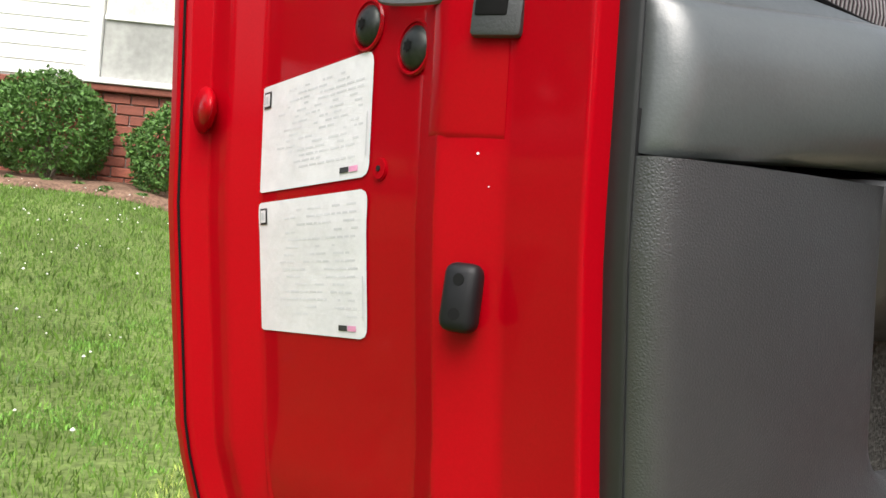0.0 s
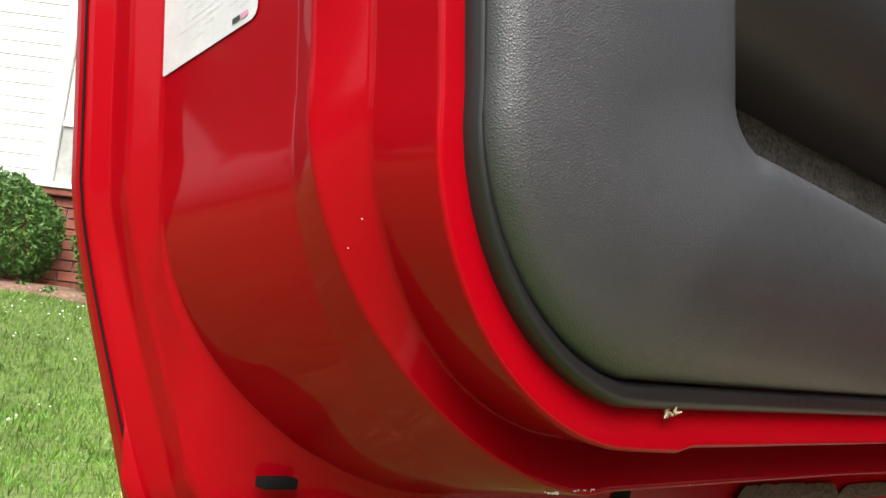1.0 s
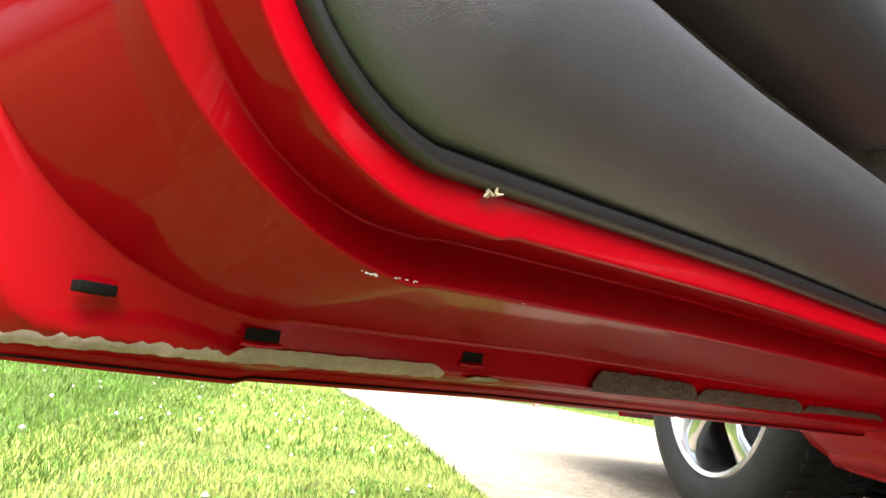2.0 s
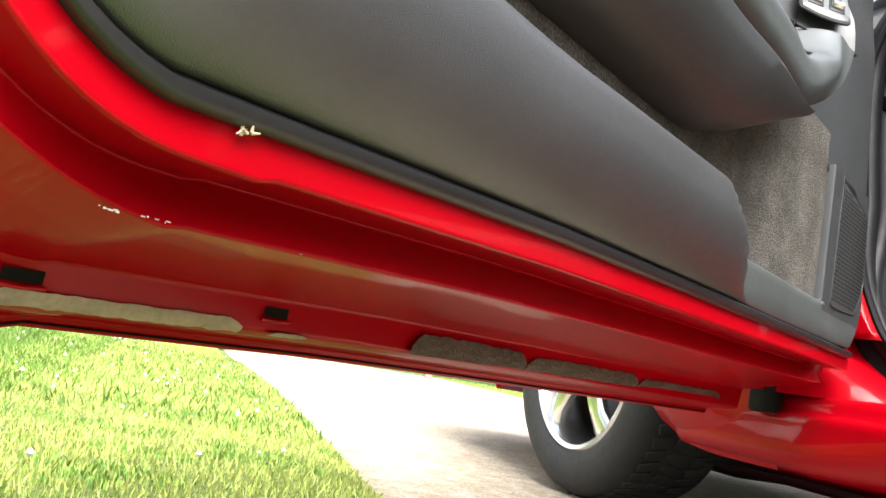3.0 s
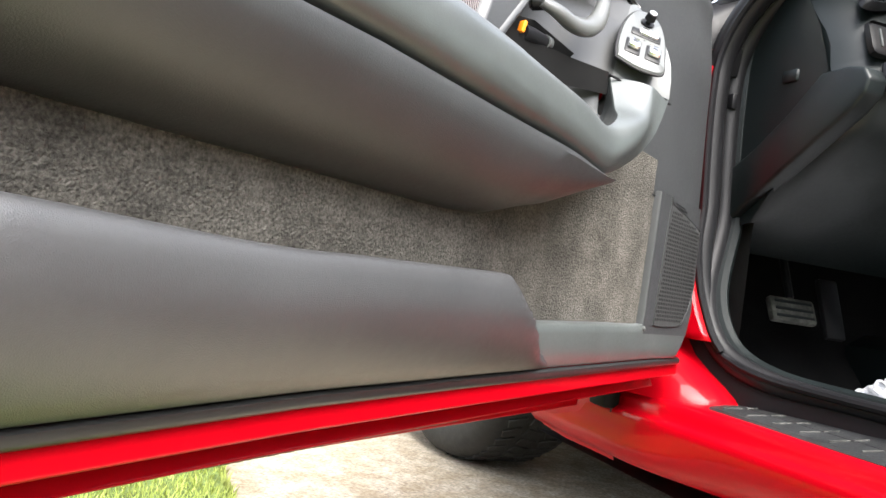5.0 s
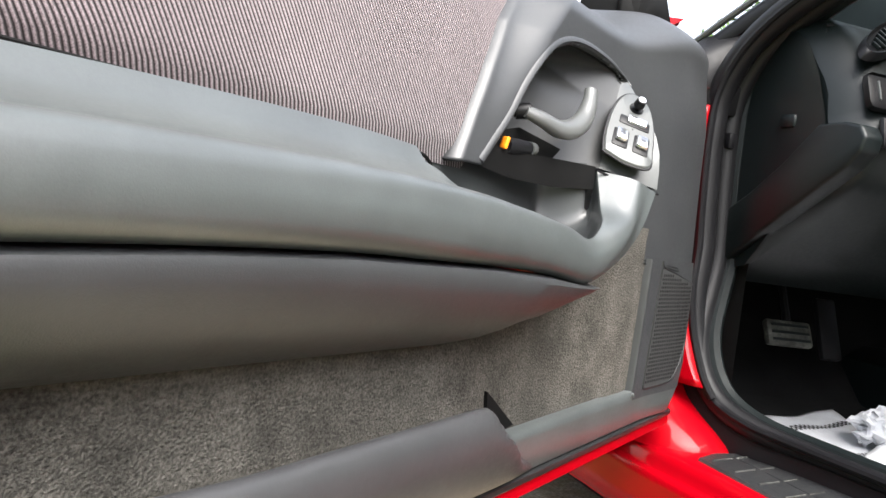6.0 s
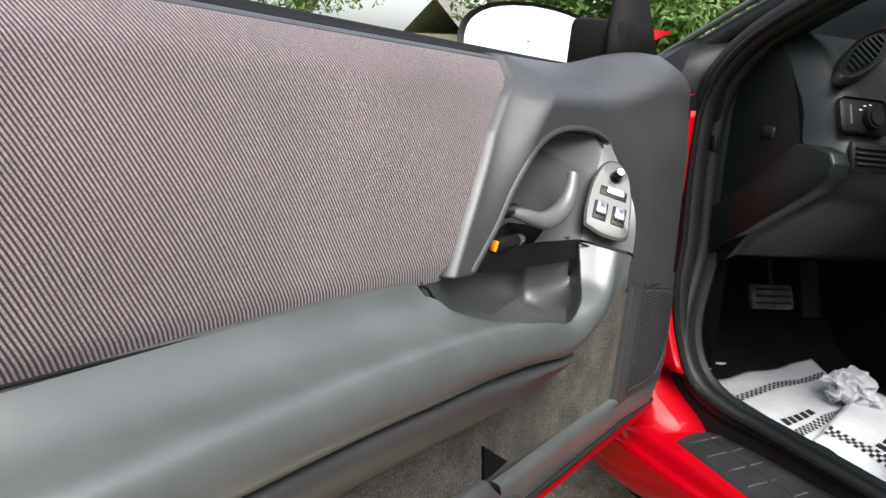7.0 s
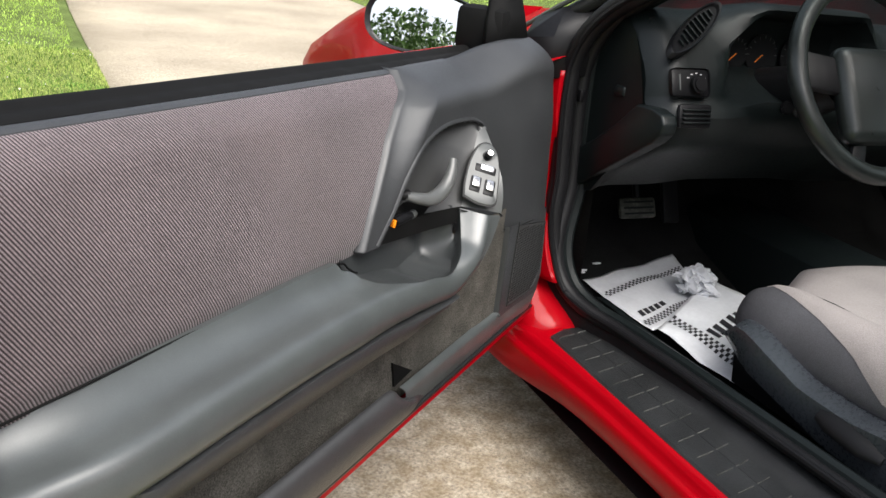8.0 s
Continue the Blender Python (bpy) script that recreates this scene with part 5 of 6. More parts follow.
on_car("light_switch", disc(sw_m @ Vector((0.012, -0.004, 0.012)), sw_m.to_3x3() @ Vector((0, 0, 1)), 0.017, 0.016, 24, 0.004), BLACK, dash, "round black headlight knob")
for k in range(5):
    a = math.pi * (0.2 + 0.15 * k)
    on_car("switch_mark", block((0.005, 0.0015, 0.0006), 0, m=sw_m @ pose(0.012 + 0.024 * math.cos(a), -0.004 + 0.022 * math.sin(a), 0.0054)), LABEL, dash, smooth=False)
on_car("dimmer_wheel", block((0.003, 0.030, 0.004), 0.001, m=sw_m @ pose(-0.028, 0, 0.006)), SATIN, dash)
# gauges
ORANGE = shader("orange_needle", (0.85, 0.22, 0.03), 0.4)
for x, r in ((0.395, 0.034), (0.468, 0.044), (0.565, 0.044)):
    c = Vector((x, 0.056, 0.948))
    on_car("gauge_face", disc(c, (0, -1, 0.12), r, 0.006, 32, 0.001), BLACK, dash, "black round gauge")
    for k in range(13):
        a = math.radians(225 - 22.5 * k)
        on_car("gauge_tick", block((0.006, 0.0008, 0.0014), 0, m=pose(x + 0.86 * r * math.cos(a), 0.0522, 0.948 + 0.86 * r * math.sin(a), 0, -math.degrees(a), 0)), SATIN, dash, smooth=False)
    on_car("gauge_needle", block((r * 0.9, 0.001, 0.0022), 0, m=pose(x - 0.3 * r, 0.0515, 0.948 - 0.3 * r, 0, -42, 0)), ORANGE, dash, smooth=False)
# ignition barrel and column
on_car("steering_column", tube([(0.475, 0.05, 0.86), (0.475, -0.10, 0.90), (0.475, -0.17, 0.93)], [0.06, 0.055, 0.045], 16), BLACK)
on_car("ignition_lock", disc((0.42, -0.10, 0.865), (-0.3, -1, 0.1), 0.014, 0.012, 20, 0.003), BLACK, label="ignition barrel")
# wheel
wheel_c = Vector((0.512, -0.205, 0.944))
wm = Matrix.Translation(wheel_c) @ pose(0, 0, 0, 62, 0, 0)
rim_pts = [wm @ Vector((0.190 * math.cos(a), 0.190 * math.sin(a), 0)) for a in [2 * math.pi * k / 48 for k in range(49)]]
LEATHER = shader("worn_black_leather", (0.012, 0.015, 0.0145), 0.30, grain=(400, 0.1), stain=(12, 0.25), leather=500, bump=(0, 0.15))
sw = on_car("steering_wheel", tube(rim_pts, 0.0185, 14), LEATHER, label="worn black leather steering wheel")
on_car("horn_pad", block((0.20, 0.19, 0.05), 0.024, m=wm @ pose(0, -0.035, 0.004), seg=3), LEATHER, sw)
for sx in (-1, 1):
    on_car("spoke", block((0.095, 0.074, 0.022), 0.010, m=wm @ pose(sx * 0.125, 0.010, -0.006, 0, sx * 8, sx * 12)), BLACK, sw)
    on_car("spoke", block((0.036, 0.09, 0.016), 0.007, m=wm @ pose(sx * 0.055, -0.125, -0.006, 0, 0, sx * 18)), BLACK, sw)

# driver's seat
SEAT_CLOTH = shader("dark_seat_cloth", (0.085, 0.084, 0.092), 0.9, grain=(700, 0.3), stain=(8, 0.15), bump=(800, 0.4), spec=0.15)
SEAT_PALE = shader("pale_seat_cloth", (0.34, 0.305, 0.295), 0.92, grain=(700, 0.25), stain=(6, 0.12), bump=(800, 0.35), spec=0.15)
SHIELD = shader("blue_grey_plastic", (0.034, 0.039, 0.046), 0.28, grain=(300, 0.08), stain=(6, 0.12), bump=(900, 0.05))
seat = on_car("seat", loft([[(x, y, z) for x, z in ((0.26, 0.34), (0.25, 0.40), (0.26, 0.42), (0.5, 0.42), (0.74, 0.42), (0.75, 0.34))] for y in (-0.24, -0.5, -0.85)], caps=True), BLACK, label="dark cloth driver's seat with a pale grey centre")
cush = []
for k in range(15):
    h = k / 14
    y = mixn(-0.090, -0.80, h)
    front = math.sqrt(max(0.0, 1 - max(0.0, 1 - h / 0.16) ** 2))
    row = []
    for s in range(21):
        x = mixn(0.35, 0.700, s / 20)
        row.append((x, y - 0.085 * (1 - step(s, 0, 9)) * (1 - h), 0.42 + 0.115 * front + 0.010 * math.sin(math.pi * s / 20) + 0.02 * step(h, 0.0, 0.3)))
    cush.append(row)
on_car("seat_cushion", loft(cush), SEAT_PALE, seat, "pale grey cloth seat centre")
for side, x0 in ((1, 0.325), (-1, 0.735)):
    bol = []
    for k in range(21):
        h = k / 20
        y = mixn(-0.150, -0.86, h)
        f = math.sqrt(max(0.0004, 1 - max(0.0, 1 - h / 0.22) ** 2))
        c = Vector((x0 + side * 0.015 * (1 - f), y, 0.458 + 0.022 * step(h, 0.1, 0.8)))
        bol.append([(c.x + 0.072 * f * math.cos(a), y, c.z + (0.092 if math.sin(a) > 0 else 0.06) * f * math.sin(a)) for a in [2 * math.pi * j / 20 for j in range(20)]])
    on_car("seat_bolster", loft(bol, close=True, caps=True), SEAT_CLOTH, seat, "dark ribbed cloth side bolster")
    face = []
    for k in range(25):
        y = mixn(-0.195, -0.84, k / 24)
        h = (y + 0.150) / -0.71
        f = math.sqrt(max(0.0004, 1 - max(0.0, 1 - h / 0.22) ** 2))
        cx, cz = x0 + side * 0.015 * (1 - f), 0.458 + 0.022 * step(h, 0.1, 0.8)
        seam = along(-y, ((0.195, 80), (0.252, 101), (0.383, 123), (0.482, 145), (0.57, 178), (0.86, 190)))
        arc = [math.radians(mixn(seam, 10, j / 14)) for j in range(15)]
        puff = [0.0006, 0.003] + [0.0042] * 13
        face.append([(cx + side * (0.072 * f + u) * math.cos(a), y, cz + ((0.092 if math.sin(a) > 0 else 0.06) * f + u) * math.sin(a)) for a, u in zip(arc, puff)])
    on_car("bolster_facing", loft(face), SEAT_PALE, seat, "pale grey cloth facing of the bolster")
shield = []
for k in range(25):
    h = k / 24
    y = mixn(-0.225, -0.95, h)
    top = along(h, ((0, 0.455), (0.04, 0.487), (0.1, 0.490), (0.3, 0.452), (0.45, 0.452), (0.6, 0.468), (1, 0.50)))
    low = along(h, ((0, 0.43), (0.1, 0.395), (0.4, 0.355), (1, 0.35)))
    bulge = 0.012 + 0.010 * step(h, 0, 0.15)
    shield.append([(0.262, y, low), (0.238 - bulge, y, low + 0.012), (0.228 - bulge, y, mixn(low, top, 0.5)), (0.232 - bulge, y, top - 0.012), (0.243, y, top), (0.262, y, top - 0.004)])
on_car("seat_shield", loft(shield, caps=True), SHIELD, seat, "smooth dark plastic seat side shield")
on_car("seat_switch", tube([(0.205, -0.50, 0.425), (0.203, -0.53, 0.425), (0.203, -0.60, 0.42), (0.206, -0.635, 0.418)], [0.012, 0.02, 0.02, 0.010], 14, flat=0.5), RUBBER, seat)
for dy in (0.0, 0.05, 0.10):
    on_car("shield_screw", disc((0.222, -0.30 - dy, 0.455 - 0.25 * dy), (-1, 0, 0.2), 0.005, 0.004, 10), SATIN, seat)
back_rows = []
for k in range(11):
    h = k / 10
    back_rows.append([(mixn(0.26, 0.70, s / 10), -0.82 - 0.22 * h + 0.03 * math.cos(math.pi * 2 * (s / 10)), 0.50 + 0.62 * h) for s in range(11)])
thick(on_car("seat_back", loft(back_rows), SEAT_CLOTH, seat), 0.10)

seat.location = (0.026, -0.018, 0)

# fender, bonnet
ARCH_Y, ARCH_Z = 0.89, 0.378
frows = []
for k in range(57):
    y = mixn(0.155, 2.3, k / 56)
    d = (y - ARCH_Y) / 0.375
    low = along(y, ((0.30, 0.222), (0.40, 0.230), (0.46, 0.252), (0.515, 0.30), (0.6, 0.30)))
    if abs(d) < 1:
        low = max(low, ARCH_Z + 0.375 * math.sqrt(1 - d * d))
    nose = step(y, 1.0, 2.3)
    top = 0.915 - 0.30 * nose
    crown = 0.03 * math.exp(-((y - 0.95) / 0.45) ** 2)
    tuck = 0.05 * step(y, 1.5, 2.3)
    row = []
    for x, z in ((-0.046, 0.222), (-0.066, 0.262), (-0.085, 0.30), (-0.098, 0.42), (-0.106, 0.55), (-0.108, 0.66), (-0.10, 0.76), (-0.075, 0.835), (-0.03, 0.88), (0.04, 0.905), (0.10, 0.912)):
        zz = 0.262 + (z - 0.262) * ((top - 0.262) / 0.65 if z > 0.262 else 1.0)
        zz = max(zz, low + 0.004 * (z - 0.262))
        low_end = step(y, 0.42, 0.20) * (1 - step(z, 0.30, 0.42))
        x = mixn(x, along(z, ((0.205, -0.02), (0.238, -0.046), (0.262, -0.053), (0.285, -0.0545), (0.305, -0.051), (0.36, -0.050), (0.42, -0.06))), low_end)
        row.append((x - 0.8 * crown * math.sin(math.pi * min(1, (z - 0.262) / 0.65)) + tuck + (0.25 * step(y, 1.7, 2.3) if z < 0.95 else 0), y, zz + crown * step(z, 0.7, 0.88)))
    frows.append(row)
on_car("front_fender", loft(frows), PAINT, label="glossy red front fender with wheel arch")
on_car("front_fender", loft([[(1.62 - p[0], p[1], p[2]) for p in r] for r in frows]), PAINT, label="glossy red front fender with wheel arch")
on_car("fender_corner", loft([[(-0.030, 0.150, 1.006), (-0.034, 0.156, 1.001), (-0.030, 0.165, 0.998)], [(-0.075, 0.165, 1.005), (-0.085, 0.160, 0.972), (-0.060, 0.30, 0.96)], [(-0.115, 0.185, 0.990), (-0.112, 0.180, 0.925), (-0.085, 0.40, 0.935)]]), PAINT, label="pointed rear corner of the red fender")
on_car("fender_gap", tube([(-0.0560, 0.150, 0.338), (-0.0566, 0.148, 0.30)], 0.0014, 6), RUBBER)
brow = []
for k in range(16):
    y = mixn(0.36, 2.3, k / 15)
    nose = step(y, 1.0, 2.3)
    brow.append([(x, y, 0.908 - 0.30 * nose + 0.028 * math.sin(math.pi * (x - 0.10) / 1.42)) for x in [mixn(0.10, 1.52, s / 12) for s in range(13)]])
on_car("bonnet", loft(brow), PAINT, label="glossy red bonnet")
on_car("cowl", loft([[(0.05, 0.40, 0.905), (0.8, 0.50, 0.932), (1.6, 0.40, 0.905)], [(0.05, 0.32, 0.92), (0.8, 0.42, 0.940), (1.6, 0.32, 0.92)]]), BLACK)
on_car("fender_rear", loft([[(-0.060, 0.158, 0.345), (-0.094, 0.155, 0.43), (-0.108, 0.153, 0.66), (-0.075, 0.153, 0.82), (0.0, 0.16, 0.85)], [(0.08, 0.20, 0.345), (0.08, 0.2, 0.43), (0.08, 0.2, 0.66), (0.08, 0.2, 0.835), (0.08, 0.2, 0.86)]]), RUBBER)
on_car("wheel_liner", loft([[(0.32 * 0 + x, ARCH_Y + 0.37 * math.cos(a), ARCH_Z + 0.37 * math.sin(a)) for a in [math.pi * j / 12 for j in range(13)]] for x in (-0.09, 0.1, 0.32)]), RUBBER)
on_car("under_tray", loft([[(0.0, y, 0.200), (0.4, y, 0.185), (1.55, y, 0.200)] for y in (-2.6, -0.5, 0.5)]), RUBBER)
on_car("engine_bay_floor", loft([[(0.30, y, 0.20), (1.30, y, 0.20)] for y in (0.48, 1.2, 2.2)]), RUBBER)

# wheels: tyre and alloy rim
def wheel(at, steer):
    m = Matrix.Translation(at) @ pose(0, 0, 0, 0, 0, steer)
    prof = [(0.02, 0.222), (0.0, 0.228), (-0.012, 0.245), (-0.016, 0.27), (-0.010, 0.298), (0.006, 0.317), (0.03, 0.325), (0.11, 0.328), (0.19, 0.325), (0.214, 0.317), (0.228, 0.295), (0.23, 0.25), (0.215, 0.222)]
    n = 72
    ring = [[m @ Vector((a, r * math.cos(t), r * math.sin(t))) for a, r in prof] for t in [2 * math.pi * k / n for k in range(n + 1)]]
    tyre = on_car("tyre", loft(ring), TYRE, label="black road tyre with worn tread")
    for k in range(60):
        t = 2 * math.pi * k / 60
        for a, sk in ((0.055, 18), (0.11, -14), (0.165, 18)):
            on_car("tread_block", block((0.044, 0.0235, 0.005), 0.0015, m=m @ pose(0, 0, 0, math.degrees(t)) @ pose(a, 0, 0.3280, 0, 0, sk), seg=1), TYRE, tyre)
    barrel = [[m @ Vector((a, r * math.cos(t), r * math.sin(t))) for a, r in ((0.0, 0.229), (-0.004, 0.224), (0.0, 0.214), (0.02, 0.206), (0.06, 0.198), (0.18, 0.195))] for t in [2 * math.pi * k / n for k in range(n + 1)]]
    rim = on_car("alloy_rim", loft(barrel), SILVER, label="bright five-spoke alloy rim")
    for k in range(5):
        t = math.radians(72 * k + 20)
        along_r, across = Vector((0, math.cos(t), math.sin(t))), Vector((0, -math.sin(t), math.cos(t)))
        sp = []
        for x, r, w, h in ((0.020, 0.030, 0.036, 0.030), (0.006, 0.075, 0.031, 0.026), (0.000, 0.120, 0.026, 0.024), (0.002, 0.165, 0.025, 0.022), (0.010, 0.210, 0.033, 0.022)):
            c = along_r * r
            sp.append([m @ (c + across * (w * a) + Vector((x + h * d, 0, 0))) for a, d in ((-1, 1), (-1, 0.35), (-0.75, 0.05), (0, 0), (0.75, 0.05), (1, 0.35), (1, 1))])
        on_car("spoke", loft(sp, close=True, caps=True), SILVER, rim)
    on_car("hub", disc(m @ Vector((0.012, 0, 0)), m.to_3x3() @ Vector((-1, 0, 0)), 0.055, 0.03, 28, 0.006), SILVER, rim)
    on_car("brake_disc", disc(m @ Vector((0.11, 0, 0)), m.to_3x3() @ Vector((-1, 0, 0)), 0.15, 0.02, 32), DASH, rim)


wheel(Vector((-0.055, ARCH_Y, ARCH_Z)), 5)
wheel(Vector((1.43, ARCH_Y, ARCH_Z)), 0)
wheel(Vector((-0.055, ARCH_Y - 2.57, ARCH_Z)), 0)
wheel(Vector((1.43, ARCH_Y - 2.57, ARCH_Z)), 0)
on_car("front_crossmember", block((1.0, 0.35, 0.10), 0.03, (0.8, 0.95, 0.20)), RUBBER)

# ---- mirror on the door ----
mc0 = Vector((1.365, 0.517, 0.960))
shell_o = [(0.118 * math.copysign(abs(math.cos(a)) ** 0.75, math.cos(a)), 0.060 * math.copysign(abs(math.sin(a)) ** 0.8, math.sin(a))) for a in [2 * math.pi * k / 32 for k in range(32)]]
MT = pose(0, 0, 0, 0, 9, 12)


def mirror_point(d, u, v):
    lean = 0.014 * (v / 0.06)
    return mc0 + MT @ Vector((d, -u + lean * 0, v * (1 - 0.18 * max(0, u / 0.118))))


house_rows = [[mirror_point(d, u * s, v * s) for u, v in shell_o] for d, s in ((0.006, 0.90), (-0.004, 0.95), (-0.006, 1.0), (0.01, 1.04), (0.05, 0.98), (0.09, 0.80), (0.115, 0.5), (0.12, 0.1))]
on_door("mirror_housing", loft(house_rows, close=True), RUBBER, "black and red door mirror housing")
MIRROR = bpy.data.materials.new("mirror_glass")
MIRROR.use_nodes = True
mn = MIRROR.node_tree.nodes["Principled BSDF"]
mn.inputs["Metallic"].default_value, mn.inputs["Roughness"].default_value, mn.inputs["Base Color"].default_value = 1.0, 0.01, (0.9, 0.9, 0.9, 1)
on_door("mirror_glass", loft([[mirror_point(0.002, u * s, v * s) for u, v in shell_o] for s in (0.92, 0.5, 0.02)], close=True), MIRROR, "clear mirror glass", smooth=False)
on_door("mirror_arm", block((0.06, 0.10, 0.085), 0.015, m=pose(1.390, 0.400, 0.962, 0, 0, 0)), HOLE)

# ---- loose things in the car ----
def sheet(corners, n, rough, lift=0.0, seed=0):
    a, b, c, d = [Vector(p) for p in corners]
    rows = []
    for j in range(n + 1):
        row = []
        for i in range(n + 1):
            p = a.lerp(b, i / n).lerp(d.lerp(c, i / n), j / n)
            w = noise.noise((p.x * 9 + seed, p.y * 9, 0)) * rough + noise.noise((p.x * 30 + seed, p.y * 30, 5)) * rough * 0.25
            row.append(CAR @ Vector((p.x, p.y, p.z + w + lift)))
        rows.append(row)
    return rows


PAPER = shader("white_paper", (0.74, 0.75, 0.78), 0.8, grain=(90, 0.04), stain=(9, 0.06))
MAT_1 = ((0.615, 0.372, 0.352), (0.275, 0.290, 0.330), (0.288, 0.005, 0.322), (0.55, 0.13, 0.330))
MAT_2 = ((0.600, 0.200, 0.352), (0.285, -0.012, 0.336), (0.298, -0.255, 0.330), (0.66, -0.12, 0.345))


def on_sheet(grid, u, v):
    n = len(grid) - 1
    i, j = min(n - 1, int(u * n)), min(n - 1, int(v * n))
    fu, fv = u * n - i, v * n - j
    return grid[j][i].lerp(grid[j][i + 1], fu).lerp(grid[j + 1][i].lerp(grid[j + 1][i + 1], fu), fv)


def paper_mat(corners, seed, bands, label):
    g = sheet(corners, 24, 0.009, 0, seed)
    ob = thick(part("paper_mat", loft(g), PAPER), 0.0006)
    tagged(ob, label, "paper mat", "paper floor mats")
    for u0, v0, u1, v1, n in bands:
        bm = bmesh.new()
        du, dv = Vector((u1 - u0, v1 - v0)) / n
        side = 1.25
        for k in range(n):
            for r in range(3):
                if (k + r) % 2:
                    continue
                u, v = u0 + du * k - dv * r * side, v0 + dv * k + du * r * side
                q = [on_sheet(g, min(0.999, max(0, u + a * du - b * dv * side)), min(0.999, max(0, v + a * dv + b * du * side))) + Vector((0, 0, 0.0016)) for a, b in ((0, 0), (1, 0), (1, 1), (0, 1))]
                bm.faces.new([bm.verts.new(p) for p in q])
        part("checked_border", bm, DARK_INK, ob, "black chequered border", smooth=False)
    return ob, g


mat_a, grid_a = paper_mat(MAT_1, 1, ((0.03, 0.27, 0.97, 0.27, 42), (0.10, 0.83, 0.97, 0.83, 36)), "white paper floor mat with a chequered border, on black carpet")
mat_b, grid_b = paper_mat(MAT_2, 7, ((0.84, 0.02, 0.84, 0.98, 30),), "crumpled white paper floor mat beside the driver's seat")
for grid, sheet_ob, bars in ((grid_b, mat_b, [(0.62 - 0.085 * k, 0.37 + 0.012 * k, 0.055, 0.15) for k in range(6)]), (grid_a, mat_a, [(0.55 + 0.075 * k, 0.70, 0.055, 0.08) for k in range(5)])):
    for u0, v0, du, dv in bars:
        b = bmesh.new()
        b.faces.new([b.verts.new(on_sheet(grid, u, w) + Vector((0, 0, 0.0016))) for u, w in ((u0, v0), (u0 + du, v0), (u0 + du, v0 + dv), (u0, v0 + dv))])
        part("print_bar", b, DARK_INK, sheet_ob, "", smooth=False)
rng = random.Random(11)
wad = bmesh.new()
bmesh.ops.create_icosphere(wad, subdivisions=4, radius=1)
for v in wad.verts:
    n = v.co.normalized()
    n = n + 0.75 * noise.noise_vector(n * 1.7) + 0.42 * noise.noise_vector(n * 3.6) + 0.16 * noise.noise_vector(n * 8.0)
    v.co = CAR @ Vector((0.515 + 0.036 * n.x, 0.150 + 0.046 * n.y, 0.372 + 0.028 * n.z))
tagged(part("crumpled_paper", wad, PAPER, smooth=False), "torn crumpled wad of white paper on the mats", "paper")
for k, (x, y) in enumerate(((0.30, 0.33), (0.36, 0.36), (0.27, 0.30))):
    scrap = bmesh.new()
    bmesh.ops.create_icosphere(scrap, subdivisions=1, radius=0.008)
    for v in scrap.verts:
        v.co = CAR @ (Vector((x, y, 0.335 + 0.01 * k)) + Vector((v.co.x * (1 + k), v.co.y * 0.7, v.co.z * 0.4)))
    tagged(part("paper_scrap", scrap, PAPER, smooth=False), "small torn scrap of white paper on black carpet", "paper", "paper scraps")
# bit of dry leaf caught at the panel's lower edge
deb = bmesh.new()
for k in range(9):
    a = rng.random() * 6.28
    p = Vector((0.360 + 0.004 * (rng.random() - 0.5), 0.2575 - 0.003 * rng.random(), 0.3715 + 0.003 * (rng.random() - 0.3)))
    q = p + Vector((math.cos(a), -0.3, math.sin(a))) * (0.002 + 0.003 * rng.random())
    tube([p, q], [0.0009, 0.0003], 5, bm=deb)
STRAW = shader("dry_straw", (0.5, 0.42, 0.30), 0.8)
tagged(part("dry_leaf_bit", deb, STRAW), "tiny dry leaf bit caught at the trim edge", "debris")

# ---- lawn growth ----
def field(name, count, area, seed, height, width, material, label, near=None):
    """Blades as two-sided slips, thick near the drive."""
    r = random.Random(seed)
    verts, faces = [], []
    while len(faces) < count:
        x, y = area(r)
        x += edge_shift(y) if x < 0 else 0.0
        h = height * (0.5 + r.random())
        a = r.random() * 6.283
        w = width * (0.6 + 0.8 * r.random())
        z = lawn_height(x, y) + GROUND - 0.004
        lx, ly = h * 0.8 * (r.random() - 0.5), h * 0.8 * (r.random() - 0.5)
        c, s = math.cos(a) * w, math.sin(a) * w
        i = len(verts)
        for p in ((x - c, y - s, z), (x + c, y + s, z), (x + lx * 0.5 + c * 0.7, y + ly * 0.5 + s * 0.7, z + h * 0.6), (x + lx * 1.2, y + ly * 1.2, z + h)):
            verts.append(CAR @ Vector(p))
        faces.append((i, i + 1, i + 2, i + 3)[:3])
        faces.append((i, i + 2, i + 3))
    me = bpy.data.meshes.new(name)
    me.from_pydata([tuple(v) for v in verts], [], faces)
    me.materials.append(material)
    return tagged(new(name, me), label, "grass", kind="stuff")


field("edge_grass", 190000, lambda r: (DRIVE_L - 0.008 - 0.95 * r.random() ** 1.2, -0.6 + 5.8 * r.random() ** 1.2), 3, 0.015, 0.0015, DRY_GRASS, "pale dry lawn grass along the drive")
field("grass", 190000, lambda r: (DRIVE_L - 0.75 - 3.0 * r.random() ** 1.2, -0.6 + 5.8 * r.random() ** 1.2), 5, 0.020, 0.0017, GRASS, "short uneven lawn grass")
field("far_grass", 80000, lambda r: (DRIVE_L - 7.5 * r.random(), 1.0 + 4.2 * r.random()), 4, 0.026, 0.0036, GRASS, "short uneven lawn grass")
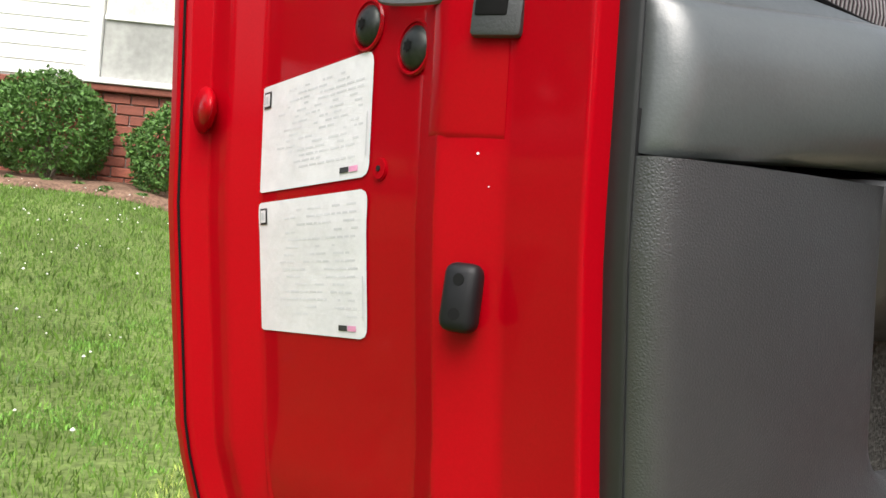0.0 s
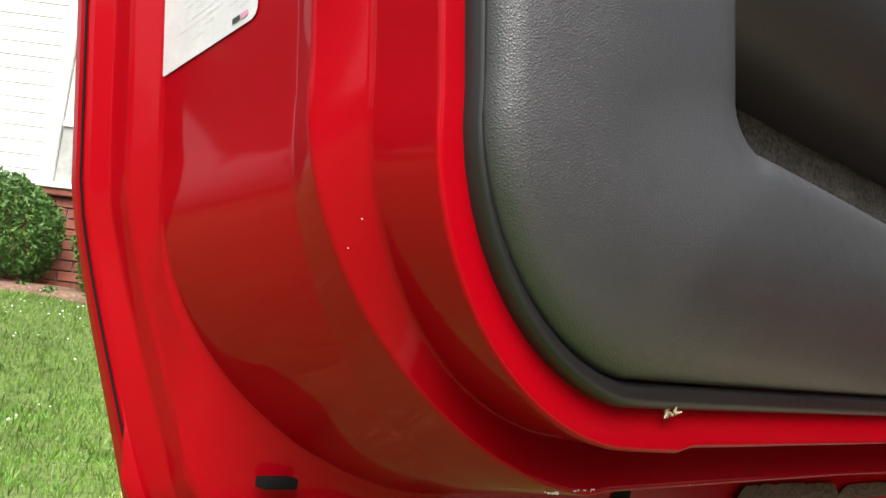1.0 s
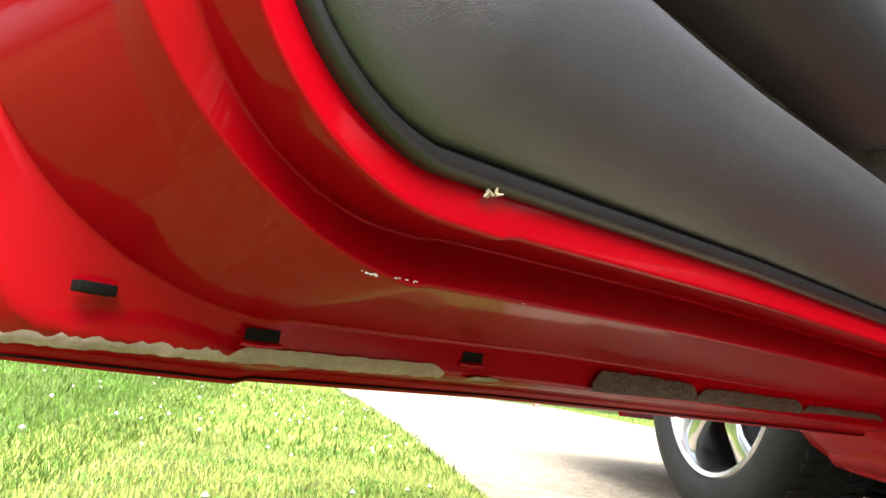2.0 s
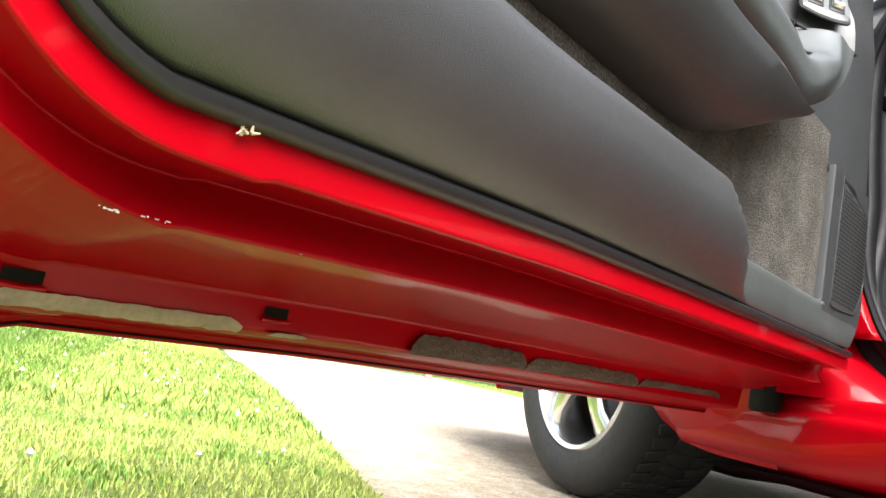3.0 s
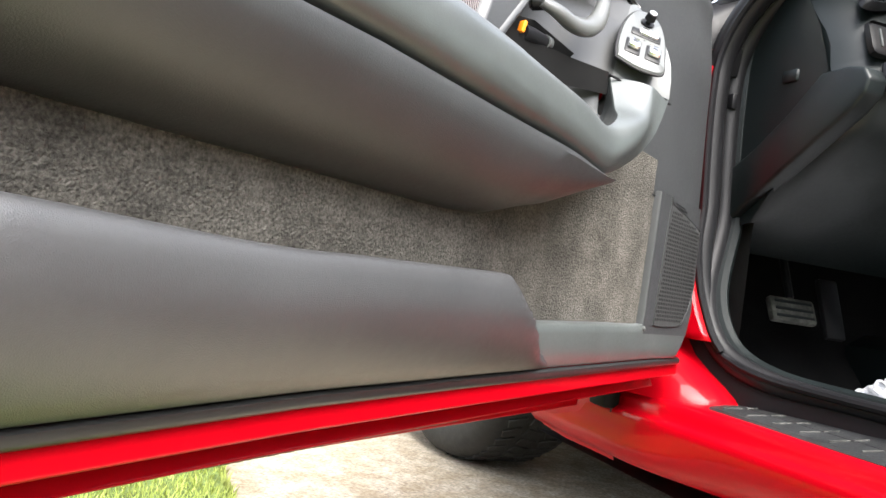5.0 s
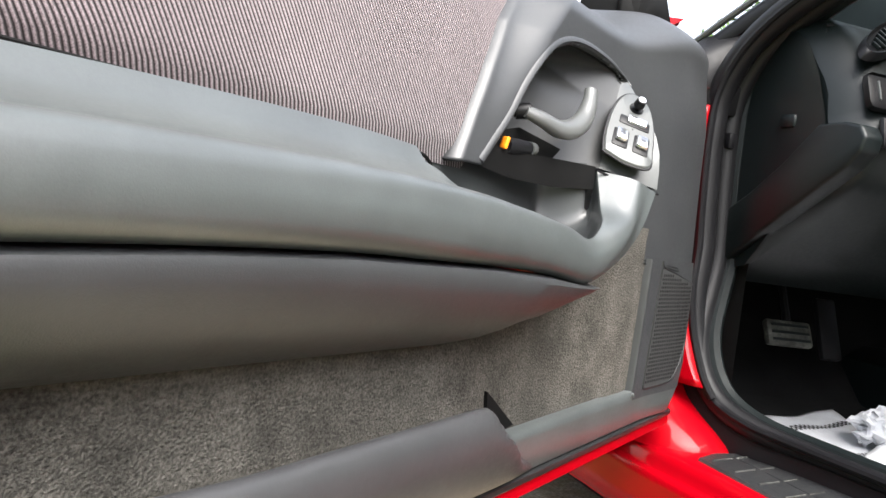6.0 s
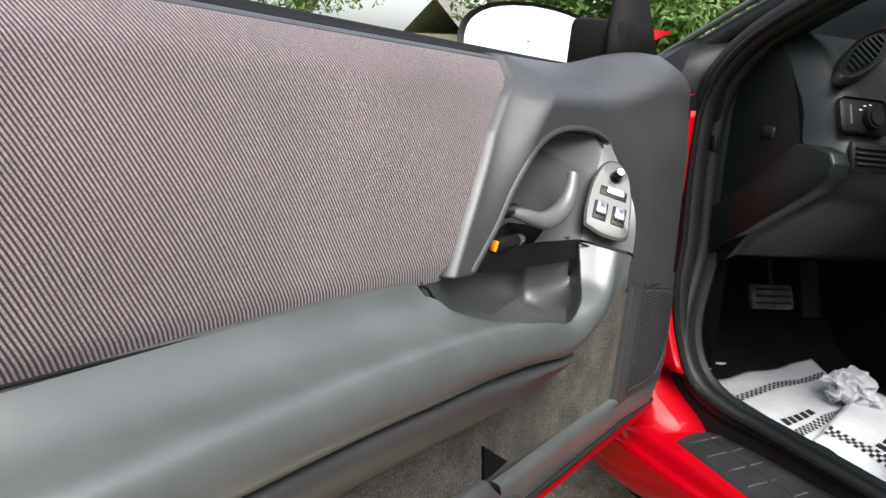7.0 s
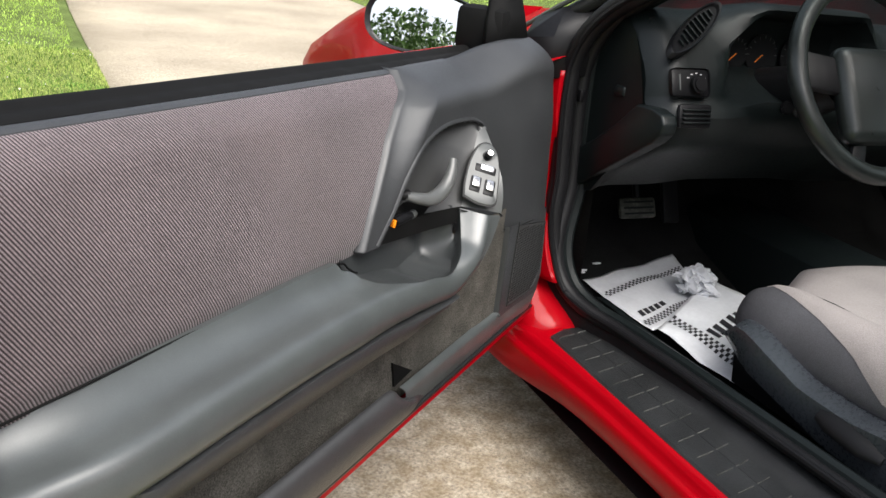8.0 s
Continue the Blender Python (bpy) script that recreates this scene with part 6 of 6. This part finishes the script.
field("open_lawn", 130000, lambda r: (DRIVE_L - 0.1 - 8.5 * r.random(), 5.0 + 5.0 * r.random()), 6, 0.020, 0.0038, SUNNY_GRASS, "short open-lawn grass, its colour brightened as if sunlit")
field("right_lawn", 50000, lambda r: (DRIVE_R + 0.05 + 9.0 * r.random(), 2.0 + 14.0 * r.random()), 7, 0.024, 0.006, SUNNY_GRASS, "short grass beyond the drive, its colour brightened as if sunlit")
CLOVER = leafy("clover_leaves", (0.13, 0.27, 0.045))


def clumps(r):
    """Places gathered in uneven patches near the drive."""
    while True:
        x, y = DRIVE_L - 0.01 - 1.6 * r.random() ** 1.3, -0.5 + 4.5 * r.random()
        if noise.noise((x * 4.5, y * 4.5, 9)) + 0.4 * noise.noise((x * 14, y * 14, 2)) > 0.08 + 0.3 * r.random():
            return x, y


field("clover", 60000, clumps, 9, 0.012, 0.0028, CLOVER, "low clover patches in the lawn")
fr = random.Random(8)
fv, ff = [], []
for k in range(420):
    x, y = DRIVE_L - 0.1 - 4.2 * fr.random(), -0.3 + 5.5 * fr.random()
    c = CAR @ Vector((x, y, lawn_height(x, y) + GROUND + 0.035 + 0.02 * fr.random()))
    s = 0.003 + 0.004 * fr.random()
    i = len(fv)
    fv += [tuple(c + Vector(p) * s) for p in ((1, 0, 0), (0, 1, 0), (-1, 0, 0), (0, -1, 0), (0, 0, 0.9), (0, 0, -0.9))]
    ff += [(i + a, i + b, i + t) for a, b in ((0, 1), (1, 2), (2, 3), (3, 0)) for t in (4, 5)]
me = bpy.data.meshes.new("clover_flowers")
me.from_pydata(fv, [], ff)
me.materials.append(PETAL)
tagged(new("clover_flowers", me), "small white clover flowers in the lawn", "flowers", kind="stuff")


# ---- shrubs and trees ----
def leaf_cloud(points, size, seed):
    r = random.Random(seed)
    verts, faces = [], []
    for p in points:
        a = Vector((r.uniform(-1, 1), r.uniform(-1, 1), r.uniform(-0.6, 1))).normalized()
        b = a.orthogonal().normalized()
        b = (b * math.cos(r.random() * 6) + a.cross(b) * math.sin(r.random() * 6)).normalized()
        s = size * (0.6 + 0.8 * r.random())
        i = len(verts)
        for q in (p - b * s, p + a.cross(b) * s * 0.4 + a * s * 0.12, p + b * s, p - a.cross(b) * s * 0.4 + a * s * 0.12):
            verts.append(tuple(q))
        faces += [(i, i + 1, i + 2), (i, i + 2, i + 3)]
    return verts, faces


def shrub(base, rx, rz, n, seed, size=0.02):
    r = random.Random(seed)
    root = new("shrub")
    root.location = base
    pts = []
    while len(pts) < n:
        d = Vector((r.gauss(0, 1), r.gauss(0, 1), r.gauss(0, 1))).normalized()
        bump = 1 + 0.16 * noise.noise(d * 2.2 + Vector((seed, 0, 0))) + 0.10 * noise.noise(d * 6 + Vector((seed, 0, 0)))
        rr = bump * (1 - 0.25 * r.random() ** 2)
        p = Vector((d.x * rx * rr, d.y * rx * rr, rz * (1 + d.z * rr)))
        if d.z > -0.8:
            pts.append(p)
    verts, faces = leaf_cloud(pts, size, seed)
    me = bpy.data.meshes.new("foliage")
    me.from_pydata(verts, [], faces)
    me.materials.append(LEAF)
    fo = new("foliage", me)
    fo.parent = root
    core = bmesh.new()
    for k in range(7):
        a = r.random() * 6.283
        tube([(0.03 * math.cos(a), 0.03 * math.sin(a), 0), (0.25 * rx * math.cos(a), 0.25 * rx * math.sin(a), rz * 0.6), (0.7 * rx * math.cos(a), 0.7 * rx * math.sin(a), rz * 1.3)], [0.012, 0.009, 0.004], 6, bm=core)
    part("branch", core, BARK, root)
    return root


def tree(base, trunk_r, trunk_h, crown_r, n, seed, size=0.12, squash=0.8, label="leafy green tree at the edge of the lawn"):
    r = random.Random(seed)
    root = new("tree")
    root.location = base
    bm = tube([(0, 0, -0.1), (0.02, 0.01, trunk_h * 0.3), (0.05, -0.03, trunk_h * 0.7), (0.0, 0.05, trunk_h)], [trunk_r * 1.3, trunk_r, trunk_r * 0.85, trunk_r * 0.6], 12)
    part("trunk", bm, BARK, root)
    limbs = bmesh.new()
    centres = []
    for k in range(9):
        a = 6.283 * k / 9 + r.random()
        out = crown_r * (0.4 + 0.4 * r.random())
        top = trunk_h + crown_r * squash * (0.1 + 1.2 * r.random())
        end = Vector((out * math.cos(a), out * math.sin(a), top))
        tube([(0, 0, trunk_h * 0.8), end * 0.5 + Vector((0, 0, trunk_h * 0.45)), end], [trunk_r * 0.4, trunk_r * 0.22, trunk_r * 0.07], 6, bm=limbs)
        centres.append((end, crown_r * (0.35 + 0.25 * r.random())))
    part("limb", limbs, BARK, root)
    pts = []
    while len(pts) < n:
        c, rad = centres[r.randrange(len(centres))]
        d = Vector((r.gauss(0, 1), r.gauss(0, 1), r.gauss(0, 1))).normalized() * rad * (0.35 + 0.65 * r.random() ** 0.5)
        pts.append(c + Vector((d.x, d.y, d.z * squash)))
    verts, faces = leaf_cloud(pts, size, seed)
    me = bpy.data.meshes.new("crown")
    me.from_pydata(verts, [], faces)
    me.materials.append(TREE_LEAF)
    cr = new("crown", me)
    cr.parent = root
    return tagged(root, label, "tree", "trees")


def spot(x, y, z=None):
    return CAR @ Vector((x, y, (lawn_height(x, y) + GROUND) if z is None else z))


# ---- the house ----
HY = 5.28
house = new("house")
house.matrix_basis = CAR @ Matrix.Translation((0, HY, 0.3))
tagged(house, "brick and white-sided house beyond the lawn", "house")


def on_house(name, bm, material, parent=None, label="", smooth=False):
    bmesh.ops.transform(bm, matrix=Matrix.Translation((0, -HY, -0.3)), verts=bm.verts)
    return part(name, bm, material, parent or house, label, smooth)


SILL_Z, H_L, H_R = 1.34, -9.0, -2.65
on_house("brick_base", block((H_R - H_L, 5.0, SILL_Z + 0.1), 0, ((H_L + H_R) / 2, HY + 2.512, (SILL_Z - 0.1) / 2)), MORTAR, label="red brick base wall")
base = [o for o in house.children if o.name.startswith("brick_base")][0]
on_house("ledge", block((H_R - H_L + 0.06, 0.10, 0.05), 0.012, ((H_L + H_R) / 2, HY - 0.01, SILL_Z - 0.035)), BRICK, label="projecting brick ledge")
wall = on_house("siding_wall", block((H_R - H_L, 4.9, 2.3), 0, ((H_L + H_R) / 2, HY + 2.49, SILL_Z + 1.15)), SIDING)
for k in range(22):
    z = SILL_Z + 0.02 + 0.105 * k
    for x0, x1 in ((H_L, -3.80), (-2.98, H_R)):
        on_house("siding_board", loft([[(x0, HY + 0.03, z), (x1, HY + 0.03, z)], [(x0, HY + 0.018, z), (x1, HY + 0.018, z)], [(x0, HY + 0.027, z + 0.107), (x1, HY + 0.027, z + 0.107)]]), SIDING, wall)
WX0, WX1 = -3.70, -3.12
win = on_house("window", block((0.09, 0.05, 1.4), 0.006, (WX0 - 0.055, HY - 0.02, SILL_Z + 0.7)), TRIM, label="white sash window with a grey screen")
on_house("window_jamb", block((0.09, 0.05, 1.4), 0.006, (WX1 + 0.055, HY - 0.02, SILL_Z + 0.7)), TRIM, win)
on_house("window_sill", block((0.80, 0.10, 0.04), 0.008, ((WX0 + WX1) / 2, HY - 0.03, SILL_Z + 0.012)), TRIM, win)
on_house("sash_rail", block((0.58, 0.035, 0.035), 0.004, ((WX0 + WX1) / 2, HY - 0.012, SILL_Z + 0.475)), TRIM, win)
on_house("pane", block((0.58, 0.01, 0.44), 0, ((WX0 + WX1) / 2, HY - 0.004, SILL_Z + 0.24)), PANE, win)
on_house("pane", block((0.58, 0.01, 0.9), 0, ((WX0 + WX1) / 2, HY - 0.006, SILL_Z + 0.94)), CURTAIN, win)
on_house("eave", block((H_R - H_L + 0.6, 5.8, 0.16), 0.01, ((H_L + H_R) / 2, HY + 2.3, SILL_Z + 2.35)), TRIM)
roof_m = shader("grey_shingles", (0.12, 0.11, 0.10), 0.9, grain=(30, 0.3), stain=(3, 0.2), bump=(60, 0.7))
on_house("roof", loft([[(x, HY - 0.65, SILL_Z + 2.42), (x, HY + 2.4, SILL_Z + 3.7), (x, HY + 5.4, SILL_Z + 2.42)] for x in (H_L - 0.3, H_R + 0.3)]), roof_m)
# bricks in running bond
brick_me = None
br = random.Random(2)
for c in range(11):
    z = SILL_Z - 0.10 - 0.0755 * c
    x = -2.75 - (0.102 if c % 2 else 0.0)
    while x > -4.75:
        if brick_me is None:
            bb = block((0.194, 0.02, 0.066), 0.004, seg=1)
            brick_me = bpy.data.meshes.new("brick")
            bb.to_mesh(brick_me)
            bb.free()
            brick_me.materials.append(BRICK)
        o = new("brick", brick_me)
        o.parent = base
        o.location = (x - 0.0, -0.001 + 0.002 * br.random(), z - 0.3)
        x -= 0.205

# planting bed and shrubs along the wall
bed_rows = [[CAR @ Vector((x, y + 0.06 * noise.noise((x * 2, 0, 0)), lawn_height(x, y) + GROUND + h + 0.012 * noise.noise((x * 9, y * 9, 2)))) for x in [mixn(-9, -2.3, k / 50) for k in range(51)]] for y, h in ((4.45, -0.02), (4.52, 0.045), (4.8, 0.06), (5.2, 0.07), (5.3, 0.07))]
tagged(part("planting_bed", loft(bed_rows), MULCH), "brown mulched bed along the brick wall", "bed", kind="structure")
tagged(shrub(spot(-3.88, 4.92), 0.41, 0.39, 11000, 3, 0.019), "round clipped green shrub before the brick wall", "shrub", "shrubs")
tagged(shrub(spot(-2.98, 4.95), 0.33, 0.33, 7000, 4, 0.019), "round clipped green shrub before the brick wall", "shrub", "shrubs")
tagged(shrub(spot(-5.2, 4.92), 0.4, 0.36, 5000, 5, 0.02), "round clipped green shrub before the brick wall", "shrub", "shrubs")
for k in range(9):
    x, y = -4.4 + 0.22 * k, 4.55 + 0.12 * rng.random()
    tagged(shrub(spot(x, y), 0.05, 0.03, 160, 30 + k, 0.014), "low green weed in the mulch bed", "weed", "bed weeds")

# ---- end of the drive ----
FENCE = shader("grey_weathered_wood", (0.42, 0.37, 0.31), 0.85, grain=(40, 0.2), stain=(3, 0.2), bump=(50, 0.5))
POST = shader("reddish_post", (0.36, 0.22, 0.19), 0.85, grain=(40, 0.2), stain=(3, 0.2), bump=(50, 0.5))
FY = 11.9
fence = new("fence")
fence.matrix_basis = CAR @ Matrix.Translation((0.8, FY, GROUND))
tagged(fence, "weathered wooden rail gate closing the drive", "fence")
for x, hh, mt_ in ((-1.55, 1.1, POST), (-0.36, 1.05, FENCE), (-0.30, 1.05, POST), (1.5, 1.15, POST)):
    part("post", block((0.10, 0.10, hh), 0.008, (x, 0, hh / 2)), mt_, fence)
for z in (0.30, 0.62, 0.94):
    part("rail", block((1.18, 0.04, 0.14), 0.006, (-0.94, -0.05, z)), FENCE, fence)
    part("rail", block((1.80, 0.04, 0.14), 0.006, (0.60, -0.05, z)), FENCE, fence)
for k in range(26):
    x, y = -4.2 + 3.4 * rng.random(), 8.6 + 2.6 * rng.random()
    tagged(shrub(CAR @ Vector((x, y, GROUND)), 0.22 + 0.1 * rng.random(), 0.22 + 0.15 * rng.random(), 420, 60 + k, 0.05), "loose green perennial beside the drive", "shrub", "perennials")
bed2 = [[CAR @ Vector((x + 0.05 * noise.noise((y * 2, 0, 1)), y, GROUND + 0.035)) for x in (-5.5, -3.5, -2, -0.78)] for y in (8.35, 9, 10, 11.5)]
tagged(part("flower_bed", loft(bed2), MULCH), "brown bed with perennials by the drive", "bed", kind="structure")
slide = new("playground_slide")
slide.matrix_basis = CAR @ pose(6.6, 21.6, GROUND, 0, 0, 20)
tagged(slide, "light blue plastic playground slide on the far lawn", "slide")
BLUE = shader("pale_blue_plastic", (0.15, 0.45, 0.62), 0.4)
thick(part("chute", loft([[(-0.25, y, z + 0.12), (-0.22, y, z), (0.22, y, z), (0.25, y, z + 0.12)] for y, z in ((0, 0.05), (0.5, 0.2), (1.2, 0.9), (1.6, 1.3))]), BLUE, slide), 0.01)
part("ladder", block((0.4, 0.06, 1.3), 0.01, (0, 1.7, 0.65)), BLUE, slide)
FAR_WALL = shader("tan_brick", (0.34, 0.27, 0.2), 0.9, grain=(20, 0.15), stain=(1, 0.15))
nb = new("neighbour_house")
nb.matrix_basis = CAR @ pose(24, 50, GROUND, 0, 0, 8)
tagged(nb, "tan brick neighbouring house beyond the lawns", "house")
part("wall", block((14, 8, 3.0), 0, (0, 4, 1.5)), FAR_WALL, nb)
part("roof", loft([[(x, -0.5, 3.0), (x, 4, 5.2), (x, 8.5, 3.0)] for x in (-7.4, 7.4)]), roof_m, nb)
for x in (-4.5, -1.5, 3.5):
    part("window", block((1.3, 0.06, 1.2), 0.02, (x, -0.02, 1.6)), TRIM, nb)
    part("pane", block((1.1, 0.06, 1.0), 0, (x, -0.04, 1.6)), PANE, nb)
for k, (x, y, tr, th, cr, n) in enumerate(((5.2, 14.5, 0.16, 3.2, 2.6, 12000), (-2.5, 18, 0.2, 2.6, 3.4, 5000), (1.5, 27, 0.25, 2.5, 4.2, 5000), (10, 26, 0.22, 3.0, 3.8, 4500), (-9, 24, 0.25, 2.5, 4.5, 5000), (16, 19, 0.2, 3, 3.6, 4000), (23, 34, 0.3, 3, 5, 4500), (6, 40, 0.3, 3, 6, 5000), (-4, 42, 0.3, 2, 6, 5000), (36, 34, 0.3, 2.5, 5, 7000), (-15, 14, 0.3, 2.5, 4.5, 4000), (9.5, 18, 0.2, 1.4, 2.7, 9000), (13.5, 20, 0.2, 1.4, 2.8, 9000))):
    tree(CAR @ Vector((x, y, GROUND)), tr, th, cr, n, 100 + k, 0.085 if k == 0 else 0.14)
# trees behind the car, seen in the door mirror
tree(CAR @ Vector((-13.8, -8.2, GROUND)), 0.11, 1.1, 2.1, 17000, 300, 0.08, 0.8, label="leafy young tree on the lawn behind the car")
for k, (x, y, cr, n) in enumerate(((-22, -14, 4.0, 6000), (-2.0, -15, 4.2, 6000), (-19, -5, 3.8, 5000), (3, -15, 4.6, 6000), (-11, 1.5, 3.2, 5000), (9, -11, 4.4, 6000), (13, -3, 4.4, 5000), (4, -20, 5, 5000), (-24, -24, 5, 5000))):
    tree(CAR @ Vector((x, y, GROUND)), 0.22, 1.0, cr * 0.8, n, 200 + k, 0.2, 0.6, label="leafy green tree behind the parked car")
